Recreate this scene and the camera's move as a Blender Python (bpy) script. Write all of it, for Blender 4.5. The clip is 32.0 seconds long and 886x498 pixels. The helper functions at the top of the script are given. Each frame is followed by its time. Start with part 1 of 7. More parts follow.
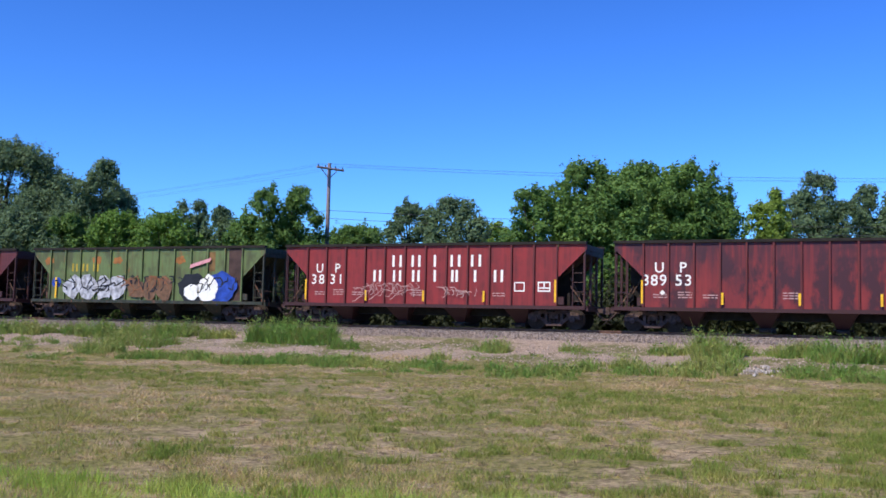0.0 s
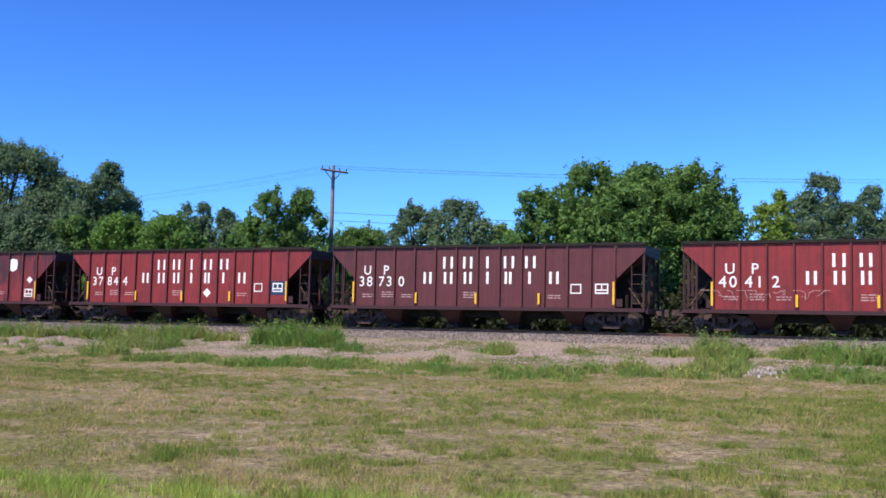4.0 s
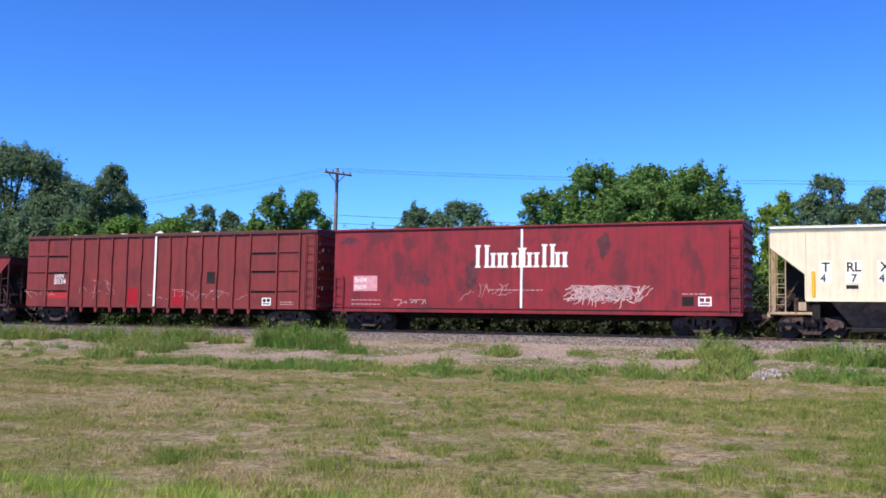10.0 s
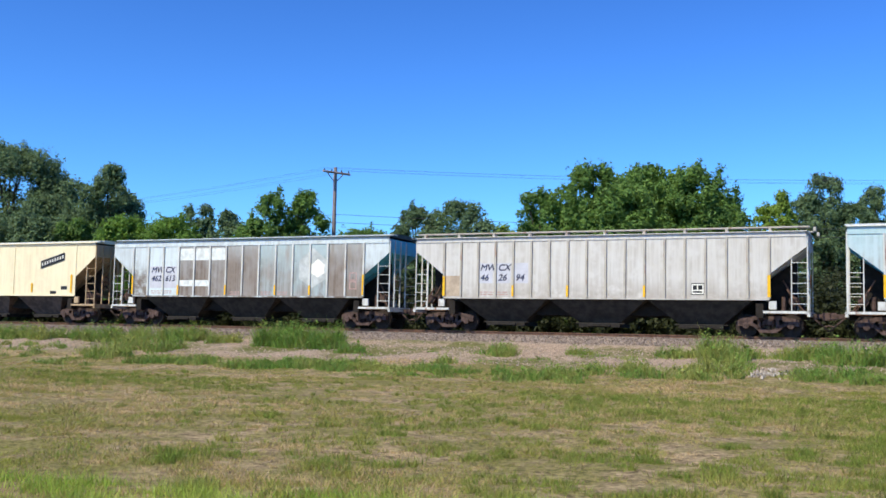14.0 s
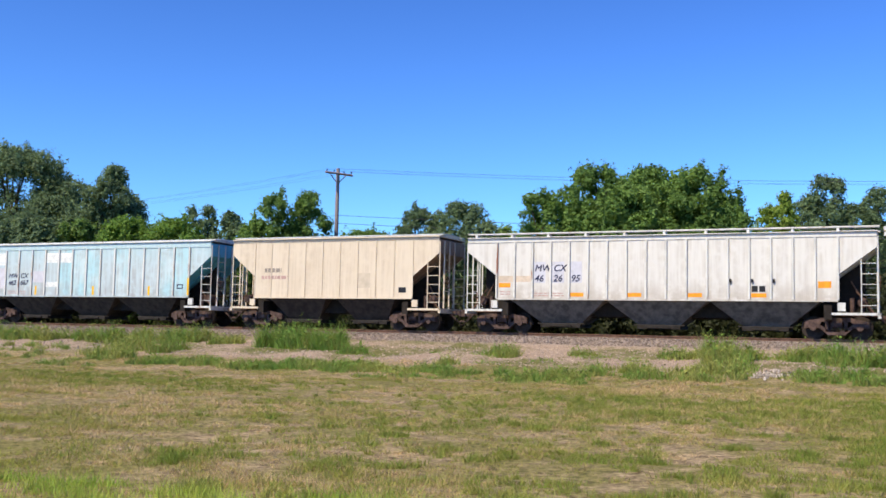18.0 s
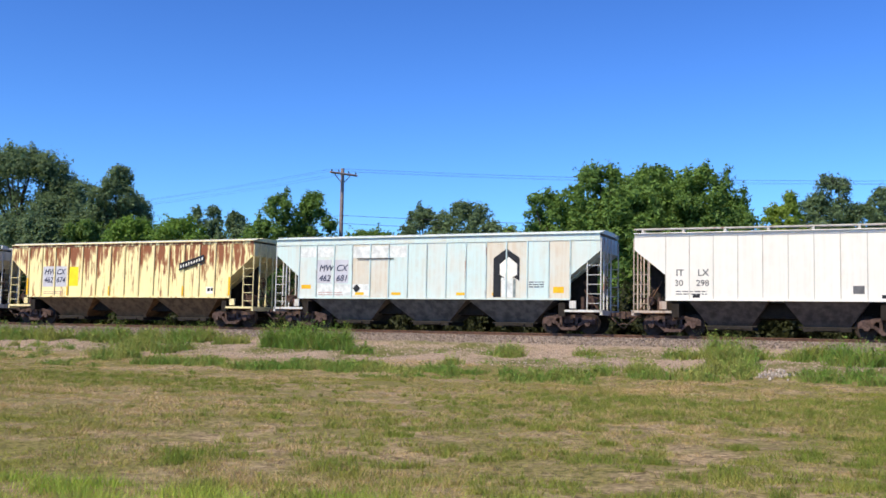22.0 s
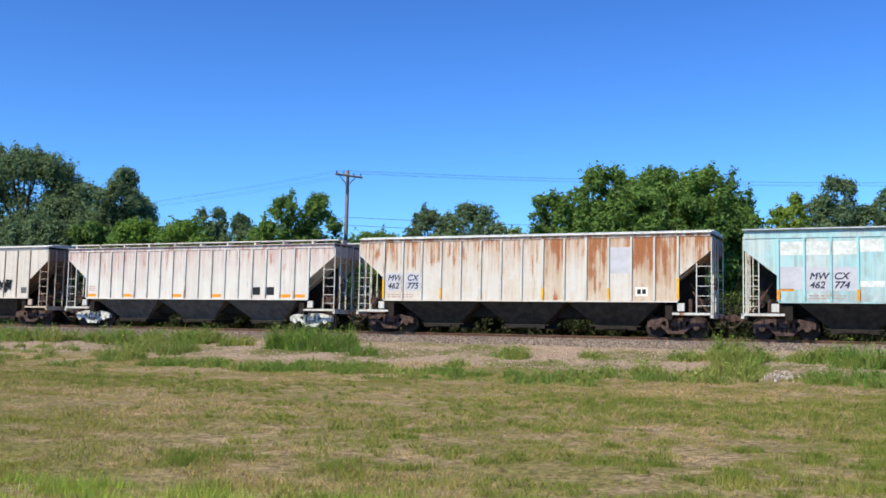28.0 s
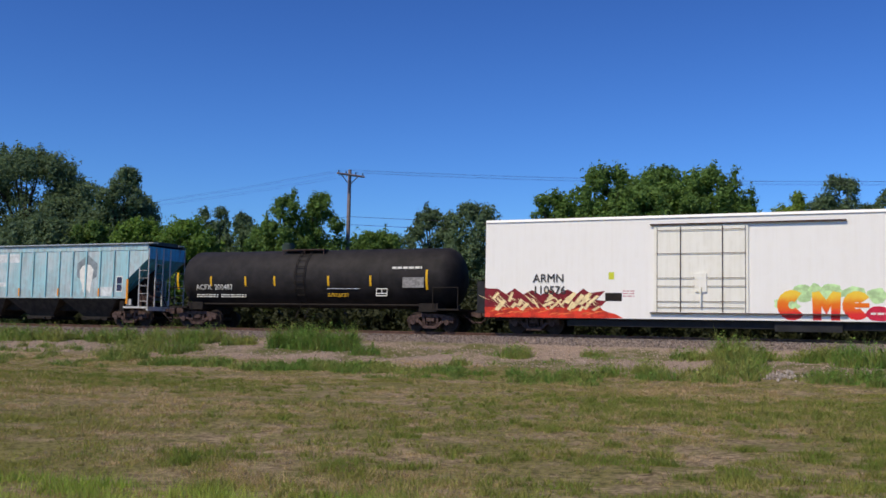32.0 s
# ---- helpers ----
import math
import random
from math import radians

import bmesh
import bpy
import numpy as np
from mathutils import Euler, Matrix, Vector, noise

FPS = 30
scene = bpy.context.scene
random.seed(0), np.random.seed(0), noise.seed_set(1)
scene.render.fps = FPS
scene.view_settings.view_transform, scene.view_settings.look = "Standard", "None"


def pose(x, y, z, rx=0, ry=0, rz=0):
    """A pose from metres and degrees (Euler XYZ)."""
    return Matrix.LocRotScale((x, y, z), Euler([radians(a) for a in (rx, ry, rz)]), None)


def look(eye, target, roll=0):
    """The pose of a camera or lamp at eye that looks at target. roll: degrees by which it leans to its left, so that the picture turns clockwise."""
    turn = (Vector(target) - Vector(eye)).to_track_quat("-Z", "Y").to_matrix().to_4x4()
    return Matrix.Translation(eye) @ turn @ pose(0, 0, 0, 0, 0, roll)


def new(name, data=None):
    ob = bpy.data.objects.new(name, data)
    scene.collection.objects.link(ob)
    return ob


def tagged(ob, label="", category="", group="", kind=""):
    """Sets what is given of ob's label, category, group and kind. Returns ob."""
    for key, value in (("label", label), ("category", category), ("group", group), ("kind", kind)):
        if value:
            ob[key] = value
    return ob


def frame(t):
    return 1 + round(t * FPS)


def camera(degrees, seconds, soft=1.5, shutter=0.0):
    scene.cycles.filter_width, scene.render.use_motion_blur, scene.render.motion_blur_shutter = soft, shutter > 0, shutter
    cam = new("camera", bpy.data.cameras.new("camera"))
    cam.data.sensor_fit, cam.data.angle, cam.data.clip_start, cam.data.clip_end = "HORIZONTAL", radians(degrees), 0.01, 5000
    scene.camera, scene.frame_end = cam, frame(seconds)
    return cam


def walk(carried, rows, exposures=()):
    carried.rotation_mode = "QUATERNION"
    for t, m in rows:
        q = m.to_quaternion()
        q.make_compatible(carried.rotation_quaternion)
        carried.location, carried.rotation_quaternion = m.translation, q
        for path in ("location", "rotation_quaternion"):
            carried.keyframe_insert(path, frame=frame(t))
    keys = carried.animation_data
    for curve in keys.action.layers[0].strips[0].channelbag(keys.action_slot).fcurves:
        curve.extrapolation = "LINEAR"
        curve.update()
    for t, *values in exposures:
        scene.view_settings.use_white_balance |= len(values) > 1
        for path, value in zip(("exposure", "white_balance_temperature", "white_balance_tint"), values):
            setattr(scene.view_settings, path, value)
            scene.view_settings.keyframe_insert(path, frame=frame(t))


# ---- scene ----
# ---------------------------------------------------------------- camera
cam = camera(47.495, 32.0, soft=1.6)
EYE = 1.6          # eye height over the lawn
RAIL = 1.6         # rail head over the lawn: the line runs on a low bank
TURN = -23.33      # heading of the track, degrees
DX, DY = math.cos(radians(TURN)), math.sin(radians(TURN))
NX, NY = -DY, DX   # across the track, away from the camera
SIDE = 47.0        # where the near side of the train crosses the y axis
HALF = 1.6         # half a car's width

CAM_ROWS = """0 0.137 4.417 -1.337;0.5 0.107 4.414 -1.309;1 0.198 4.418 -1.359;1.5 0.163 4.454 -1.296;2 0.478 4.415 -1.188;2.5 0.557 4.461 -1.15
3 0.505 4.506 -1.166;3.5 0.334 4.5 -1.271;4.5 0.45 4.57 -1.19;5.5 0.576 4.642 -1.106;6 0.629 4.615 -1.164;6.5 0.691 4.619 -1.139;7 0.692 4.66 -1.136
7.5 0.613 4.647 -1.176;8 0.439 4.637 -1.212;8.5 0.347 4.618 -1.271;9 0.444 4.597 -1.213;9.5 0.503 4.613 -1.183;10 0.593 4.652 -1.172
10.5 0.653 4.66 -1.146;11 0.695 4.689 -1.128;11.5 0.649 4.677 -1.144;12 0.715 4.647 -1.151;12.5 0.419 4.63 -1.228;13 0.4 4.634 -1.236
13.5 0.439 4.633 -1.227;14 0.509 4.613 -1.155;14.5 0.535 4.657 -1.176;15.5 0.6 4.656 -1.18;16.5 0.662 4.654 -1.185;17 0.47 4.658 -1.154
17.5 0.534 4.665 -1.176;18 0.651 4.663 -1.177;18.5 0.546 4.706 -1.199;19 0.698 4.687 -1.169;19.5 0.715 4.609 -1.198;20 0.671 4.607 -1.152
20.5 0.667 4.645 -1.165;21 0.79 4.612 -1.182;21.5 0.779 4.649 -1.157;22 0.916 4.66 -1.154;22.5 0.914 4.689 -1.135;23 0.985 4.679 -1.168
23.5 1.201 4.737 -1.14;24 1.337 4.787 -1.056;24.5 1.258 4.767 -1.085;25 1.1 4.739 -1.127;25.5 0.981 4.751 -1.17;26 0.968 4.759 -1.214
26.5 1.015 4.767 -1.192;27.5 1.14 4.758 -1.18;28.5 1.257 4.748 -1.173;29 1.296 4.73 -1.175;29.5 1.159 4.764 -1.199;30 1.162 4.737 -1.151
30.5 1.117 4.741 -1.176;31 1.104 4.733 -1.183;31.5 1.276 4.739 -1.176;32 1.32 4.714 -1.165"""
cam_rows = []
for row in CAM_ROWS.replace("\n", ";").split(";"):
    t, yaw, pitch, roll = (float(v) for v in row.split())
    cam_rows.append((t, pose(0, 0, EYE, 90 + pitch, roll, yaw)))
walk(cam, cam_rows, exposures=[(0, 0.17, 6350, 9), (1.5, 0.29, 6450, 9), (6, 0.29, 6450, 9), (9, 0.28, 6450, 9), (11, 0.26, 6400, 8), (13, 0.25, 6650, 4), (14, 0.28, 6950, 0),
                               (17, 0.37, 7450, 5), (19, 0.37, 7500, 6), (20, 0.23, 7400, 4), (23.5, 0.27, 7450, 5), (25, 0.26, 7250, 1), (26.5, 0.25, 7200, -1), (29, 0.26, 7450, 2),
                               (30.3, 0.26, 7600, 5), (31, 0.22, 7700, 6), (31.5, -0.06, 7400, 7), (32, -0.5, 7100, 8)])

# how far the train has run along the track at each full second (metres, 0 at 13 s)
RUN = [-154.84, -142.84, -130.87, -118.93, -107.03, -95.15, -83.29, -71.43, -59.57, -47.7, -35.81, -23.89, -11.96, 0.0, 11.98, 23.98, 35.99,
       48.01, 60.03, 72.06, 84.1, 96.13, 108.17, 120.22, 132.28, 144.37, 156.47, 168.6, 180.76, 192.93, 205.1, 217.24, 229.31]


def run_at(t):
    return float(np.interp(t, range(33), RUN))


# ---------------------------------------------------------------- world and sun
SUN_DIR = Vector((-0.62, -0.62, 0.0)).normalized()
SUN_EL = 50.0
world = bpy.data.worlds.new("sky")
scene.world = world
world.use_nodes = True
nt = world.node_tree
sky = nt.nodes.new("ShaderNodeTexSky")
sky.sky_type, sky.sun_disc = "NISHITA", False
sky.sun_elevation = radians(SUN_EL)
sky.sun_rotation = math.atan2(SUN_DIR.x, SUN_DIR.y)
sky.air_density, sky.dust_density, sky.ozone_density = 1.0, 0.4, 3.0
# the clear, deep blue of the day: the sky's own falloff, steepened and tinted
level = nt.nodes.new("ShaderNodeVectorMath")
level.operation = "SCALE"
level.inputs["Scale"].default_value = 0.13
steep = nt.nodes.new("ShaderNodeGamma")
steep.inputs["Gamma"].default_value = 1.5
tint = nt.nodes.new("ShaderNodeVectorMath")
tint.operation = "MULTIPLY"
tint.inputs[1].default_value = (0.60, 1.03, 1.72)
nt.links.new(sky.outputs[0], level.inputs[0])
nt.links.new(level.outputs[0], steep.inputs["Color"])
nt.links.new(steep.outputs[0], tint.inputs[0])
nt.links.new(tint.outputs[0], nt.nodes["Background"].inputs["Color"])
nt.nodes["Background"].inputs["Strength"].default_value = 1.0
sun = new("sun", bpy.data.lights.new("sun", "SUN"))
sun.data.energy, sun.data.angle, sun.data.color = 5.0, radians(0.53), (1.0, 0.90, 0.74)
el = radians(SUN_EL)
sun.matrix_world = look((SUN_DIR.x * math.cos(el) * 50, SUN_DIR.y * math.cos(el) * 50, math.sin(el) * 50), (0, 0, 0))


# ---------------------------------------------------------------- materials
class Nodes:
    """A small helper to write node materials."""

    def __init__(self, name):
        self.mat = bpy.data.materials.new(name)
        self.mat.use_nodes = True
        self.tree = self.mat.node_tree
        self.bsdf = self.tree.nodes["Principled BSDF"]

    def add(self, kind):
        return self.tree.nodes.new(kind)

    def put(self, socket, value):
        if isinstance(value, bpy.types.NodeSocket):
            self.tree.links.new(value, socket)
        elif isinstance(value, (tuple, list)) and len(value) == 3 and socket.type == "RGBA":
            socket.default_value = (*value, 1)
        else:
            socket.default_value = value

    def math(self, op, a, b=0.0, c=0.0, clamp=False):
        n = self.add("ShaderNodeMath")
        n.operation, n.use_clamp = op, clamp
        for s, v in zip(n.inputs, (a, b, c)):
            self.put(s, v)
        return n.outputs[0]

    def mix(self, fac, a, b, blend="MIX"):
        n = self.add("ShaderNodeMix")
        n.data_type, n.blend_type = "RGBA", blend
        self.put(n.inputs[0], fac), self.put(n.inputs[6], a), self.put(n.inputs[7], b)
        return n.outputs[2]

    def coords(self, scale=(1, 1, 1), shift=None, world_place=False):
        if world_place:
            src = self.add("ShaderNodeNewGeometry").outputs["Position"]
        else:
            src = self.add("ShaderNodeTexCoord").outputs["Object"]
        if shift is not None:
            ad = self.add("ShaderNodeVectorMath")
            ad.operation = "ADD"
            self.put(ad.inputs[0], src), self.put(ad.inputs[1], shift)
            src = ad.outputs[0]
        m = self.add("ShaderNodeMapping")
        m.inputs["Scale"].default_value = scale
        self.put(m.inputs[0], src)
        return m.outputs[0]

    def piece_shift(self, amount=60.0):
        """A shift of the pattern that differs from piece to piece."""
        r = self.add("ShaderNodeObjectInfo").outputs["Random"]
        c = self.add("ShaderNodeCombineXYZ")
        self.put(c.inputs[0], self.math("MULTIPLY", r, amount))
        self.put(c.inputs[1], self.math("MULTIPLY", r, amount * 0.37))
        return c.outputs[0]

    def noise(self, vec, scale, detail=4.0, rough=0.55):
        n = self.add("ShaderNodeTexNoise")
        self.put(n.inputs["Vector"], vec)
        n.inputs["Scale"].default_value, n.inputs["Detail"].default_value = scale, detail
        n.inputs["Roughness"].default_value = rough
        return n.outputs["Fac"]

    def step(self, value, lo, hi):
        n = self.add("ShaderNodeMapRange")
        n.interpolation_type = "SMOOTHSTEP"
        self.put(n.inputs[0], value)
        n.inputs[1].default_value, n.inputs[2].default_value = lo, hi
        return n.outputs[0]

    def bump(self, height, strength=0.3, dist=0.01):
        b = self.add("ShaderNodeBump")
        b.inputs["Strength"].default_value, b.inputs["Distance"].default_value = strength, dist
        self.put(b.inputs["Height"], height)
        self.put(self.bsdf.inputs["Normal"], b.outputs[0])

    def finish(self, color, rough=0.6, metal=0.0, spec=0.3):
        self.put(self.bsdf.inputs["Base Color"], color)
        self.put(self.bsdf.inputs["Roughness"], rough)
        self.put(self.bsdf.inputs["Metallic"], metal)
        self.put(self.bsdf.inputs["Specular IOR Level"], spec)
        return self.mat


def paint(name, base, second, dirt=(0.09, 0.07, 0.06), dirt_amount=0.35, rust=(0.16, 0.05, 0.02), rust_edge=0.8, rust_top=0.0, low_dirt=0.0,
          fade=0.35, top=4.4, rough=0.5, wash=None, wash_amount=0.7, wash_reach=2.0, blotch=None, blotch_edge=0.5):
    """Weathered car paint: broad fading, vertical dirt runs, rust patches (more of them below the roof edge with rust_top), splashed dirt low down,
    and a stain that has washed down from the roof edge."""
    n = Nodes(name)
    sh = n.piece_shift()
    broad = n.noise(n.coords((0.5, 0.5, 0.35), sh), 1.6, 3)
    color = n.mix(n.math("MULTIPLY", n.step(broad, 0.35, 0.7), fade), base, second)
    runs = n.noise(n.coords((5.0, 5.0, 0.28), sh), 1.3, 4, 0.6)
    grime = n.noise(n.coords((1, 1, 1), sh), 2.2, 5, 0.62)
    k = n.math("MULTIPLY", n.step(runs, 0.34, 0.70), n.step(grime, 0.28, 0.60))
    color = n.mix(n.math("MULTIPLY", k, dirt_amount), color, dirt)
    if blotch:
        smear = n.noise(n.coords((1.0, 1.0, 0.55), sh), 1.15, 6, 0.62)
        color = n.mix(n.math("MULTIPLY", n.step(smear, blotch_edge - 0.06, blotch_edge + 0.08), 0.88), color, blotch)
    z = n.add("ShaderNodeSeparateXYZ")
    n.put(z.inputs[0], n.add("ShaderNodeTexCoord").outputs["Object"])
    high = n.math("MULTIPLY", n.step(z.outputs[2], top - 2.6, top), rust_top)
    if wash:
        fall = n.math("ADD", n.step(z.outputs[2], top - wash_reach, top + 0.1), n.math("MULTIPLY", n.math("SUBTRACT", broad, 0.5), 0.9))
        fall = n.math("MULTIPLY", n.math("MULTIPLY", fall, n.step(runs, 0.22, 0.6), clamp=True), wash_amount, clamp=True)
        color = n.mix(fall, color, wash)
    field = n.math("ADD", n.math("MULTIPLY", n.math("ADD", runs, n.noise(n.coords((1.5, 1.5, 0.5), sh), 2.0, 5, 0.58)), 0.5), high)
    spots = n.step(field, rust_edge - 0.24, rust_edge - 0.14)
    deep = n.mix(n.noise(n.coords((1, 1, 1), sh), 9, 4), rust, tuple(v * 2.2 for v in rust))
    color = n.mix(n.math("MULTIPLY", spots, 0.92), color, deep)
    if low_dirt:
        low = n.math("MULTIPLY", n.math("SUBTRACT", 1.0, n.step(z.outputs[2], top - 2.9, top - 1.9)), low_dirt)
        low = n.math("MULTIPLY", low, n.step(grime, 0.25, 0.6))
        color = n.mix(low, color, dirt)
    n.bump(n.math("ADD", grime, n.math("MULTIPLY", spots, 0.5)), 0.25, 0.006)
    return n.finish(color, n.math("ADD", n.math("MULTIPLY", grime, 0.25), rough - 0.1))


def plain(name, base, vary=0.25, scale=3.0, rough=0.7, metal=0.0, bump=0.2):
    n = Nodes(name)
    sh = n.piece_shift(20)
    f = n.noise(n.coords((1, 1, 1), sh), scale, 5, 0.6)
    dark = tuple(v * (1 - vary) for v in base)
    light = tuple(min(1, v * (1 + vary)) for v in base)
    n.bump(f, bump, 0.008)
    return n.finish(n.mix(n.step(f, 0.3, 0.7), dark, light), rough, metal)


M = {}
M["truck_steel"] = plain("truck_steel", (0.076, 0.047, 0.041), 0.5, 6, 0.85)
M["rusty"] = plain("rusty_fittings", (0.12, 0.066, 0.045), 0.5, 6, 0.9)
M["faded"] = plain("faded_white_paint", (0.64, 0.665, 0.66), 0.18, 4, 0.6)
# gate colour lowered so the gates sink into the shade under the cars
M["shaded_gate_steel"] = plain("shaded_gate_steel", (0.020, 0.016, 0.014), 0.5, 6, 0.85)
M["truck_light"] = plain("truck_pale_paint", (0.5, 0.5, 0.48), 0.4, 6, 0.7)
M["wheel"] = plain("wheel_steel", (0.034, 0.024, 0.020), 0.3, 7, 0.85, 0.0)
# near black for dark fittings, and for fill that stands for shade under cars
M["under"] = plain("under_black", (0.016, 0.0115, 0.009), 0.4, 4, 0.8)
M["white"] = plain("white_paint", (0.78, 0.76, 0.70), 0.1, 5, 0.55)
M["chalk"] = plain("chalk_white", (0.42, 0.27, 0.25), 0.2, 8, 0.8)
M["yellow"] = plain("reflective_yellow", (0.75, 0.42, 0.02), 0.15, 6, 0.45)
M["orange"] = plain("reflective_orange", (0.75, 0.28, 0.02), 0.15, 6, 0.45)
M["black"] = plain("black_paint", (0.015, 0.015, 0.018), 0.3, 5, 0.5)
M["navy"] = plain("navy_paint", (0.03, 0.035, 0.08), 0.2, 5, 0.5)
M["lilac"] = plain("pale_grey_patch", (0.50, 0.50, 0.56), 0.08, 3, 0.6)
M["signal_red"] = plain("signal_red", (0.32, 0.003, 0.010), 0.1, 3, 0.5)
M["pink"] = plain("pink_patch", (0.62, 0.28, 0.30), 0.15, 4, 0.6)
M["galv"] = plain("galvanised_steel", (0.55, 0.56, 0.55), 0.25, 5, 0.45, 0.3)


# ---------------------------------------------------------------- mesh helpers
def box(bm, x0, x1, y0, y1, z0, z1):
    v = [bm.verts.new((x, y, z)) for z in (z0, z1) for y in (y0, y1) for x in (x0, x1)]
    for q in ((0, 2, 3, 1), (4, 5, 7, 6), (0, 1, 5, 4), (2, 6, 7, 3), (0, 4, 6, 2), (1, 3, 7, 5)):
        bm.faces.new([v[i] for i in q])


def slab(bm, outline, y0, y1):
    """A plate in the xz plane between y0 and y1; outline anticlockwise as seen from -y."""
    a = [bm.verts.new((x, y0, z)) for x, z in outline]
    b = [bm.verts.new((x, y1, z)) for x, z in outline]
    bm.faces.new(a), bm.faces.new(b[::-1])
    k = len(a)
    for i in range(k):
        bm.faces.new((a[i], b[i], b[(i + 1) % k], a[(i + 1) % k]))


def prism(bm, outline, x0, x1):
    """A bar along x with its section in the yz plane."""
    a = [bm.verts.new((x0, y, z)) for y, z in outline]
    b = [bm.verts.new((x1, y, z)) for y, z in outline]
    bm.faces.new(a[::-1]), bm.faces.new(b)
    k = len(a)
    for i in range(k):
        bm.faces.new((a[i], a[(i + 1) % k], b[(i + 1) % k], b[i]))


def rod(bm, p, q, r, n=6, r2=None):
    p, q = Vector(p), Vector(q)
    m = (q - p).to_track_quat("Z", "Y").to_matrix()
    ring = lambda c, rad: [bm.verts.new(c + m @ Vector((rad * math.cos(6.2832 * i / n), rad * math.sin(6.2832 * i / n), 0))) for i in range(n)]
    a, b = ring(p, r), ring(q, r if r2 is None else r2)
    for i in range(n):
        bm.faces.new((a[i], a[(i + 1) % n], b[(i + 1) % n], b[i]))
    bm.faces.new(a[::-1]), bm.faces.new(b)


def tube(bm, pts, r, n=4):
    """A thin bent bar through the points."""
    pts = [Vector(p) for p in pts]
    rings = []
    for i, p in enumerate(pts):
        d = (pts[min(i + 1, len(pts) - 1)] - pts[max(i - 1, 0)]).to_track_quat("Z", "Y").to_matrix()
        rings.append([bm.verts.new(p + d @ Vector((r * math.cos(6.2832 * k / n), r * math.sin(6.2832 * k / n), 0))) for k in range(n)])
    for a, b in zip(rings, rings[1:]):
        for k in range(n):
            bm.faces.new((a[k], a[(k + 1) % n], b[(k + 1) % n], b[k]))


def disc(bm, c, rad, half, n=20, axis="y"):
    p = (c[0], c[1] - half, c[2])
    rod(bm, p, (c[0], c[1] + half, c[2]), rad, n)


def mesh_of(bm, name, mat):
    me = bpy.data.meshes.new(name)
    bmesh.ops.recalc_face_normals(bm, faces=bm.faces)
    bm.to_mesh(me)
    bm.free()
    me.materials.append(mat)
    return me


def part(name, bm, mat, parent, label="", at=(0, 0, 0)):
    """One bmesh (or a mesh that is shared) as one object under a thing or a part."""
    me = bm if isinstance(bm, bpy.types.Mesh) else mesh_of(bm, name, mat)
    ob = new(name, me)
    ob.parent, ob.location = parent, at
    return tagged(ob, label=label)


def quads(name, pts, mat):
    """A mesh of loose quads from an array (n, 4, 3)."""
    n = len(pts)
    me = bpy.data.meshes.new(name)
    me.vertices.add(n * 4), me.loops.add(n * 4), me.polygons.add(n)
    me.vertices.foreach_set("co", np.ascontiguousarray(pts, dtype=np.float32).ravel())
    me.loops.foreach_set("vertex_index", np.arange(n * 4, dtype=np.int32))
    me.polygons.foreach_set("loop_start", np.arange(0, n * 4, 4, dtype=np.int32))
    me.update(calc_edges=True)
    me.materials.append(mat)
    return me


def tris(name, pts, mat):
    n = len(pts)
    me = bpy.data.meshes.new(name)
    me.vertices.add(n * 3), me.loops.add(n * 3), me.polygons.add(n)
    me.vertices.foreach_set("co", np.ascontiguousarray(pts, dtype=np.float32).ravel())
    me.loops.foreach_set("vertex_index", np.arange(n * 3, dtype=np.int32))
    me.polygons.foreach_set("loop_start", np.arange(0, n * 3, 3, dtype=np.int32))
    me.update(calc_edges=True)
    me.materials.append(mat)
    return me


def along(u, w, z=0.0):
    """A place from metres along the track (u), past its centre line (w) and over the lawn (z)."""
    cx, cy = NX * HALF, SIDE + NY * HALF
    return cx + u * DX + w * NX, cy + u * DY + w * NY, z


def track_frame(x, y):
    cx, cy = NX * HALF, SIDE + NY * HALF
    return (x - cx) * DX + (y - cy) * DY, (x - cx) * NX + (y - cy) * NY


# ---------------------------------------------------------------- ground
def ramp(v, xs, ys):
    return np.interp(v, xs, ys)


def ground_height(u, w):
    """Height over the lawn in the track's frame: flat lawn, low bank, ballast bed, rough ground behind."""
    h = ramp(w, [-14.5, -4.0, -2.9, -2.0, 2.0, 3.0, 9.0, 16.0], [0.0, 0.93, 1.14, 1.41, 1.41, 1.0, 0.6, 0.5])
    rough = ramp(np.abs(w), [2.0, 3.2], [0.0, 1.0])
    h = h + rough * (0.035 * np.sin(u * 0.9 + w * 0.6) * np.sin(w * 1.1 - u * 0.35) + 0.02 * np.sin(u * 2.3 + 1.0) * np.sin(w * 2.9 + u * 0.8))
    return h


def ground_at(x, y):
    return float(ground_height(*track_frame(x, y)))


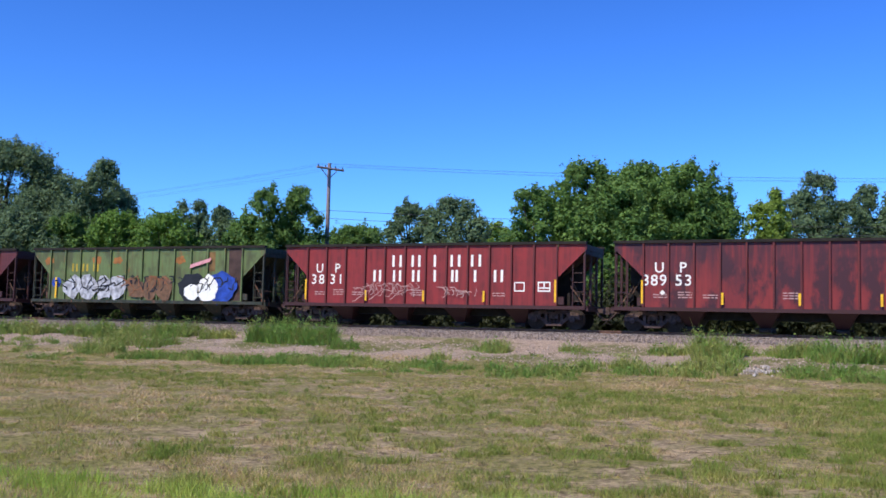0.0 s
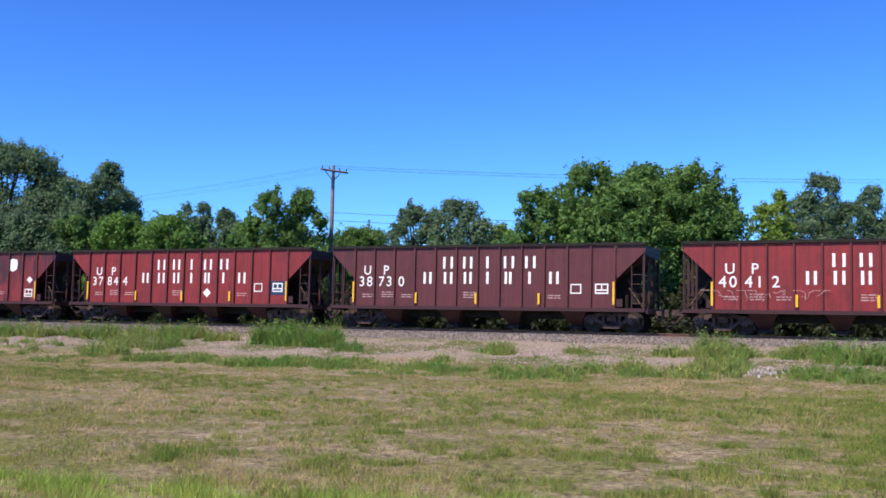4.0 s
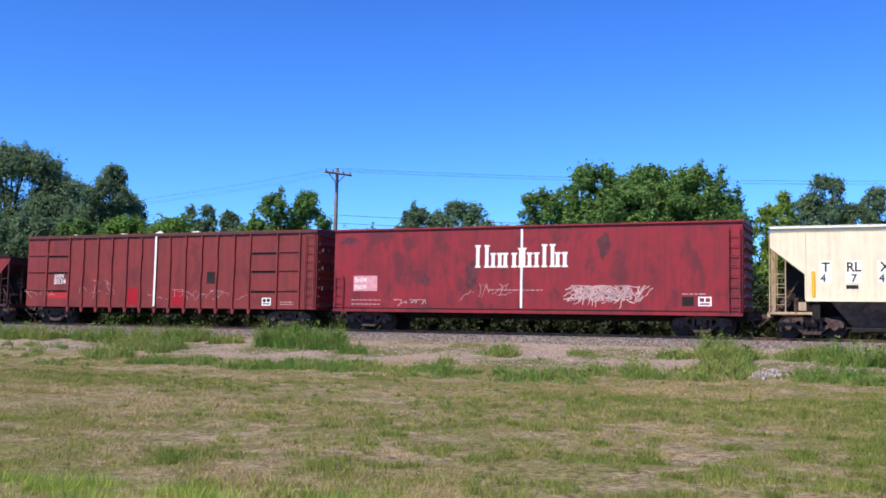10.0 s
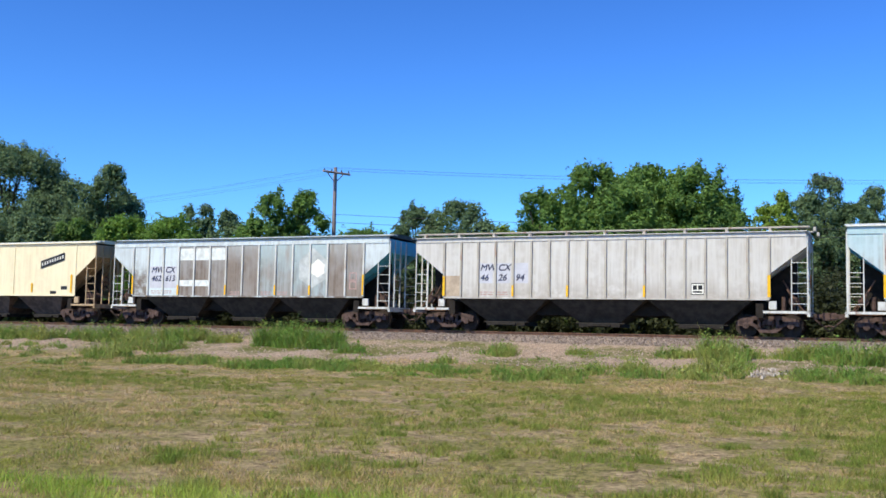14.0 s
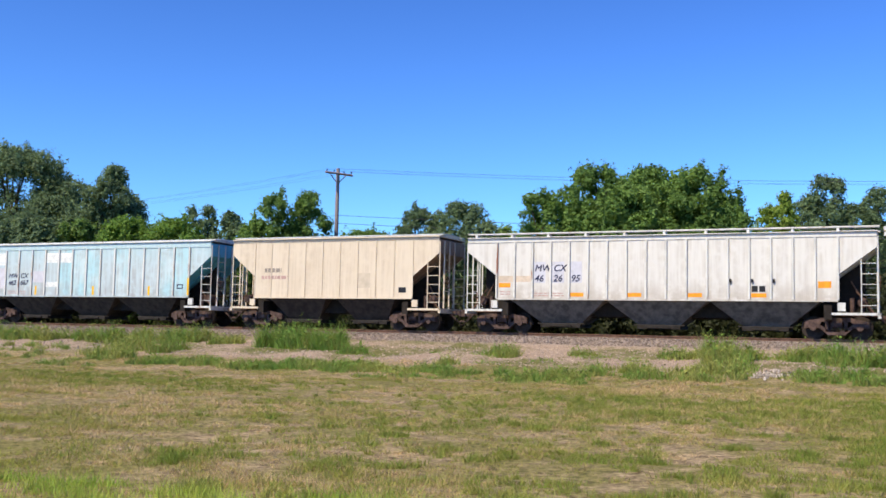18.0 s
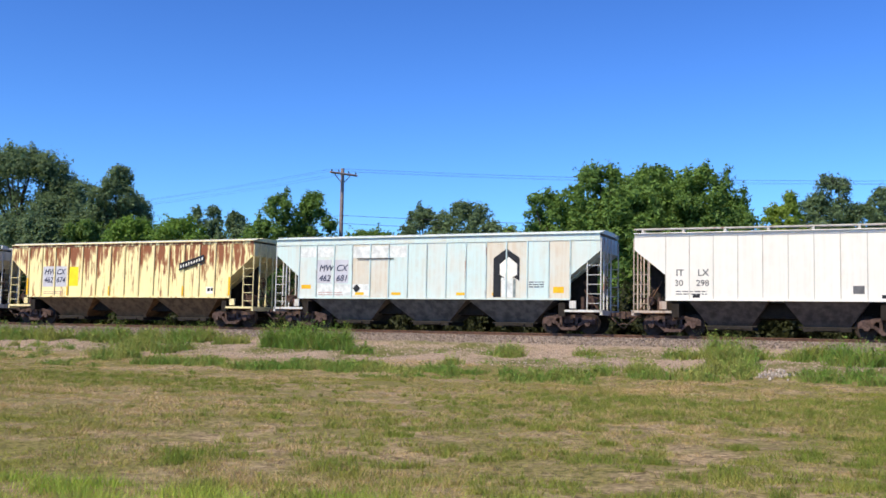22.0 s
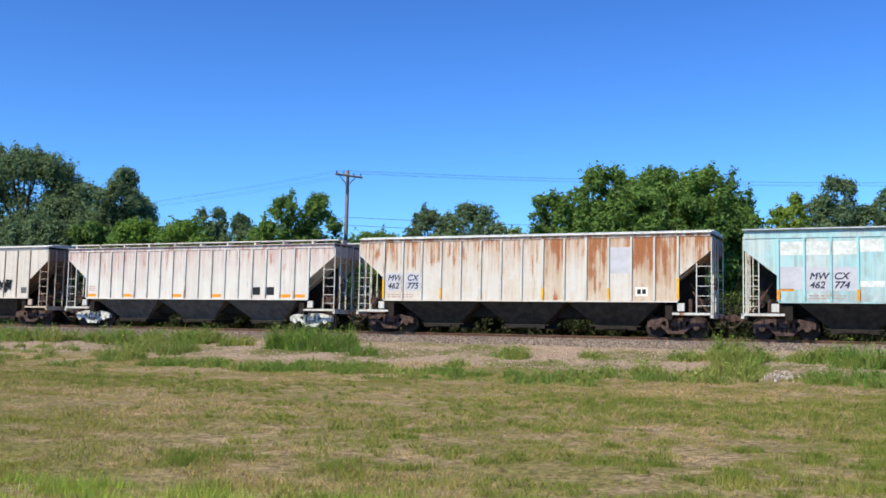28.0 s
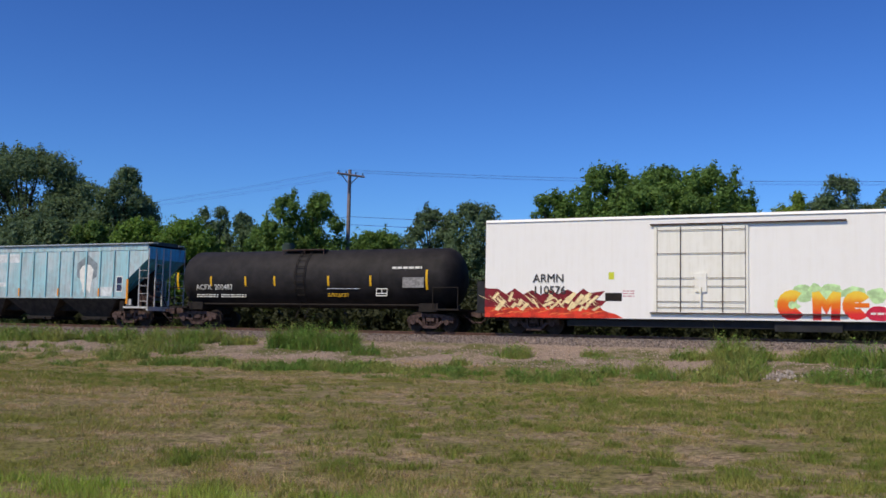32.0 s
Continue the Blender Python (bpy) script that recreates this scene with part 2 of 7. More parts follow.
def ground_material():
    n = Nodes("ground_soil_and_turf")
    p = n.coords(world_place=True)
    sep = n.add("ShaderNodeSeparateXYZ")
    n.put(sep.inputs[0], p)
    cx, cy = NX * HALF, SIDE + NY * HALF
    w = n.math("ADD", n.math("MULTIPLY", sep.outputs[0], NX), n.math("MULTIPLY", sep.outputs[1], NY))
    w = n.math("SUBTRACT", w, cx * NX + cy * NY)
    big = n.noise(p, 0.22, 4, 0.6)
    mid = n.noise(p, 1.1, 5, 0.65)
    fine = n.noise(p, 9.0, 5, 0.7)
    gravel = n.noise(p, 30.0, 3, 0.7)
    tuft = n.noise(p, 3.6, 5, 0.7)
    # the dark soil and turf tones also stand for shaded pits between tufts
    soil = n.mix(n.step(n.math("ADD", n.math("MULTIPLY", tuft, 0.5), n.math("MULTIPLY", fine, 0.5)), 0.38, 0.6), (0.085, 0.06, 0.035), (0.40, 0.305, 0.195))
    turf = n.mix(n.step(fine, 0.3, 0.7), (0.06, 0.06, 0.02), (0.25, 0.215, 0.085))
    spread = n.math("ADD", n.math("ADD", n.math("MULTIPLY", big, 0.4), n.math("MULTIPLY", mid, 0.38)), n.math("MULTIPLY", tuft, 0.22))
    lawn = n.mix(n.step(spread, 0.43, 0.54), soil, turf)
    pink = n.mix(n.step(gravel, 0.35, 0.65), (0.21, 0.155, 0.118), (0.39, 0.30, 0.235))
    stone = n.mix(n.step(gravel, 0.4, 0.6), (0.135, 0.105, 0.09), (0.34, 0.275, 0.235))
    edge = n.math("ADD", w, n.math("MULTIPLY", n.math("SUBTRACT", mid, 0.5), 5.0))
    on_bank = n.step(edge, -11.5, -9.3)
    pink = n.mix(n.step(n.math("ADD", big, n.math("MULTIPLY", tuft, 0.35)), 0.62, 0.78), pink, n.mix(0.4, turf, (0.05, 0.08, 0.02)))
    pink = n.mix(n.math("MULTIPLY", n.step(tuft, 0.5, 0.7), 0.65), pink, (0.12, 0.085, 0.055))
    color = n.mix(on_bank, lawn, pink)
    color = n.mix(n.step(n.math("ADD", w, n.math("MULTIPLY", n.math("SUBTRACT", mid, 0.5), 1.5)), -3.4, -2.6), color, stone)
    color = n.mix(n.step(w, 3.0, 4.5), color, n.mix(n.step(mid, 0.4, 0.6), (0.06, 0.075, 0.025), (0.12, 0.11, 0.05)))
    n.bump(n.math("ADD", fine, gravel), 0.6, 0.03)
    return n.finish(color, 0.95, 0, 0.1)


def build_ground():
    ws = np.concatenate([[-1500, -700, -300, -150, -90, -60, -50], np.arange(-46, -15, 0.5), np.arange(-15, -4, 0.33), np.arange(-4, 4, 0.2),
                         np.arange(4, 12, 0.8), [12, 16, 24, 40, 70, 120, 250, 600, 1500]])
    us = np.concatenate([[-1800, -800, -350, -160, -100, -70], np.arange(-55, 40, 0.5), [40, 55, 80, 120, 250, 700, 1800]])
    U, W = np.meshgrid(us, ws)
    Hh = ground_height(U, W)
    cx, cy = NX * HALF, SIDE + NY * HALF
    co = np.stack([cx + U * DX + W * NX, cy + U * DY + W * NY, Hh], -1).reshape(-1, 3)
    nu, nw = len(us), len(ws)
    i = (np.arange(nw - 1)[:, None] * nu + np.arange(nu - 1)[None]).ravel()
    faces = np.stack([i, i + 1, i + nu + 1, i + nu], -1)
    me = bpy.data.meshes.new("ground")
    me.vertices.add(len(co)), me.loops.add(faces.size), me.polygons.add(len(faces))
    me.vertices.foreach_set("co", co.astype(np.float32).ravel())
    me.loops.foreach_set("vertex_index", faces.astype(np.int32).ravel())
    me.polygons.foreach_set("loop_start", np.arange(0, faces.size, 4, dtype=np.int32))
    me.polygons.foreach_set("use_smooth", np.ones(len(faces), dtype=bool))
    me.update(calc_edges=True)
    me.materials.append(ground_material())
    tagged(new("ground", me), "patchy summer lawn rising to a gravel railway bank", "ground", kind="structure")


build_ground()


def build_track():
    steel = plain("rail_steel", (0.16, 0.085, 0.055), 0.3, 5, 0.6, 0.4)
    wood = plain("sleeper_timber", (0.075, 0.055, 0.042), 0.4, 5, 0.9)
    track = tagged(new("railway_track"), "rusty steel rails on weathered timber sleepers in ballast", "railway track", kind="structure")
    track.matrix_basis = pose(*along(0, 0, RAIL), 0, 0, TURN)
    for y in (-0.755, 0.755):
        bm = bmesh.new()
        prism(bm, [(y - 0.036, 0), (y - 0.036, -0.045), (y - 0.01, -0.06), (y - 0.01, -0.15), (y - 0.07, -0.17), (y - 0.07, -0.18), (y + 0.07, -0.18), (y + 0.07, -0.17),
                   (y + 0.01, -0.15), (y + 0.01, -0.06), (y + 0.036, -0.045), (y + 0.036, 0)], -320, 320)
        part("rail", bm, steel, track)
    bm = bmesh.new()
    box(bm, -0.115, 0.115, -1.3, 1.3, -0.36, -0.182)
    tie = mesh_of(bm, "sleeper", wood)
    x = -50.0
    while x < 36:
        part("sleeper", tie, wood, track, at=(x + random.uniform(-0.03, 0.03), random.uniform(-0.05, 0.05), 0))
        x += 0.54


build_track()


# ---------------------------------------------------------------- railway cars: shared parts
FACE = -1.545      # plane of the side sheets on the near side
WHEELS = []        # (wheelset, car) pairs to turn
CARS = []          # (car, left end along the track at 13 s, length)


def truck_meshes(mat):
    bm = bmesh.new()
    slab(bm, [(-0.55, 0.70), (0.55, 0.70), (0.55, 0.86), (-0.55, 0.86)], -0.1, 0.1)
    for s in (-1, 1):
        lobe = [(s * 0.62, 0.44), (s * 0.62, 0.60), (s * 0.55, 0.70), (s * 0.55, 0.86), (s * 0.74, 0.80), (s * 1.05, 0.76), (s * 1.22, 0.66), (s * 1.22, 0.44)]
        slab(bm, lobe if s < 0 else lobe[::-1], -0.11, 0.11)
        leg = [(s * 0.66, 0.60), (s * 0.62, 0.42), (s * 0.34, 0.18), (s * 0.16, 0.18), (s * 0.2, 0.30)]
        slab(bm, leg if s < 0 else leg[::-1], -0.09, 0.09)
        slab(bm, [(min(s * 0.3, s * 0.42), 0.3), (max(s * 0.3, s * 0.42), 0.3), (max(s * 0.3, s * 0.42), 0.75), (min(s * 0.3, s * 0.42), 0.75)], -0.09, 0.09)
        disc(bm, (s * 0.889, -0.14, 0.457), 0.13, 0.05, 12)
    slab(bm, [(-0.36, 0.16), (0.36, 0.16), (0.36, 0.28), (-0.36, 0.28)], -0.13, 0.13)
    frame_me = mesh_of(bm, "side_frame", mat)
    bm = bmesh.new()
    for x in (-0.18, 0.0, 0.18):
        for k in range(6):
            rod(bm, (x, -0.02, 0.29 + k * 0.06), (x, -0.02, 0.32 + k * 0.06), 0.085 if k % 2 else 0.07, 8)
    spring_me = mesh_of(bm, "spring_nest", mat)
    bm = bmesh.new()
    box(bm, -0.2, 0.2, -1.12, 1.12, 0.5, 0.68)
    box(bm, -0.3, 0.3, -0.35, 0.35, 0.6, 0.8)
    for x in (-0.34, 0.34):
        rod(bm, (x, -0.8, 0.4), (x, 0.8, 0.4), 0.05, 6)
    bolster_me = mesh_of(bm, "truck", mat)
    return frame_me, spring_me, bolster_me


def wheelset_mesh():
    bm = bmesh.new()
    rod(bm, (0, -1.05, 0), (0, 1.05, 0), 0.085, 10)
    for s in (-1, 1):
        y = s * 0.755
        rod(bm, (0, y - 0.065, 0), (0, y + 0.065, 0), 0.457, 28)
        rod(bm, (0, y - s * 0.065, 0), (0, y - s * 0.10, 0), 0.485, 28)
        rod(bm, (0, y + s * 0.064, 0), (0, y + s * 0.072, 0), 0.36, 24, 0.2)
        for k in range(4):
            a = k * 1.5708
            rod(bm, (0.26 * math.cos(a), y + s * 0.06, 0.26 * math.sin(a)), (0.26 * math.cos(a), y + s * 0.085, 0.26 * math.sin(a)), 0.03, 6)
    return mesh_of(bm, "wheelset", M["wheel"])


TRUCK = {"dark": truck_meshes(M["truck_steel"]), "pale": truck_meshes(M["truck_light"])}
WHEELSET = wheelset_mesh()


def add_trucks(car, length, inset, kind="dark"):
    frame_me, spring_me, bolster_me = TRUCK[kind]
    for s in (-1, 1):
        truck = part("truck", bolster_me, None, car, "pale painted four-wheel truck" if kind == "pale" else "", (s * (length / 2 - inset), 0, 0))
        for y in (-1.0, 1.0):
            part("side_frame", frame_me, None, truck, at=(0, y, 0))
            tagged(part("spring_nest", spring_me, None, truck, at=(0, y, 0)), kind="stuff")
        for x in (-0.889, 0.889):
            WHEELS.append((part("wheelset", WHEELSET, None, truck, at=(x, 0, 0.457)), x, car))


def add_couplers(car, length, reach, mat):
    """Draw gear: shank and knuckle at both ends, and the air hose."""
    for s in (-1, 1):
        bm = bmesh.new()
        e = s * (length / 2)
        box(bm, min(e - s * 0.2, e + s * reach), max(e - s * 0.2, e + s * reach), -0.09, 0.09, 0.78, 0.98)
        box(bm, min(e + s * (reach - 0.3), e + s * reach), max(e + s * (reach - 0.3), e + s * reach), -0.16 if s > 0 else -0.05, 0.05 if s > 0 else 0.16, 0.72, 1.04)
        rod(bm, (e + s * 0.1, -0.4, 0.85), (e + s * reach * 0.7, -0.35, 0.45), 0.035, 6)
        rod(bm, (e + s * reach * 0.7, -0.35, 0.45), (e + s * reach, -0.3, 0.5), 0.035, 6)
        part("coupler", bm, mat, car)


def start_car(name, label, category, left, length):
    car = new(name)
    tagged(car, label, category, group="cars of the freight train")
    car.rotation_mode = "QUATERNION"
    car.matrix_basis = pose(*along(left + length / 2, 0, RAIL), 0, 0, TURN)
    CARS.append((car, left, length))
    return car


def side_plates(car, length, x0, x1, count, z0, z1, sheet, post, post_w=0.09, post_out=0.09):
    """Near side: one plate a bay and a post between bays, all parts of the car; the far side is one plate with its posts."""
    step = (x1 - x0) / count
    sheets = sheet if isinstance(sheet, list) else [sheet]
    sheet = sheets[0]
    plates = {}
    for m in sheets:
        if m.name not in plates:
            bm = bmesh.new()
            box(bm, 0.0, step, FACE, FACE + 0.02, z0, z1)
            plates[m.name] = mesh_of(bm, "side_panel", m)
    bm = bmesh.new()
    box(bm, -post_w / 2, post_w / 2, FACE - post_out, FACE - 0.002, z0 + 0.01, z1)
    bar = mesh_of(bm, "side_post", post)
    for i in range(count):
        part("side_panel", plates[sheets[i % len(sheets)].name], None, car, at=(x0 + i * step - length / 2, 0, 0))
    for i in range(count + 1):
        part("side_post", bar, None, car, at=(x0 + i * step - length / 2, 0, 0))
    bm = bmesh.new()
    box(bm, x0 - length / 2, x1 - length / 2, -FACE - 0.02, -FACE, z0, z1)
    for i in range(count + 1):
        x = x0 + i * step - length / 2
        box(bm, x - post_w / 2, x + post_w / 2, -FACE + 0.002, -FACE + post_out, z0, z1)
    part("far_side", bm, sheet, car)


def end_wedges(car, length, cut, z_top, z_a, z_b, sheet):
    """The corner plates of the sides where the end slope cuts them away."""
    for s in (-1, 1):
        for y in (FACE, -FACE - 0.02):
            e = length / 2
            o = [(-e, z_a), (-e + cut, z_b), (-e + cut, z_top), (-e, z_top)]
            if s > 0:
                o = [(-x, z) for x, z in o][::-1]
            bm = bmesh.new()
            slab(bm, o, y, y + 0.02)
            part("corner_panel", bm, sheet, car)


def slope_sheets(car, length, z_a, z_top, run, drop, mat, width=1.52):
    for s in (-1, 1):
        e = length / 2
        o = [(-e + 0.02, z_a), (-e + run, z_a - drop), (-e + run + 0.05, z_a - drop + 0.03), (-e + 0.05, z_a + 0.06), (-e + 0.05, z_top), (-e + 0.02, z_top)]
        if s > 0:
            o = [(-x, z) for x, z in o][::-1]
        bm = bmesh.new()
        slab(bm, o, -width, width)
        # black plate added to stand for the shade under the end slope
        shade_outline = [(-e + 0.45, z_a - drop * 0.45 / run - 0.1), (-e + 0.45, 1.15), (-e + run, 1.0), (-e + run, z_a - drop)]
        if s > 0:
            shade_outline = [(-x, z) for x, z in shade_outline][::-1]
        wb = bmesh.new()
        slab(wb, shade_outline[::-1], -0.35, -0.32)
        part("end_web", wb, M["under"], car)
        for y in (-0.75, 0.0, 0.75):
            rib = [(-e - 0.02, z_a), (-e + run, z_a - drop - 0.08), (-e + run, z_a - drop), (-e + 0.02, z_a)]
            if s > 0:
                rib = [(-x, z) for x, z in rib][::-1]
            slab(bm, rib, y - 0.04, y + 0.04)
        part("slope_sheet", bm, mat, car)


def hopper_bays(car, length, inset, count, z0, z1, mat, foot=0.45, open_gap=0.0, name="hopper_bay"):
    """The funnels below the sill, each with its discharge gate."""
    step = (length - 2 * inset) / count
    bm = bmesh.new()
    a = step / 2 - open_gap
    top = [bm.verts.new((x, y, z1)) for x, y in ((-a, -1.5), (a, -1.5), (a, 1.5), (-a, 1.5))]
    low = [bm.verts.new((x, y, z0)) for x, y in ((-foot, -0.75), (foot, -0.75), (foot, 0.75), (-foot, 0.75))]
    bm.faces.new(top), bm.faces.new(low[::-1])
    for i in range(4):
        bm.faces.new((top[i], low[i], low[(i + 1) % 4], top[(i + 1) % 4]))
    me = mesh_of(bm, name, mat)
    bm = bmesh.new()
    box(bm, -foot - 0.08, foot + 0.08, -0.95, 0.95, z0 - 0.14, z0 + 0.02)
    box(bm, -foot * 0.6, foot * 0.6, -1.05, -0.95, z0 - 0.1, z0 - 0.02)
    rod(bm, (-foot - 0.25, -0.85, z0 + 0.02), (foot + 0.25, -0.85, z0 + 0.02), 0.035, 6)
    gate = mesh_of(bm, "discharge_gate", M["shaded_gate_steel"])
    for i in range(count):
        x = -length / 2 + inset + (i + 0.5) * step
        bay = part(name, me, None, car, at=(x, 0, 0))
        part("discharge_gate", gate, None, bay)


def ladder(car, x, x2, y, z0, z1, mat, rungs, inner_top=None):
    bm = bmesh.new()
    w = 0.022
    box(bm, x - w, x + w, y - w, y + w, z0, z1)
    box(bm, x2 - w, x2 + w, y - w, y + w, z0, inner_top or z1)
    for k in range(rungs):
        z = z0 + 0.3 + k * 0.42
        if z < (inner_top or z1):
            rod(bm, (x, y, z), (x2, y, z), 0.017, 5)
    part("ladder", bm, mat, car)


def end_platform(car, length, cut, z, mat, sill_mat):
    for s in (-1, 1):
        e = s * length / 2
        bm = bmesh.new()
        i = s * (length / 2 - cut - 0.25)
        lo, hi = min(e + s * 0.12, i), max(e + s * 0.12, i)
        box(bm, lo, hi, -1.56, -1.44, z - 0.1, z)
        box(bm, lo, hi, 1.44, 1.56, z - 0.1, z)
        box(bm, min(e, e + s * 0.12), max(e, e + s * 0.12), -1.56, 1.56, z - 0.22, z)
        part("end_platform", bm, mat, car)
        bm = bmesh.new()
        box(bm, min(i, i - s * 0.3), max(i, i - s * 0.3), -1.5, 1.5, z - 0.28, z + 0.3)
        part("body_bolster", bm, M["under"], car)
        c = s * (length / 2 - cut + 0.12)
        for y in (-1.5, 1.5):
            bm = bmesh.new()
            slab(bm, [(c - 0.15, z + 0.06), (c + 0.15, z + 0.06), (c + 0.15, z + 0.4), (c - 0.15, z + 0.4)], y - 0.05, y + 0.05)
            part("jacking_pad", bm, mat, car)
        bm = bmesh.new()
        box(bm, lo, hi, -0.5, 0.5, z - 0.12, z - 0.06)
        disc(bm, (e - s * 0.55, -0.75, z + 0.42), 0.2, 0.28, 12)
        rod(bm, (e - s * 0.95, -0.9, z), (e - s * 0.95, -0.9, z + 0.6), 0.09, 8)
        rod(bm, (e - s * 0.55, -0.75, z - 0.1), (e - s * 0.55, -0.75, z + 0.3), 0.05, 6)
        part("brake_gear", bm, sill_mat, car)
        bm = bmesh.new()
        tube(bm, [(e + s * 0.1, -0.35, z - 0.25), (e + s * 0.4, -0.38, z - 0.4), (e + s * 0.65, -0.36, z - 0.72), (e + s * 0.85, -0.3, z - 0.8)], 0.03, 6)
        part("air_hose", bm, M["under"], car)
        bm = bmesh.new()
        for y0, x0, x1, z1 in ((-1.2, 0.15, 0.8, 0.9), (-0.6, 0.25, 1.0, 1.3), (0.4, 0.2, 0.9, 1.1), (1.1, 0.15, 0.7, 0.8)):
            rod(bm, (e - s * x0, y0, z), (e - s * x1, y0, z + z1), 0.035, 5)
        rod(bm, (e - s * 0.2, -1.3, z + 0.55), (e - s * 0.2, 1.3, z + 0.55), 0.03, 5)
        rod(bm, (e - s * 0.3, -1.1, z - 0.1), (e - s * 1.5, -1.1, z - 0.1), 0.045, 5)
        part("end_bracing", bm, M["rusty"], car)
        if s > 0:
            bm = bmesh.new()
            ring = [(e + 0.1, -0.75 + 0.27 * math.cos(k * 0.524), z + 1.25 + 0.27 * math.sin(k * 0.524)) for k in range(13)]
            tube(bm, ring, 0.02, 5)
            for k in (0, 3, 6, 9):
                rod(bm, (e + 0.1, -0.75, z + 1.25), ring[k], 0.012, 4)
            rod(bm, (e + 0.1, -0.75, z + 1.25), (e - 0.1, -0.75, z + 1.25), 0.03, 6)
            part("brake_wheel", bm, M["rusty"], car)


# ---------------------------------------------------------------- lettering and marks
FONT_CACHE = {}


def text_mesh(text, size, mat, slant=0.0, wide=1.0):
    key = (text, size, mat.name, slant)
    if key not in FONT_CACHE:
        cu = bpy.data.curves.new("lettering", "FONT")
        cu.body, cu.size, cu.shear, cu.bevel_depth, cu.bevel_resolution, cu.resolution_u, cu.space_character = text, size, slant, size * (0.017 if slant else 0.012), 0, 4, wide
        tmp = bpy.data.objects.new("lettering", cu)
        scene.collection.objects.link(tmp)
        deps = bpy.context.evaluated_depsgraph_get()
        me = bpy.data.meshes.new_from_object(tmp.evaluated_get(deps))
        bpy.data.objects.remove(tmp)
        bpy.data.curves.remove(cu)
        me.materials.clear()
        me.materials.append(mat)
        FONT_CACHE[key] = me
    return FONT_CACHE[key]


def write(car, length, text, x, z, height, mat, slant=0.0, y=None, wide=1.0, name="lettering"):
    """Text whose left foot stands x metres from the car's left end, z over the rail."""
    me = text_mesh(text, height / 0.69, mat, slant, wide)
    ob = part(name, me, None, car)
    ob.matrix_basis = pose(x - length / 2, FACE - 0.006 if y is None else y, z, 90, 0, 0)
    return ob


def plate(car, length, x, z, w, h, mat, name="patch", label="", y=None, lift=0.004):
    bm = bmesh.new()
    yy = FACE if y is None else y
    box(bm, x - length / 2, x + w - length / 2, yy - lift, yy - 0.0005, z, z + h)
    return part(name, bm, mat, car, label)


def shape(car, length, outline, mat, name, label="", y=None, lift=0.004):
    bm = bmesh.new()
    yy = FACE if y is None else y
    slab(bm, [(x - length / 2, z) for x, z in outline], yy - lift, yy - 0.0005)
    return part(name, bm, mat, car, label)


def bars(car, length, spots, z, h, stroke, mat, name="mark", y=None, lift=0.006):
    """A word of large letters as plain upright bars: one (centre, width) for each letter; narrow ones are a single stroke."""
    yy = FACE if y is None else y
    for x, w in spots:
        x -= length / 2
        cuts = [(x - stroke / 2, x + stroke / 2)] if w <= stroke * 1.4 else [(x - w / 2, x - w / 2 + stroke), (x + w / 2 - stroke, x + w / 2)]
        for a, b in cuts:
            bm = bmesh.new()
            box(bm, a, b, yy - lift, yy - 0.0005, z, z + h)
            part(name, bm, mat, car)


def small_print(car, length, x, z, w, rows, mat, seed, y=None, pitch=0.11):
    """Stencils too small to read: rows of short bars."""
    rnd = random.Random(seed)
    bm = bmesh.new()
    yy = FACE if y is None else y
    for r in range(rows):
        cx = x
        while cx < x + w:
            k = rnd.uniform(0.1, 0.3)
            box(bm, cx - length / 2, min(cx + k, x + w) - length / 2, yy - 0.004, yy - 0.0005, z + r * pitch, z + r * pitch + pitch * 0.42)
            cx += k + 0.05
    tagged(part("stencil", bm, mat, car), kind="stuff")


def hollow(car, length, x, z, w, h, t, mat, y=None, cross=False, name="stencil_frame"):
    bm = bmesh.new()
    yy = FACE if y is None else y
    x -= length / 2
    a, b = yy - 0.005, yy - 0.0005
    box(bm, x, x + w, a, b, z, z + t), box(bm, x, x + w, a, b, z + h - t, z + h)
    box(bm, x, x + t, a, b, z + t, z + h - t), box(bm, x + w - t, x + w, a, b, z + t, z + h - t)
    if cross:
        box(bm, x + w / 2 - t / 2, x + w / 2 + t / 2, a, b, z + h * 0.35, z + h - t)
        box(bm, x + t, x + w - t, a, b, z + h * 0.3, z + h * 0.3 + t)
    part(name, bm, mat, car)


def scrawl(car, length, x, z, w, h, count, mats, seed, stroke=0.07, y=None, lift=0.006, name="graffiti", label="", loops=True):
    """Spray paint: overlapping strokes that bend, in rows of upright forms."""
    rnd = random.Random(seed)
    for mi, mat in enumerate(mats):
        bm = bmesh.new()
        yy = (FACE if y is None else y) - lift - mi * 0.002
        for k in range(count):
            cx = x + w * (k + 0.5) / count + rnd.uniform(-0.3, 0.3) * w / count - length / 2
            cz = z + h * rnd.uniform(0.3, 0.7)
            a = rnd.uniform(0.2, 2.9)
            px, pz = cx, cz
            for s in range(5 if loops else 2):
                a += rnd.uniform(0.3, 1.9) * (1 if s % 2 else -0.4)
                d = rnd.uniform(0.25, 0.6) * min(h, max(w / count * 1.4, h * 0.45))
                qx = px + math.cos(a) * d
                qz = min(max(pz + math.sin(a) * d, z), z + h)
                nx, nz = -(qz - pz), qx - px
                m = math.hypot(nx, nz) or 1
                st = stroke * rnd.uniform(0.6, 1.3) * 0.5
                nx, nz = nx / m * st, nz / m * st
                f = [(px + nx, yy, pz + nz), (px - nx, yy, pz - nz), (qx - nx, yy, qz - nz), (qx + nx, yy, qz + nz)]
                bm.faces.new([bm.verts.new(p) for p in f])
                px, pz = qx, qz
        tagged(part(name, bm, mat, car, label), kind="stuff")


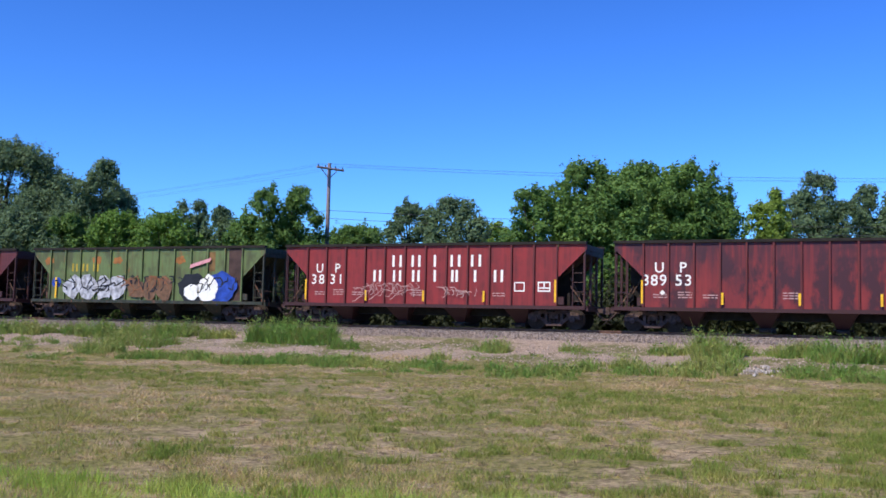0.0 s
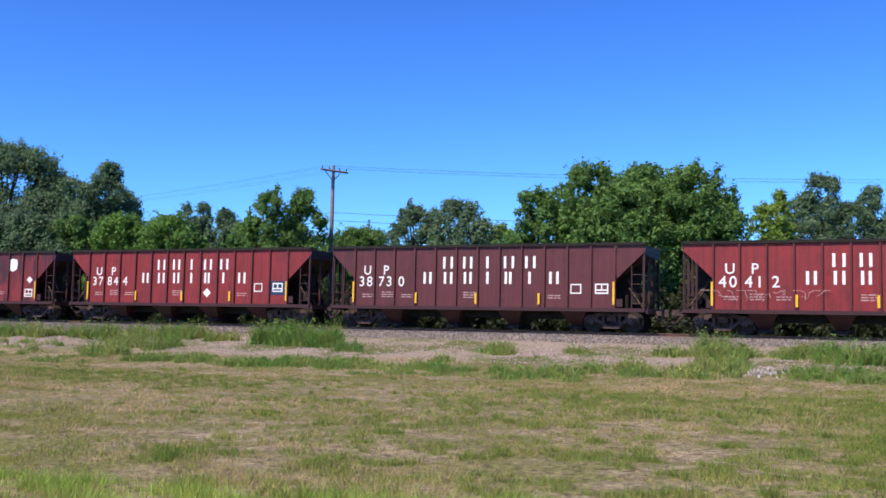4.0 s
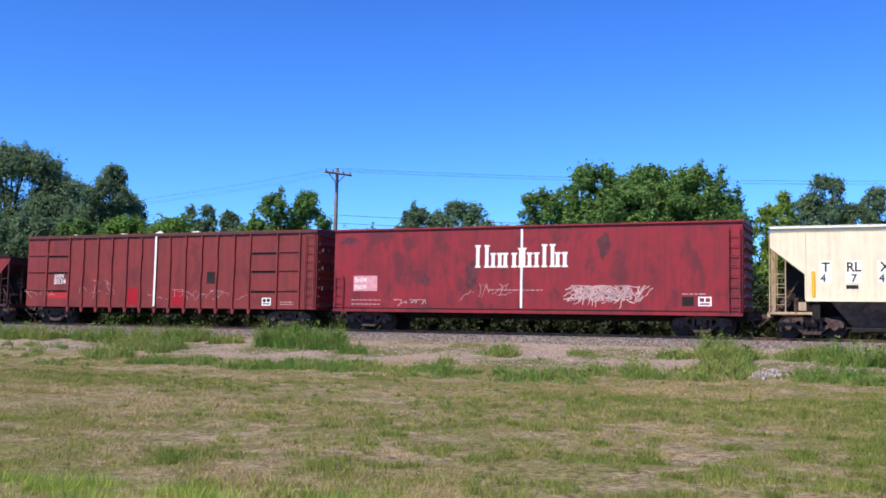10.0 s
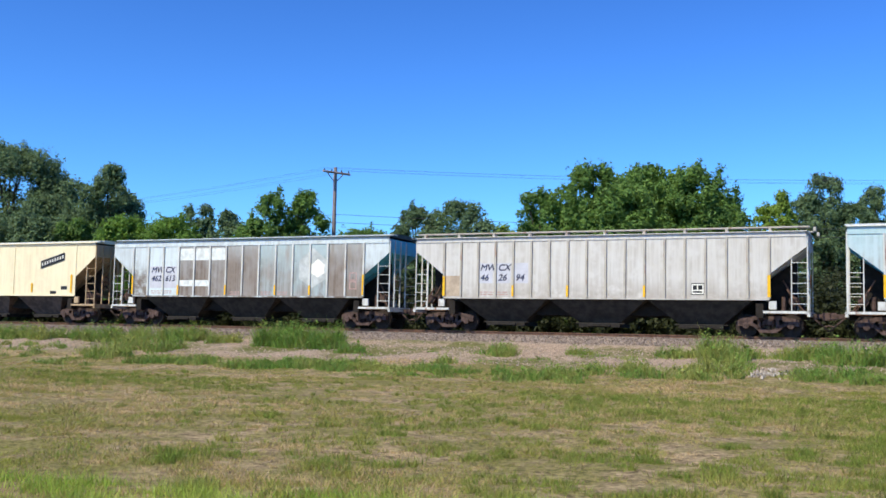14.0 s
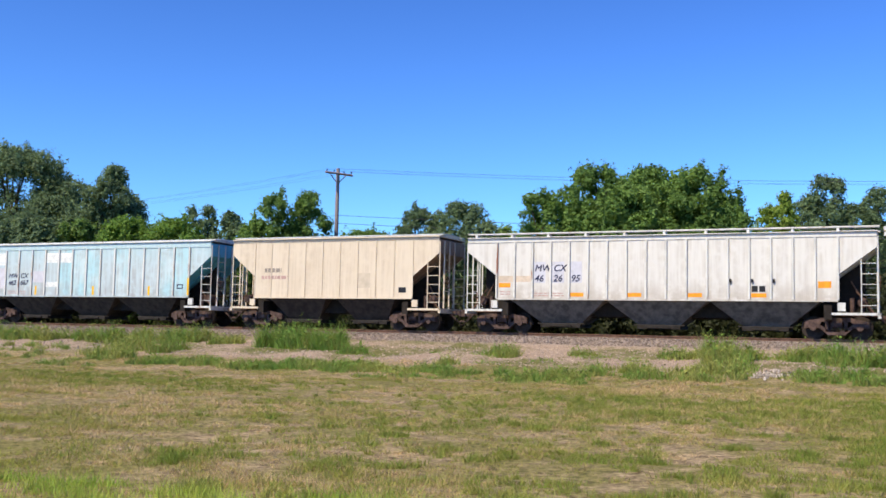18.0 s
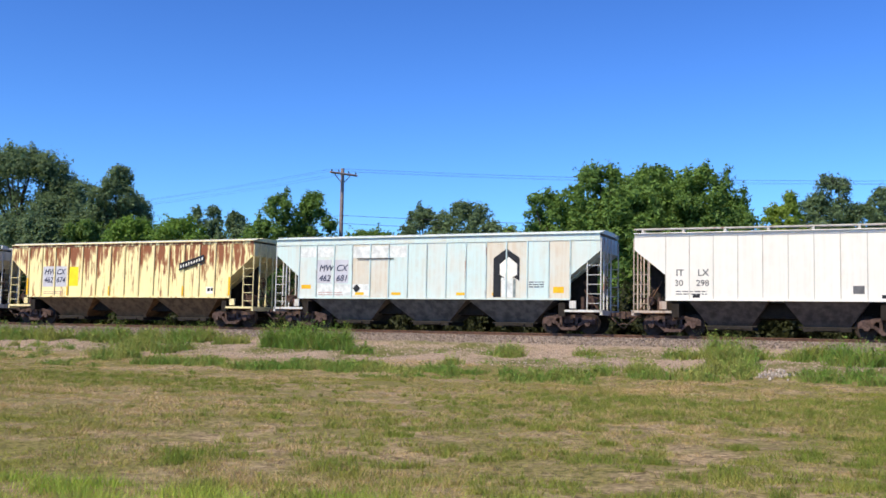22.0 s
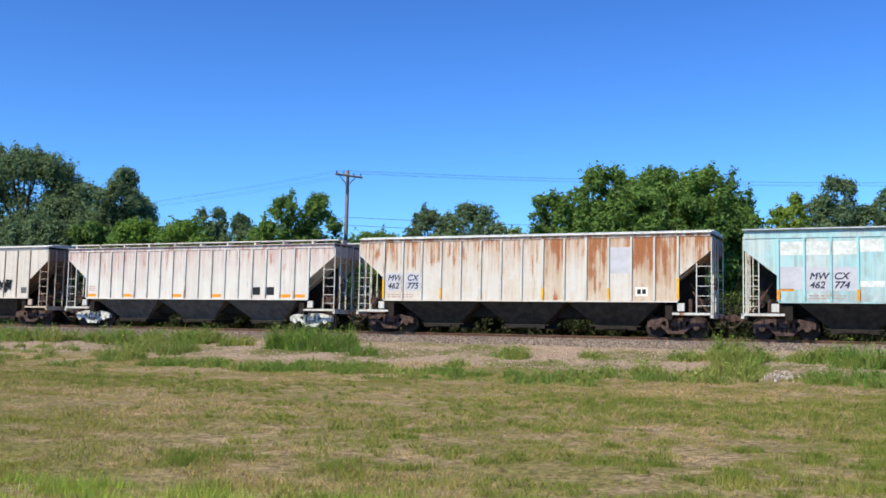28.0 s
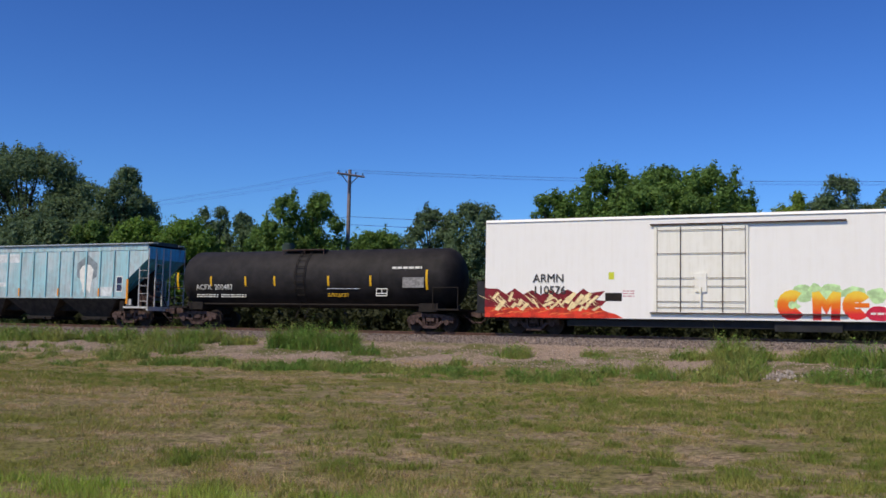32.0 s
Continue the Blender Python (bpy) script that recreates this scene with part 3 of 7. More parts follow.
def blob_outline(cx, cz, rx, rz, seed, count=22, rough=0.18):
    rnd = random.Random(seed)
    return [(cx + rx * (1 + rnd.uniform(-rough, rough)) * math.cos(6.2832 * i / count), cz + rz * (1 + rnd.uniform(-rough, rough)) * math.sin(6.2832 * i / count))
            for i in range(count)]


# ---------------------------------------------------------------- open hoppers
def open_hopper(label, left, length, sheet, post, end_mat, reach=0.72):
    top, sill, cut = 3.80, 1.05, 1.28
    car = start_car("open_hopper_car", label, "freight car", left, length)
    side_plates(car, length, cut, length - cut - 0.06, 12, sill, top, sheet, post, 0.075, 0.085)
    end_wedges(car, length, cut, top, 3.55, 2.32, sheet)
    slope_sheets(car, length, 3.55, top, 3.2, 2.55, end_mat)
    for y, nm in ((FACE, "top_chord"), (-FACE, "top_chord")):
        bm = bmesh.new()
        box(bm, -length / 2 - 0.02, length / 2 + 0.02, y - 0.1, y + 0.1, top, top + 0.12)
        part(nm, bm, M["under"], car)
    for y in (FACE, -FACE):
        bm = bmesh.new()
        box(bm, -length / 2 + 0.02, length / 2 - 0.02, y - 0.1, y + 0.06, sill - 0.16, sill - 0.002)
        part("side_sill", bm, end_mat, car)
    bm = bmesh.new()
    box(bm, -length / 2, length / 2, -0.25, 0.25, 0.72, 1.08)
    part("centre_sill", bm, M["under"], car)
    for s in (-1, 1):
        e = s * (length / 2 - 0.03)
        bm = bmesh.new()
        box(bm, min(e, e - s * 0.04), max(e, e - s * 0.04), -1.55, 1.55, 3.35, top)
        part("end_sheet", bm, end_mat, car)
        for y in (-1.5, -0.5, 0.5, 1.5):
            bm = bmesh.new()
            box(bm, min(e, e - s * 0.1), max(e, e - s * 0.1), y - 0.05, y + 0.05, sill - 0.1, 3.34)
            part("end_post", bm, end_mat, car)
    # inside of the body: floor of the hopper bays, coloured black as a shaded trough
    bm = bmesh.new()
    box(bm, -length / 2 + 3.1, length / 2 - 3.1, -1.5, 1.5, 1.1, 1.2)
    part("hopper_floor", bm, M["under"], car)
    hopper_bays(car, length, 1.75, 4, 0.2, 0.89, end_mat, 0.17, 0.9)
    # black box added as the shade between the bays; hides the leaves behind
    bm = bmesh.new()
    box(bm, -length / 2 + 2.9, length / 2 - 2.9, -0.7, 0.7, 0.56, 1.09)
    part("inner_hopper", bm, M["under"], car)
    for s in (-1, 1):
        e = s * (length / 2 - 0.05)
        ladder(car, e, e - s * 0.55, -1.56, 0.95, 3.5, end_mat, 6, 2.9)
    end_platform(car, length, cut, 1.05, end_mat, M["under"])
    add_trucks(car, length, 1.6)
    add_couplers(car, length, reach, M["truck_steel"])
    return car


RED = dict(dirt=(0.045, 0.016, 0.018), dirt_amount=0.55, rust=(0.07, 0.02, 0.012), rust_edge=0.92)
UP_SPOTS_A = [(6.2, 0.5), (7.2, 0.47), (8.18, 0.12), (9.23, 0.5), (10.26, 0.5)]
UP_SPOTS_B = [(5.16, 0.42), (6.22, 0.44), (7.21, 0.4), (8.19, 0.12), (9.2, 0.34), (10.23, 0.12), (11.38, 0.45)]


def road_livery(car, L, number, seed, big="white", words=True, dark=True, tall=(1.25, 14.13)):
    """White road marks of the red hoppers: initials, number, the large two-row name as bars, load frames and reflectors."""
    m = M["white"]
    write(car, L, "U", 1.74, 2.54, 0.43, m), write(car, L, "P", 2.8, 2.54, 0.43, m)
    xs = (1.22, 1.58, 1.96, 2.62, 3.02) if number == "38953" else (1.5, 1.92, 2.55, 2.98, 3.62)
    for ch, x in zip(number, xs):
        write(car, L, ch, x, 1.98, 0.46, m, name="number")
    if words:
        bars(car, L, UP_SPOTS_A, 2.81, 0.55, 0.12, M[big])
        bars(car, L, UP_SPOTS_B, 2.1, 0.55, 0.12, M[big])
    for i, x in enumerate((1.7, 2.75, 3.8, 7.0, 11.1)):
        small_print(car, L, x, 1.45, 0.6, 2 + i % 2, M["chalk"], seed + i)
    if words:
        hollow(car, L, 12.15, 1.67, 0.5, 0.43, 0.05, m)
    if dark:
        plate(car, L, 13.12, 1.5, 0.9, 0.72, M["navy"], "dark_patch")
    hollow(car, L, 13.27, 1.67 if words else 1.3, 0.6, 0.45, 0.06, m, y=FACE - 0.005, cross=True)
    for x in tall:
        plate(car, L, x - 0.06, 1.2, 0.09, 1.0, M["yellow"], "reflector", "tall yellow reflector strip", y=FACE - 0.087)
    for x in (4.55, 7.6, 10.65):
        plate(car, L, x, 1.18, 0.1, 0.5, M["yellow"], "reflector", "short yellow reflector strip", y=FACE - 0.087)


def red_hoppers():
    maroon = paint("maroon_car_paint", (0.105, 0.026, 0.028), (0.135, 0.038, 0.036), **RED)
    bright = paint("red_car_paint", (0.250, 0.027, 0.026), (0.145, 0.024, 0.026), **RED)
    burnt = paint("scorched_red_paint", (0.23, 0.030, 0.027), (0.15, 0.021, 0.024), dirt=(0.026, 0.011, 0.020), dirt_amount=0.35, rust=(0.19, 0.035, 0.012), rust_edge=0.84, fade=0.5, blotch=(0.030, 0.014, 0.020), blotch_edge=0.52, wash=(0.055, 0.018, 0.026), wash_amount=0.9, wash_reach=2.9, top=3.9)
    # ends and underside: dirty body red, darkened for the shade there
    end_red_shaded = paint("dull_red_end_shaded", (0.052, 0.019, 0.018), (0.036, 0.016, 0.014), **RED)
    green = paint("faded_green_paint", (0.115, 0.165, 0.055), (0.15, 0.19, 0.075), dirt=(0.08, 0.05, 0.025), dirt_amount=0.55, rust=(0.15, 0.06, 0.02), rust_edge=0.82, blotch=(0.07, 0.075, 0.032), blotch_edge=0.56)
    # the same for the green car, its shade taken almost to black
    green_shaded = paint("green_shaded_paint", (0.024, 0.030, 0.017), (0.032, 0.034, 0.022), dirt_amount=0.5)
    post_red = paint("post_red_paint", (0.13, 0.024, 0.022), (0.1, 0.02, 0.02), **RED)
    # the car that leaves the view first
    L = 15.5
    open_hopper("dull maroon open-top steel hopper car on the rails", -197.3, L, maroon, maroon, end_red_shaded)
    # green car with sprayed pieces
    car = open_hopper("faded green open hopper car with spray-painted side", -180.43, L, green, green, green_shaded)
    lilac, blue = plain("spray_silver", (0.36, 0.36, 0.38), 0.45, 4, 0.6), plain("spray_blue", (0.02, 0.055, 0.30), 0.4, 3, 0.5)
    brown = plain("spray_brown", (0.14, 0.075, 0.04), 0.3, 4, 0.6)
    Y = FACE - 0.09
    x = 2.5
    for i, (w, h) in enumerate(((1.0, 1.1), (1.15, 1.2), (1.0, 1.25), (1.1, 1.3))):
        shape(car, L, blob_outline(x + w / 2, 1.12 + h / 2, w * 0.62, h * 0.56, 5 + i, 9, 0.3), lilac, "graffiti", "pale lilac block letter", Y, 0.004 + i * 0.003)
        x += w
    scrawl(car, L, 2.45, 1.12, 4.4, 1.25, 15, [M["black"]], 4, 0.07, Y, 0.02)
    plate(car, L, 13.3, 1.08, 0.85, 2.7, plain("brown_grime", (0.055, 0.030, 0.024), 0.4, 2), "dark_patch", "dark brown grimy strip", lift=0.003)
    plate(car, L, 11.9, 2.6, 0.55, 1.0, plain("rust_bloom_patch", (0.15, 0.085, 0.03), 0.5, 2), "rust_patch", lift=0.003)
    for i in range(3):
        shape(car, L, blob_outline(7.35 + i * 0.95, 1.7, 0.56, 0.62, 15 + i, 9, 0.32), brown, "graffiti", "brown block letter", Y, 0.004 + i * 0.003)
    scrawl(car, L, 6.9, 1.12, 2.9, 1.2, 10, [M["black"], plain("spray_rust", (0.22, 0.09, 0.04), 0.3)], 8, 0.06, Y, 0.02)
    shape(car, L, blob_outline(11.15, 1.72, 0.95, 0.78, 31, 20, 0.12), M["black"], "graffiti", "black sprayed cloud", Y)
    shape(car, L, blob_outline(12.95, 1.72, 0.95, 0.8, 33, 20, 0.15), blue, "graffiti", "blue sprayed cloud", Y, 0.005)
    shape(car, L, blob_outline(12.1, 1.62, 0.62, 0.72, 35, 16, 0.2), M["white"], "graffiti", "white sprayed form", Y, 0.009)
    shape(car, L, blob_outline(11.1, 1.5, 0.5, 0.4, 36, 16, 0.15), M["white"], "graffiti", "white sprayed form", Y, 0.009)
    scrawl(car, L, 10.6, 1.15, 2.9, 1.1, 9, [M["black"]], 12, 0.06, Y, 0.014)
    shape(car, L, [(10.9, 2.75), (12.2, 3.1), (12.25, 3.3), (10.95, 2.95)], M["pink"], "graffiti", "pink sprayed slash", Y)
    for x in (3.0, 3.75, 4.5):
        bars(car, L, [(x, 0.4)], 2.6, 0.42, 0.12, plain("faded_yellow", (0.38, 0.27, 0.03), 0.2), y=FACE)
    for x in (1.1, 4.6, 6.0, 10.2):
        shape(car, L, blob_outline(x, 3.2, 0.35, 0.22, int(x * 7), 12, 0.3), plain("rust_bloom", (0.28, 0.11, 0.03), 0.3), "rust_patch")
    plate(car, L, 1.7, 1.12, 0.12, 1.15, M["yellow"], "reflector", "", y=FACE - 0.087)
    shape(car, L, blob_outline(0.85 + 0.9, 2.0, 0.35, 0.28, 51, 12, 0.2), blue, "graffiti", "blue sprayed patch")
    # red cars
    data = [
        ("bright red open hopper car with white road name and scrawled graffiti", -163.66, bright, "3831 ", True),
        ("scorched red open hopper car streaked with black", -146.9, burnt, "38953", False),
        ("red open hopper car with large white road name", -130.13, bright, "37844", True),
        ("dull maroon open hopper car with large white road name", -113.4, maroon, "38730", True),
        ("red open hopper car with white road name and white patches", -96.33, bright, "40412", True),
        ("red open hopper car with a faded ghost of its name", -79.51, bright, "40806", False),
    ]
    for i, (label, left, sheet, number, words) in enumerate(data):
        car = open_hopper(label, left, L, sheet, maroon if i == 3 else post_red, end_red_shaded)
        road_livery(car, L, number, i * 10 + 3, words=words, dark=i in (2, 4))
        if i == 0:
            scrawl(car, L, 4.35, 1.12, 3.0, 0.9, 26, [M["chalk"]], 21, 0.03, FACE - 0.087)
            scrawl(car, L, 8.5, 1.15, 1.8, 0.7, 13, [M["chalk"]], 22, 0.03, FACE - 0.087)
        if i == 1:
            o = [(11.95, 3.0), (12.0, 2.86), (12.28, 2.74), (12.56, 2.86), (12.62, 3.0), (12.62, 3.3), (12.56, 3.42), (12.28, 3.5), (12.0, 3.42), (11.95, 3.3)]
            shape(car, L, o, M["white"], "shield_mark", "white shield-shaped emblem")
            shape(car, L, [(13.62, 2.06), (13.83, 2.27), (13.62, 2.48), (13.41, 2.27)], M["white"], "diamond_mark")
            shape(car, L, [(2.1, 1.55), (2.22, 1.67), (2.1, 1.79), (1.98, 1.67)], M["white"], "diamond_mark")
        if i == 2:
            shape(car, L, [(9.23, 1.36), (9.48, 1.6), (9.23, 1.84), (8.98, 1.6)], M["white"], "diamond_mark")
        if i == 4:
            plate(car, L, 9.62, 1.12, 0.86, 0.68, M["white"], "white_patch")
            plate(car, L, 10.57, 1.06, 0.82, 0.38, M["white"], "white_patch")
            scrawl(car, L, 1.5, 1.15, 4.0, 0.7, 12, [M["chalk"]], 25, 0.022, FACE - 0.087)
        if i == 5:
            ghost = plain("ghost_lettering", (0.275, 0.06, 0.054), 0.25, 5)
            bars(car, L, UP_SPOTS_A, 2.81, 0.55, 0.13, ghost)
            bars(car, L, UP_SPOTS_B, 2.1, 0.55, 0.13, ghost)


red_hoppers()


# ---------------------------------------------------------------- covered hoppers
def covered_hopper(label, left, length, count, bays, sheet, post, under, end_mat=None, board=0.0, band=0.30, ladders=None, truck="dark", cut=1.36, sill=1.56, top=4.46,
                   post_w=0.09, post_out=0.07, roof=None):
    sheets = sheet
    sheet = sheets[0] if isinstance(sheets, list) else sheets
    end_mat = end_mat or sheet
    ladders = ladders or post
    car = start_car("covered_hopper_car", label, "freight car", left, length)
    side_plates(car, length, cut, length - cut, count, sill, top - band, sheets, post, post_w, post_out)
    end_wedges(car, length, cut, top - band, 3.68, 2.58, sheet)
    slope_sheets(car, length, 3.68, top - 0.1, 2.55, 2.0, end_mat)
    for y in (FACE, -FACE):
        bm = bmesh.new()
        box(bm, -length / 2, length / 2, y - 0.03, y + 0.03, top - band, top)
        part("top_chord", bm, sheet, car)
        bm = bmesh.new()
        box(bm, -length / 2 + cut, length / 2 - cut, y - 0.06, y + 0.05, sill - 0.07, sill - 0.002)
        part("side_sill", bm, sheet, car)
    bm = bmesh.new()
    rise = 0.09 if board > 0.15 else 0.2
    prism(bm, [(-1.66, top), (1.66, top), (1.6, top + 0.03), (0.7, top + rise), (-0.7, top + rise), (-1.6, top + 0.03)], -length / 2 - 0.03, length / 2 + 0.03)
    part("roof", bm, roof or sheet, car)
    k = int(length / 2.2)
    bm = bmesh.new()
    box(bm, -0.5, 0.5, -0.32, 0.32, top + rise, top + rise + 0.035)
    hatch = mesh_of(bm, "hatch", roof or sheet)
    for i in range(k):
        part("hatch", hatch, None, car, at=(-length / 2 + (i + 0.5) * length / k, 0, 0))
    if board:
        bm = bmesh.new()
        for y in (-1.1, 1.1):
            box(bm, -length / 2 - 0.1, length / 2 + 0.1, y - 0.22, y + 0.22, top + board, top + board + 0.05)
            for i in range(int(length / 1.75) + 1):
                x = -length / 2 + 0.3 + i * 1.75
                box(bm, x - 0.05, x + 0.05, y - 0.2, y + 0.2, top + 0.03, top + board)
        part("running_board", bm, post if board > 0.15 else M["galv"], car)
    bm = bmesh.new()
    box(bm, -length / 2, length / 2, -0.28, 0.28, 0.74, 1.12)
    part("centre_sill", bm, M["under"], car)
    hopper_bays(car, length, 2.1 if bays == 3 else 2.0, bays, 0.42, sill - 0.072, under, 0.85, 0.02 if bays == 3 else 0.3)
    # added black box fills the gaps between bays with shade
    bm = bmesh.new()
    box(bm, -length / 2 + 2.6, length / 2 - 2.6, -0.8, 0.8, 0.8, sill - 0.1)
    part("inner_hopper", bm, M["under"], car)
    for s in (-1, 1):
        e = s * (length / 2 + 0.03)
        for y in (-1.5, 1.5):
            ladder(car, e, e - s * 0.62, y, 1.05, top - 0.2, ladders, 6 if s > 0 else 4, 3.35)
        bm = bmesh.new()
        for y in (-0.9, -0.3, 0.3):
            box(bm, e - 0.03 * s - 0.03, e - 0.03 * s + 0.03, y - 0.03, y + 0.03, 1.05, 4.3)
        for z in (1.9, 2.4, 2.9, 3.4):
            rod(bm, (e, -0.9, z), (e, -0.3, z), 0.02, 5)
        part("end_ladder", bm, ladders, car)
    end_platform(car, length, cut, 1.06, ladders, M["truck_steel"])
    add_trucks(car, length, 1.55, truck)
    add_couplers(car, length, 0.8, M["truck_steel"])
    return car


def low_reflectors(car, L, xs, mat="yellow", z=1.6, h=0.5, w=0.1, flat=False, out=0.073):
    for x in xs:
        plate(car, L, x, z, w, h, M[mat], "reflector", "", y=FACE if flat else FACE - out)


def lease_marks(car, L, groups, z=2.78, gap=0.46, h=0.3, patch=0.0, patch_z=1.96, patch_h=1.16):
    """Slanted initials over the number, in groups that stand between the posts, each on a pale grey patch."""
    m = M["navy"]
    for initials, digits, x in groups:
        if patch:
            plate(car, L, x - 0.1, patch_z, patch, patch_h, M["lilac"], "grey_patch")
        if initials:
            write(car, L, initials, x, z, h, m, 0.25, FACE - 0.012)
        write(car, L, digits, x, z - gap, h, m, 0.25, FACE - 0.012, name="number")
    small_print(car, L, groups[0][2], 1.66, 1.4, 2, M["chalk"], int(groups[0][2] * 100))


HEX = [(0, -0.62), (0.6, -0.3), (0.6, 0.35), (0, 0.78), (-0.6, 0.35), (-0.6, -0.3)]


def panel_plates(car, L, x0, step, k0, k1, z, h, mat, name, label="", lift=0.004):
    """One plate a bay from bay k0 up to k1, so that the posts stay clear."""
    for k in range(k0, k1):
        plate(car, L, x0 + k * step + 0.05, z, step - 0.1, h, mat, name, label, lift=lift)


def hexagon(car, L, x, z, rx, rz, mat, label, out):
    shape(car, L, [(x + dx / 0.6 * rx, z + dz / 0.7 * rz) for dx, dz in HEX], mat, "emblem", label, FACE - out)


def long_hoppers():
    """Three-bay covered hoppers of two lengths."""
    white_post = paint("white_post_paint", (0.62, 0.615, 0.59), (0.50, 0.50, 0.48), dirt_amount=0.4)
    aqua_post = paint("aqua_post_paint", (0.34, 0.64, 0.68), (0.3, 0.54, 0.6), dirt_amount=0.25)
    # grimy bay colours, darkened for the shade below the sill
    bay_black = plain("bay_black_shaded_grime", (0.040, 0.033, 0.027), 0.4, 3, 0.85)
    bay_grey = plain("bay_grey_shaded_grime", (0.115, 0.103, 0.093), 0.4, 3, 0.85)
    bay_brown = plain("bay_brown_shaded_grime", (0.16, 0.095, 0.05), 0.4, 3, 0.85)
    blue_end = paint("bright_blue_end_paint", (0.10, 0.48, 0.68), (0.08, 0.35, 0.5), dirt_amount=0.4)
    dark_roof = plain("dark_roof_paint", (0.05, 0.07, 0.075), 0.3, 3)
    L, X, ST = 16.9, 1.36, (16.9 - 2.72) / 14
    L2, X2, ST2 = 17.5, 1.45, (17.5 - 2.9) / 17
    # 1: brown-stained car with pale posts
    pale = paint("pale_aqua_white_paint", (0.60, 0.67, 0.70), (0.52, 0.57, 0.60), dirt=(0.3, 0.27, 0.25), dirt_amount=0.3, rust_edge=1.0)
    half = paint("pale_paint_brown_below", (0.58, 0.64, 0.67), (0.5, 0.55, 0.58), dirt=(0.17, 0.13, 0.105), dirt_amount=0.35, rust_edge=1.0, low_dirt=1.0, top=5.3)
    brown = paint("brown_stained_paint", (0.24, 0.195, 0.165), (0.34, 0.33, 0.33), dirt=(0.125, 0.09, 0.07), dirt_amount=0.75, rust_edge=0.95, fade=0.7, wash=(0.52, 0.56, 0.57), wash_amount=0.6, wash_reach=1.5)
    mixed = paint("aqua_brown_stained_paint", (0.36, 0.42, 0.44), (0.30, 0.26, 0.23), dirt=(0.15, 0.115, 0.095), dirt_amount=0.75, rust_edge=0.95, fade=1.0, wash=(0.46, 0.60, 0.64), wash_amount=0.75, wash_reach=1.8)
    sheets = [half, pale, pale, brown, brown, brown, brown, brown, mixed, mixed, mixed, mixed, brown, brown]
    car = covered_hopper("pale aqua covered hopper car stained brown between white posts", -8.32, L, 14, 3, sheets, white_post, bay_black, blue_end, 0.08, roof=dark_roof)
    lease_marks(car, L, (("MW", "462", 2.58), ("CX", "613", 3.5)), patch=0.86)
    panel_plates(car, L, X, ST, 3, 6, 3.42, 0.62, M["faded"], "faded_patch"), panel_plates(car, L, X, ST, 3, 5, 2.05, 0.32, M["faded"], "faded_patch")
    hexagon(car, L, 12.65, 2.85, 0.78, 1.0, plain("grey_emblem", (0.46, 0.48, 0.48), 0.2), "grey hexagon emblem", 0.001)
    hexagon(car, L, 12.95, 2.9, 0.38, 0.46, M["white"], "white hexagon emblem", 0.006)
    hollow(car, L, 14.75, 1.9, 0.4, 0.4, 0.05, M["chalk"]), hollow(car, L, 14.75, 2.33, 0.4, 0.4, 0.05, M["chalk"])
    low_reflectors(car, L, (1.31, 15.48), z=1.62, h=1.0)
    low_reflectors(car, L, (4.35, 7.39, 10.43, 12.46))
    for x in (7.7, 9.6, 10.6):
        small_print(car, L, x, 1.62, 0.6, 2, M["chalk"], int(x * 10))
    # 2: pale grey car
    sheet = paint("warm_grey_paint", (0.58, 0.56, 0.54), (0.48, 0.44, 0.40), dirt=(0.26, 0.21, 0.17), dirt_amount=0.4, rust_edge=1.0, low_dirt=0.5)
    car = covered_hopper("pale grey covered hopper car with dusty panels", 10.06, L2, 17, 3, sheet, paint("grey_post_paint", (0.46, 0.42, 0.37), (0.38, 0.34, 0.29)), bay_black, None, 0.2, ladders=white_post, cut=1.45, top=4.31, band=0.2)
    lease_marks(car, L2, (("MW", "46", 3.26), ("CX", "26", 4.14), ("", "94", 4.98)), h=0.29, patch=0.72, patch_z=2.2, patch_h=0.92)
    panel_plates(car, L2, X2, ST2, 0, 1, 1.6, 0.95, plain("tan_stain", (0.42, 0.33, 0.25), 0.2), "tan_patch")
    low_reflectors(car, L2, (1.4, 15.98), z=1.62, h=0.9, w=0.12), low_reflectors(car, L2, (4.83, 7.4, 10.84))
    plate(car, L2, 12.88, 1.7, 0.56, 0.5, M["black"], "dark_panel"), hollow(car, L2, 12.9, 1.74, 0.5, 0.42, 0.05, M["white"], y=FACE - 0.005, cross=True)
    # 3: pale aqua car
    sheet = paint("faded_aqua_paint", (0.36, 0.58, 0.64), (0.54, 0.61, 0.63), dirt=(0.24, 0.24, 0.25), dirt_amount=0.6, rust_edge=1.0, low_dirt=0.35, fade=0.8)
    greyed = paint("greyed_aqua_paint", (0.46, 0.56, 0.60), (0.40, 0.44, 0.46), dirt=(0.26, 0.24, 0.235), dirt_amount=0.65, rust_edge=1.0, low_dirt=0.45, wash=(0.36, 0.57, 0.63), wash_amount=0.6, wash_reach=1.6)
    sheets = [greyed] * 5 + [sheet, sheet, sheet, greyed, sheet, greyed, greyed, sheet, sheet]
    car = covered_hopper("faded aqua covered hopper car with pale patches", 29.1, L, 14, 3, sheets, white_post, bay_black, blue_end, 0.08, roof=white_post)
    lease_marks(car, L, (("MW", "462", 2.58), ("CX", "667", 3.5)), z=2.56, gap=0.4, h=0.27)
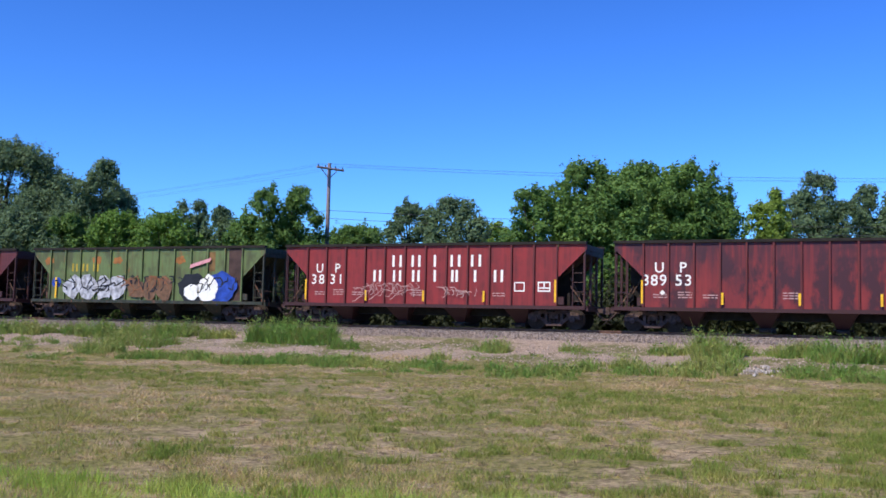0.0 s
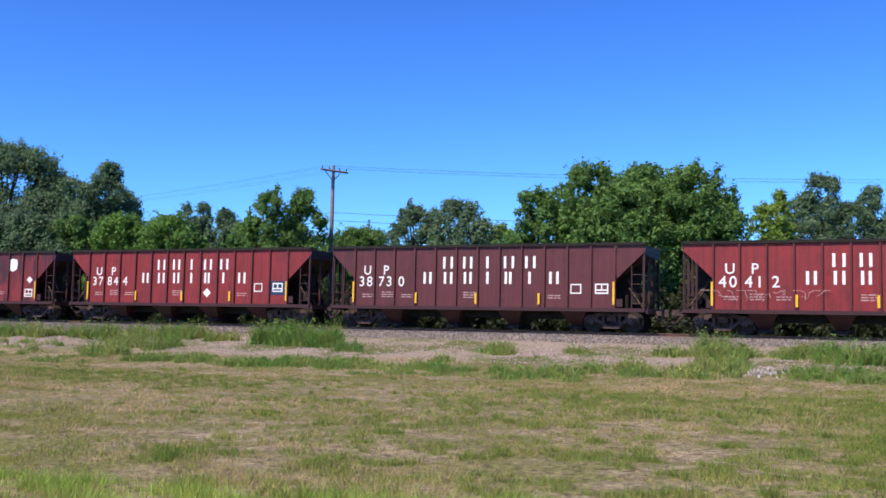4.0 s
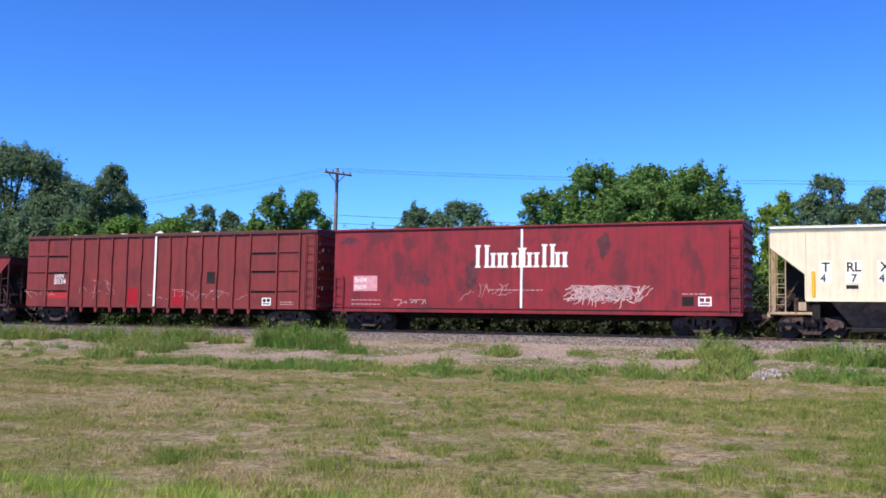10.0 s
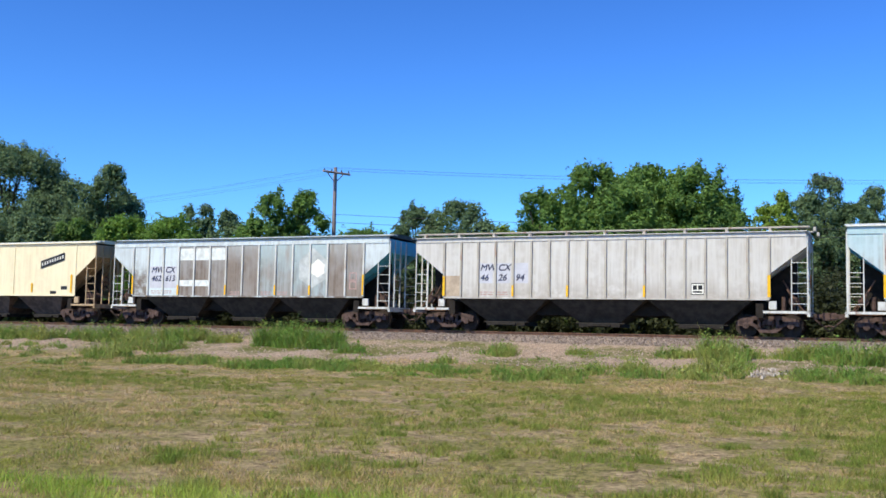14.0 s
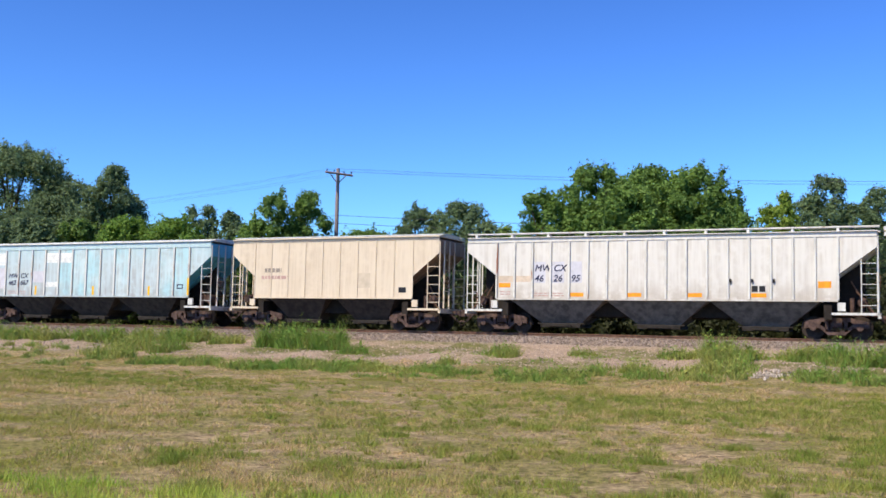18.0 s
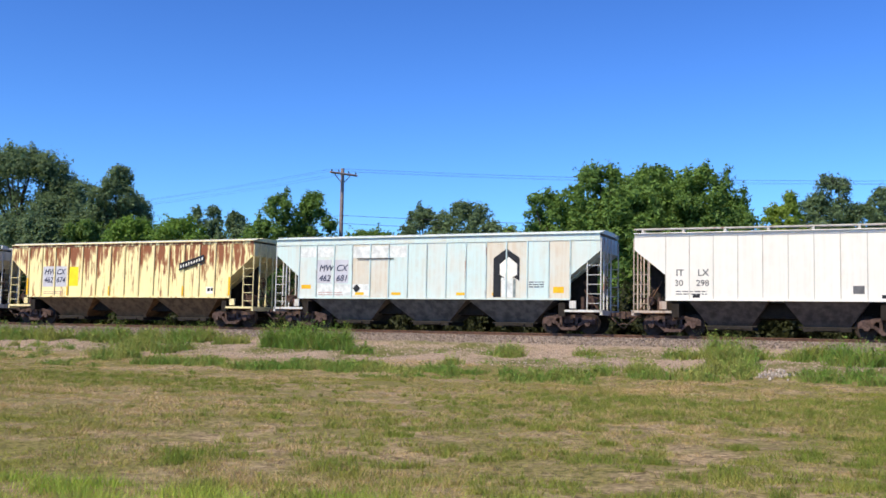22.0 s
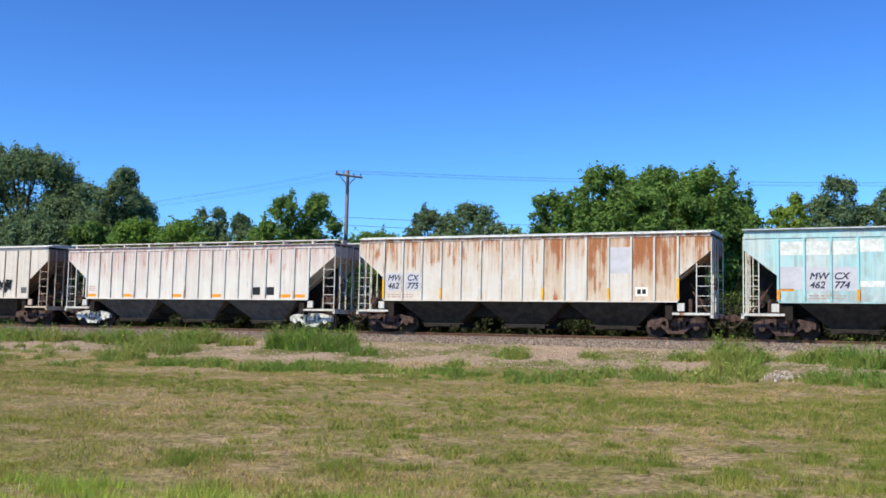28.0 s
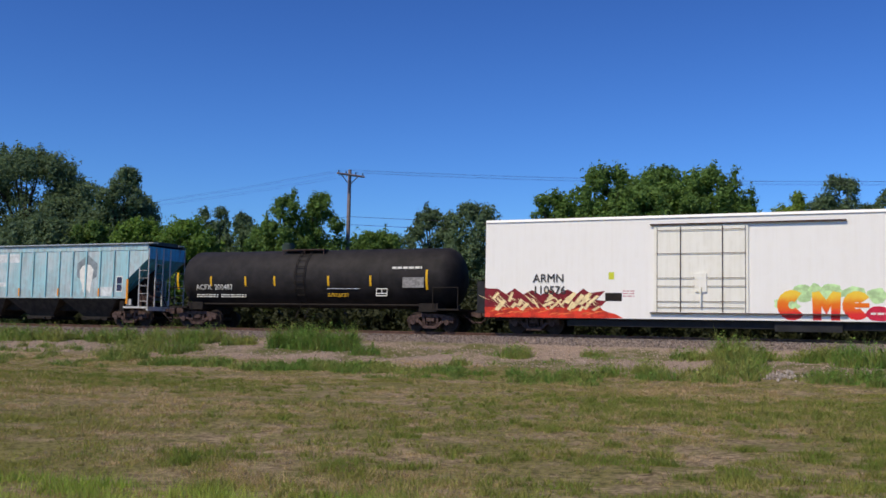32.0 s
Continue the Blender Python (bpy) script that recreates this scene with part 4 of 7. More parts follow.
    panel_plates(car, L, X, ST, 0, 1, 3.3, 0.7, M["faded"], "faded_patch"), panel_plates(car, L, X, ST, 4, 6, 3.42, 0.55, M["faded"], "faded_patch"), panel_plates(car, L, X, ST, 4, 5, 2.05, 0.28, M["faded"], "faded_patch")
    panel_plates(car, L, X, ST, 0, 1, 1.95, 1.2, M["lilac"], "grey_patch"), panel_plates(car, L, X, ST, 3, 4, 2.3, 0.65, M["lilac"], "grey_patch")
    low_reflectors(car, L, (1.31, 15.47), z=1.62, h=0.9, w=0.12), low_reflectors(car, L, (4.65, 8.9, 12.8), flat=True, w=0.14)
    hollow(car, L, 14.75, 1.95, 0.4, 0.25, 0.06, M["navy"])
    # 4: clean white car
    sheet = paint("clean_white_paint", (0.62, 0.605, 0.575), (0.54, 0.525, 0.50), dirt=(0.33, 0.28, 0.235), dirt_amount=0.4, rust_edge=1.0, low_dirt=0.6)
    car = covered_hopper("clean white covered hopper car with bright posts", 60.63, L2, 17, 3, sheet, white_post, bay_grey, None, 0.2, ladders=white_post, cut=1.45, top=4.31, band=0.2)
    lease_marks(car, L2, (("MW", "46", 3.26), ("CX", "26", 4.14), ("", "95", 4.95)), h=0.29, patch=0.62, patch_z=2.26, patch_h=0.95)
    plate(car, L2, 1.55, 2.05, 0.56, 0.21, M["orange"], "reflector", "orange reflector block"), plate(car, L2, 15.3, 2.04, 0.5, 0.27, M["orange"], "reflector", "orange reflector block")
    for x in (4.95, 7.52, 10.1, 12.7):
        plate(car, L2, x, 1.65, 0.6, 0.17, M["orange"], "reflector", "orange reflector strip")
    panel_plates(car, L2, X2, ST2, 0, 2, 2.3, 0.28, plain("sandy_stain", (0.55, 0.45, 0.36), 0.15), "tan_patch")
    small_print(car, L2, 1.6, 1.72, 0.5, 2, M["chalk"], 5)
    for x in (11.82, 12.7, 13.55):
        plate(car, L2, x, 2.25, 0.1, 0.16, M["black"], "latch", y=FACE - 0.06)
    plate(car, L2, 12.72, 1.88, 0.24, 0.25, M["black"], "stencil"), plate(car, L2, 13.02, 1.88, 0.24, 0.25, M["black"], "stencil")
    # 5: rusty yellow car
    sheet = paint("rusty_yellow_paint", (0.88, 0.76, 0.40), (0.84, 0.73, 0.44), dirt=(0.62, 0.44, 0.17), dirt_amount=0.3, rust=(0.125, 0.022, 0.007), rust_edge=0.775, rust_top=0.12)
    cream = paint("cream_post_paint", (0.84, 0.72, 0.40), (0.78, 0.64, 0.32), rust_edge=0.88, rust_top=0.08)
    car = covered_hopper("yellow covered hopper car with heavy rust runs", 79.59, L, 14, 3, sheet, cream, bay_brown, cream, 0.08, roof=cream, band=0.14)
    lease_marks(car, L, (("MW", "462", 2.58), ("CX", "674", 3.5)), patch=0.86, patch_z=2.08)
    plate(car, L, 4.45, 2.12, 0.68, 1.08, plain("fresh_yellow", (0.86, 0.64, 0.03), 0.08), "yellow_patch", "fresh yellow patch")
    low_reflectors(car, L, (1.3, 15.45), z=1.62, h=0.95, w=0.13), low_reflectors(car, L, (4.36, 7.39, 12.46))
    banner(car, L, 12.23, 2.92, 1.62, 0.46, 0.47)
    plate(car, L, 14.0, 1.72, 0.55, 0.35, M["white"], "white_panel"), plate(car, L, 14.08, 1.85, 0.16, 0.16, M["black"], "stencil", y=FACE - 0.005), plate(car, L, 14.3, 1.85, 0.16, 0.16, M["black"], "stencil", y=FACE - 0.005)
    # 6: pale aqua car with a dark hexagon emblem
    sheet = paint("pale_aqua_paint", (0.54, 0.68, 0.68), (0.62, 0.63, 0.59), dirt=(0.50, 0.42, 0.33), dirt_amount=0.35, rust_edge=1.0, fade=0.7)
    buff = paint("buff_streaked_paint", (0.62, 0.58, 0.50), (0.58, 0.64, 0.62), dirt=(0.5, 0.34, 0.2), dirt_amount=0.5, rust_edge=1.0, fade=0.8)
    pale_aqua_post = paint("pale_aqua_post_paint", (0.50, 0.64, 0.66), (0.5, 0.58, 0.58))
    sheets = [sheet, sheet, sheet, buff, buff, sheet, sheet, sheet, sheet, sheet, buff, buff, sheet, buff]
    car = covered_hopper("pale aqua covered hopper car with a dark hexagon emblem", 97.95, L, 14, 3, sheets, pale_aqua_post, bay_grey, pale_aqua_post, 0.08, ladders=white_post, post_w=0.06, post_out=0.04)
    lease_marks(car, L, (("MW", "462", 2.52), ("CX", "681", 3.5)), z=2.86, gap=0.5, patch=0.8, patch_z=2.25)
    panel_plates(car, L, X, ST, 1, 4, 1.65, 0.55, M["faded"], "faded_patch", lift=0.002)
    panel_plates(car, L, X, ST, 0, 2, 3.55, 0.5, M["faded"], "faded_patch"), panel_plates(car, L, X, ST, 3, 6, 3.5, 0.55, M["faded"], "faded_patch")
    plate(car, L, 4.7, 3.42, 2.0, 0.05, M["black"], "stencil", y=FACE - 0.043)
    shape(car, L, [(4.68, 1.79), (4.9, 2.0), (4.68, 2.21), (4.46, 2.0)], M["black"], "diamond_mark", lift=0.01)
    shape(car, L, [(11.86, 1.6), (12.24, 1.6), (12.24, 2.5), (12.9, 2.5), (13.14, 2.35), (13.14, 3.4), (12.5, 3.84), (11.86, 3.4)], M["black"], "emblem", "worn black peaked emblem", FACE - 0.001)
    hexagon(car, L, 12.6, 2.86, 0.42, 0.53, M["white"], "white hexagon emblem", 0.006)
    plate(car, L, 12.26, 1.6, 0.55, 0.9, M["faded"], "panel_patch", y=FACE - 0.003), plate(car, L, 12.84, 1.6, 0.12, 0.85, plain("slate_stroke", (0.2, 0.24, 0.25), 0.3), "panel_patch", y=FACE - 0.003)
    plate(car, L, 1.52, 1.98, 0.55, 0.2, M["yellow"], "reflector", "yellow reflector block"), plate(car, L, 14.75, 1.8, 0.5, 0.28, M["yellow"], "reflector", "yellow reflector block")
    for x in (4.6, 6.6, 10.0, 11.8):
        plate(car, L, x, 1.68, 0.5, 0.13, M["yellow"], "reflector", "yellow reflector strip")
    small_print(car, L, 13.6, 2.05, 0.7, 3, M["navy"], 17)
    # 7: white car bleached pink at the top, pale trucks
    sheet = paint("pink_bleached_white", (0.66, 0.645, 0.62), (0.56, 0.52, 0.50), dirt=(0.54, 0.42, 0.39), dirt_amount=0.35, rust=(0.26, 0.14, 0.115), rust_edge=0.86, rust_top=0.11, fade=0.6, wash=(0.46, 0.30, 0.285), wash_amount=0.65, wash_reach=2.3)
    car = covered_hopper("long white covered hopper car bleached pink along its top", 156.12, L2, 17, 3, sheet, white_post, plain("bay_charcoal", (0.095, 0.088, 0.082), 0.3), None, 0.2, ladders=white_post, truck="pale", cut=1.45, top=4.31, band=0.2)
    for x in (1.55, 4.1, 7.5, 10.1, 14.4, 15.25):
        plate(car, L2, x, 1.62, 0.6, 0.16, M["orange"], "reflector", "orange reflector strip")
    plate(car, L2, 12.7, 1.75, 0.44, 0.4, M["black"], "dark_panel"), plate(car, L2, 13.55, 1.75, 0.44, 0.4, M["black"], "dark_panel")
    small_print(car, L2, 1.6, 1.95, 0.5, 3, M["chalk"], 9)
    # 8: rust-topped white car
    sheet = paint("rust_topped_white", (0.62, 0.60, 0.58), (0.56, 0.50, 0.44), dirt=(0.52, 0.36, 0.22), dirt_amount=0.5, rust=(0.22, 0.08, 0.03), rust_edge=0.83, rust_top=0.12, wash=(0.42, 0.22, 0.10), wash_amount=0.7)
    rustier = paint("rust_covered_white", (0.58, 0.50, 0.42), (0.5, 0.38, 0.28), dirt=(0.42, 0.22, 0.1), dirt_amount=0.7, rust=(0.20, 0.07, 0.026), rust_edge=0.78, rust_top=0.14, wash=(0.33, 0.14, 0.05), wash_amount=0.9, wash_reach=2.6)
    sheets = [sheet] * 8 + [rustier, sheet, rustier, sheet, rustier, rustier]
    car = covered_hopper("white covered hopper car with orange rust spreading from the roof", 175.09, L, 14, 3, sheets, white_post, bay_black, rustier, 0.08, ladders=white_post, roof=white_post, band=0.14)
    lease_marks(car, L, (("MW", "462", 1.56), ("CX", "775", 2.6)), z=2.46, gap=0.38, h=0.28, patch=0.8, patch_z=1.98, patch_h=0.85)
    panel_plates(car, L, X, ST, 11, 12, 2.75, 1.15, M["lilac"], "grey_patch")
    low_reflectors(car, L, (1.31, 15.5), z=1.62, h=0.9), low_reflectors(car, L, (4.35, 9.42, 12.46))
    plate(car, L, 13.7, 1.75, 0.55, 0.4, M["white"], "white_panel"), plate(car, L, 13.78, 1.85, 0.16, 0.2, M["black"], "stencil", y=FACE - 0.005), plate(car, L, 14.0, 1.85, 0.16, 0.2, M["black"], "stencil", y=FACE - 0.005)
    # 9: aqua car
    sheet = paint("weathered_aqua_paint", (0.35, 0.60, 0.64), (0.53, 0.61, 0.62), dirt=(0.28, 0.29, 0.29), dirt_amount=0.7, rust_edge=1.0, low_dirt=0.45, fade=1.0)
    car = covered_hopper("weathered aqua covered hopper car with a white emblem", 193.35, L, 14, 3, sheet, aqua_post, bay_black, blue_end, 0.08, ladders=white_post, roof=dark_roof)
    lease_marks(car, L, (("MW", "462", 2.56), ("CX", "774", 3.48)), z=2.46, gap=0.36, h=0.27)
    panel_plates(car, L, X, ST, 1, 3, 2.0, 0.95, M["lilac"], "grey_patch")
    panel_plates(car, L, X, ST, 0, 3, 3.45, 0.55, M["faded"], "faded_patch"), panel_plates(car, L, X, ST, 3, 6, 3.55, 0.5, M["faded"], "faded_patch"), panel_plates(car, L, X, ST, 3, 5, 2.14, 0.25, M["faded"], "faded_patch")
    panel_plates(car, L, X, ST, 0, 1, 2.04, 0.94, M["lilac"], "grey_patch")
    hexagon(car, L, 12.55, 3.05, 0.74, 0.8, plain("slate_emblem", (0.22, 0.26, 0.28), 0.25), "grey hexagon emblem", 0.001)
    shape(car, L, [(12.3, 1.9), (12.5, 1.66), (12.62, 2.0), (12.8, 1.75), (12.9, 2.2), (12.95, 2.6), (13.02, 3.1), (12.8, 3.35), (12.5, 3.42), (12.2, 3.3), (12.0, 3.05), (12.05, 2.6), (12.18, 2.3)], M["white"], "emblem", "white hexagon emblem with runs below", FACE - 0.006)
    panel_plates(car, L, X, ST, 12, 13, 1.62, 0.5, M["faded"], "faded_patch")
    for z in (1.9, 2.32):
        plate(car, L, 14.76, z, 0.36, 0.36, M["navy"], "dark_panel", y=FACE - 0.004)
    hollow(car, L, 14.71, 1.85, 0.46, 0.88, 0.05, M["white"])
    low_reflectors(car, L, (1.31,), "orange", 1.62, 0.4, 0.12), low_reflectors(car, L, (15.5,), "orange", 1.2, 1.35, 0.14)
    plate(car, L, 1.42, 1.98, 0.55, 0.1, M["orange"], "reflector")
    low_reflectors(car, L, (4.35, 7.39, 10.43, 13.46), "orange", 1.6, 0.45, 0.11)


def banner(car, L, x, z, w, h, rise, y=None):
    """A slanted dark board with pale upright bars for its letters."""
    yy = FACE - 0.075 if y is None else y
    shape(car, L, [(x, z), (x + w, z + rise), (x + w, z + rise + h * 0.85), (x, z + h * 0.85)], M["black"], "name_board", "slanted dark name board", yy)
    k = 9
    for i in range(k):
        t = (i + 0.7) / (k + 0.4)
        cx, cz = x + w * t - L / 2, z + rise * t
        bm = bmesh.new()
        box(bm, cx - 0.035, cx + 0.035, yy - 0.008, yy - 0.0045, cz + 0.12, cz + h * 0.85 - 0.12)
        part("mark", bm, M["white"], car)


def short_hoppers():
    """Two-bay covered hoppers."""
    # grime tones of the short bays, with the shade beneath mixed in
    bay_black = plain("short_bay_shaded_grime", (0.045, 0.034, 0.028), 0.4, 3, 0.85)
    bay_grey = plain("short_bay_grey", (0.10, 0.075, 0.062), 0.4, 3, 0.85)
    S = dict(post_w=0.045, post_out=0.03, band=0.12)
    L = 12.0
    cream = paint("cream_car_paint", (0.80, 0.70, 0.49), (0.76, 0.64, 0.43), dirt=(0.46, 0.33, 0.20), dirt_amount=0.3, rust=(0.2, 0.09, 0.04), rust_edge=0.9)
    cream_end = paint("cream_rusty_end", (0.50, 0.36, 0.22), (0.35, 0.2, 0.1), dirt_amount=0.5, rust_edge=0.8)
    car = covered_hopper("cream short covered hopper car with dark initials", -21.71, L, 2, 2, cream, cream, bay_grey, cream_end, 0.08, ladders=cream_end, **S)
    m = M["black"]
    for x in (1.88, 2.86, 4.05):
        plate(car, L, x, 2.24, 0.62 if x == 2.86 else 0.5, 0.9, plain("pale_stencil_patch", (0.80, 0.75, 0.62), 0.08), "pale_patch", lift=0.003)
    for ch, x in (("T", 1.98), ("R", 2.9), ("L", 3.2), ("X", 4.15)):
        write(car, L, ch, x, 2.7, 0.36, m)
    for ch, x in (("4", 1.93), ("7", 3.08), ("4", 4.1)):
        write(car, L, ch, x, 2.28, 0.3, M["navy"], name="number")
    banner(car, L, 8.05, 3.05, 1.75, 0.5, 0.47, FACE - 0.033)
    plate(car, L, 2.9, 2.0, 0.45, 0.15, m, "stencil"), plate(car, L, 8.8, 1.6, 0.45, 0.18, m, "stencil"), plate(car, L, 9.6, 1.85, 0.45, 0.2, m, "stencil")
    low_reflectors(car, L, (1.6, 10.3), z=1.68, h=1.02, w=0.13, out=0.033), low_reflectors(car, L, (4.5, 7.37), z=1.72, w=0.13, out=0.033)
    # beige
    L = 11.7
    beige = paint("beige_car_paint", (0.62, 0.53, 0.42), (0.55, 0.45, 0.34), dirt=(0.36, 0.27, 0.19), dirt_amount=0.4, rust_edge=0.97)
    brown_end = paint("brown_end_paint", (0.26, 0.17, 0.12), (0.2, 0.12, 0.09), dirt_amount=0.5)
    car = covered_hopper("beige short covered hopper car with faint markings", 47.44, L, 9, 2, beige, beige, bay_black, brown_end, 0.1, ladders=beige, **S)
    small_print(car, L, 1.95, 2.8, 1.0, 1, plain("faded_grey_stencil", (0.26, 0.22, 0.19), 0.3, 8), 3, pitch=0.5), small_print(car, L, 1.78, 2.46, 1.6, 1, M["chalk"], 4, pitch=0.4)
    plate(car, L, 7.33, 2.02, 0.72, 0.72, plain("tan_patch", (0.5, 0.42, 0.33), 0.1), "tan_patch"), plate(car, L, 9.6, 1.8, 0.4, 0.25, m, "stencil")
    # white
    white = paint("chalk_white_car_paint", (0.76, 0.735, 0.69), (0.70, 0.67, 0.62), dirt=(0.5, 0.45, 0.4), dirt_amount=0.2, rust_edge=0.99)
    rusty = paint("white_rusty_end", (0.5, 0.42, 0.36), (0.35, 0.22, 0.14), dirt_amount=0.5, rust_edge=0.82)
    car = covered_hopper("chalk white short covered hopper car", 116.38, L, 9, 2, white, paint("seam_grey_paint", (0.50, 0.48, 0.45), (0.42, 0.40, 0.37)), bay_grey, rusty, 0.2, ladders=rusty, post_w=0.03, post_out=0.012, band=0.12, top=4.38)
    g = plain("grey_lettering", (0.12, 0.12, 0.13), 0.2)
    for ch, x in (("IT", 1.79), ("LX", 2.7)):
        write(car, L, ch, x, 2.55, 0.27, g)
    for ch, x in (("30", 1.74), ("298", 2.64)):
        write(car, L, ch, x, 2.12, 0.25, g, name="number")
    small_print(car, L, 1.8, 1.75, 1.3, 2, g, 6)
    plate(car, L, 2.5, 1.62, 0.3, 0.14, m, "stencil"), plate(car, L, 8.8, 1.8, 0.42, 0.32, g, "stencil"), plate(car, L, 9.85, 1.62, 0.3, 0.14, m, "stencil")
    # tan
    tan = paint("tan_car_paint", (0.66, 0.575, 0.45), (0.64, 0.58, 0.50), dirt=(0.45, 0.29, 0.14), dirt_amount=0.55, rust_edge=0.97, fade=0.6)
    car = covered_hopper("tan short covered hopper car with worn markings", 129.53, L, 9, 2, tan, tan, bay_black, brown_end, 0.1, ladders=beige, **S)
    bars(car, L, [(2.0, 0.22), (2.35, 0.22), (2.7, 0.22), (3.05, 0.22)], 2.7, 0.3, 0.08, M["white"])
    for i, ch in enumerate("448573"):
        write(car, L, ch, 1.75 + i * 0.3, 2.3, 0.28, g, name="number")
    low_reflectors(car, L, (2.0, 4.4, 6.5), z=1.75, h=0.5, w=0.12, flat=True), low_reflectors(car, L, (10.25,), z=1.75, h=1.0, w=0.12, flat=True)
    plate(car, L, 9.5, 1.75, 0.5, 0.26, m, "stencil")
    # grey-beige with tags
    dusty = paint("dusty_grey_paint", (0.64, 0.59, 0.545), (0.54, 0.49, 0.445), dirt=(0.33, 0.265, 0.24), dirt_amount=0.5, rust_edge=0.97)
    car = covered_hopper("dusty grey short covered hopper car with black graffiti tags", 142.82, L, 9, 2, dusty, paint("dusty_post_paint", (0.30, 0.24, 0.20), (0.22, 0.17, 0.14)), bay_black, brown_end, 0.08, ladders=rusty, post_w=0.06, post_out=0.05, band=0.12)
    scrawl(car, L, 4.7, 1.9, 1.05, 0.62, 20, [m], 41, 0.1, FACE - 0.033), scrawl(car, L, 6.94, 1.83, 0.95, 0.7, 15, [m], 42, 0.085, FACE - 0.033), scrawl(car, L, 8.0, 1.71, 0.95, 0.85, 15, [m], 43, 0.085, FACE - 0.033)
    scrawl(car, L, 2.3, 1.9, 1.0, 0.6, 4, [M["chalk"]], 44, 0.06, FACE - 0.033), scrawl(car, L, 0.5, 3.35, 0.6, 0.85, 9, [g], 45, 0.022, FACE - 0.033)
    for i, ch in enumerate(("T", "H", "L", "X")):
        write(car, L, ch, 1.5 + i * 0.24, 2.35, 0.28, g)
    small_print(car, L, 1.5, 1.85, 0.9, 2, g, 7), small_print(car, L, 3.7, 1.8, 0.8, 2, g, 8)
    plate(car, L, 9.7, 1.8, 0.45, 0.35, g, "stencil")


long_hoppers()
short_hoppers()


# ---------------------------------------------------------------- boxcars, tank car, refrigerator car
def ribbed_end(car, length, z0, z1, mat, ribs, width=1.5):
    """Pressed steel ends with level ribs."""
    for s in (-1, 1):
        e = s * length / 2
        bm = bmesh.new()
        box(bm, min(e, e - s * 0.06), max(e, e - s * 0.06), -width, width, z0, z1)
        wall = part("end_wall", bm, mat, car)
        for k in range(ribs):
            z = z0 + (k + 0.5) * (z1 - z0) / ribs
            o = [(e, z - 0.13), (e + s * 0.1, z), (e, z + 0.13)]
            if s < 0:
                o = o[::-1]
            bm = bmesh.new()
            slab(bm, o, -width + 0.08, width - 0.08)
            part("end_rib", bm, mat, wall)


def boxcar_base(label, left, length, mat, top, floor, inset, roof_mat=None):
    car = start_car("boxcar", label, "freight car", left, length)
    ribbed_end(car, length, floor, top, mat, 9)
    bm = bmesh.new()
    prism(bm, [(-1.63, top), (1.63, top), (1.63, top + 0.07), (0, top + 0.2), (-1.63, top + 0.07)], -length / 2 - 0.05, length / 2 + 0.05)
    part("roof", bm, roof_mat or mat, car)
    bm = bmesh.new()
    box(bm, -length / 2, length / 2, -0.28, 0.28, 0.62, 0.98)
    for x in np.arange(-length / 2 + 3.5, length / 2 - 3, 2.1):
        box(bm, x - 0.06, x + 0.06, -1.45, 1.45, floor - 0.22, floor - 0.02)
    part("underframe", bm, M["under"], car)
    bm = bmesh.new()
    box(bm, -length / 2 + 0.02, length / 2 - 0.02, -1.52, 1.52, floor - 0.03, floor + 0.04)
    part("floor_plate", bm, M["under"], car)
    add_trucks(car, length, inset)
    add_couplers(car, length, 0.52, M["truck_steel"])
    return car


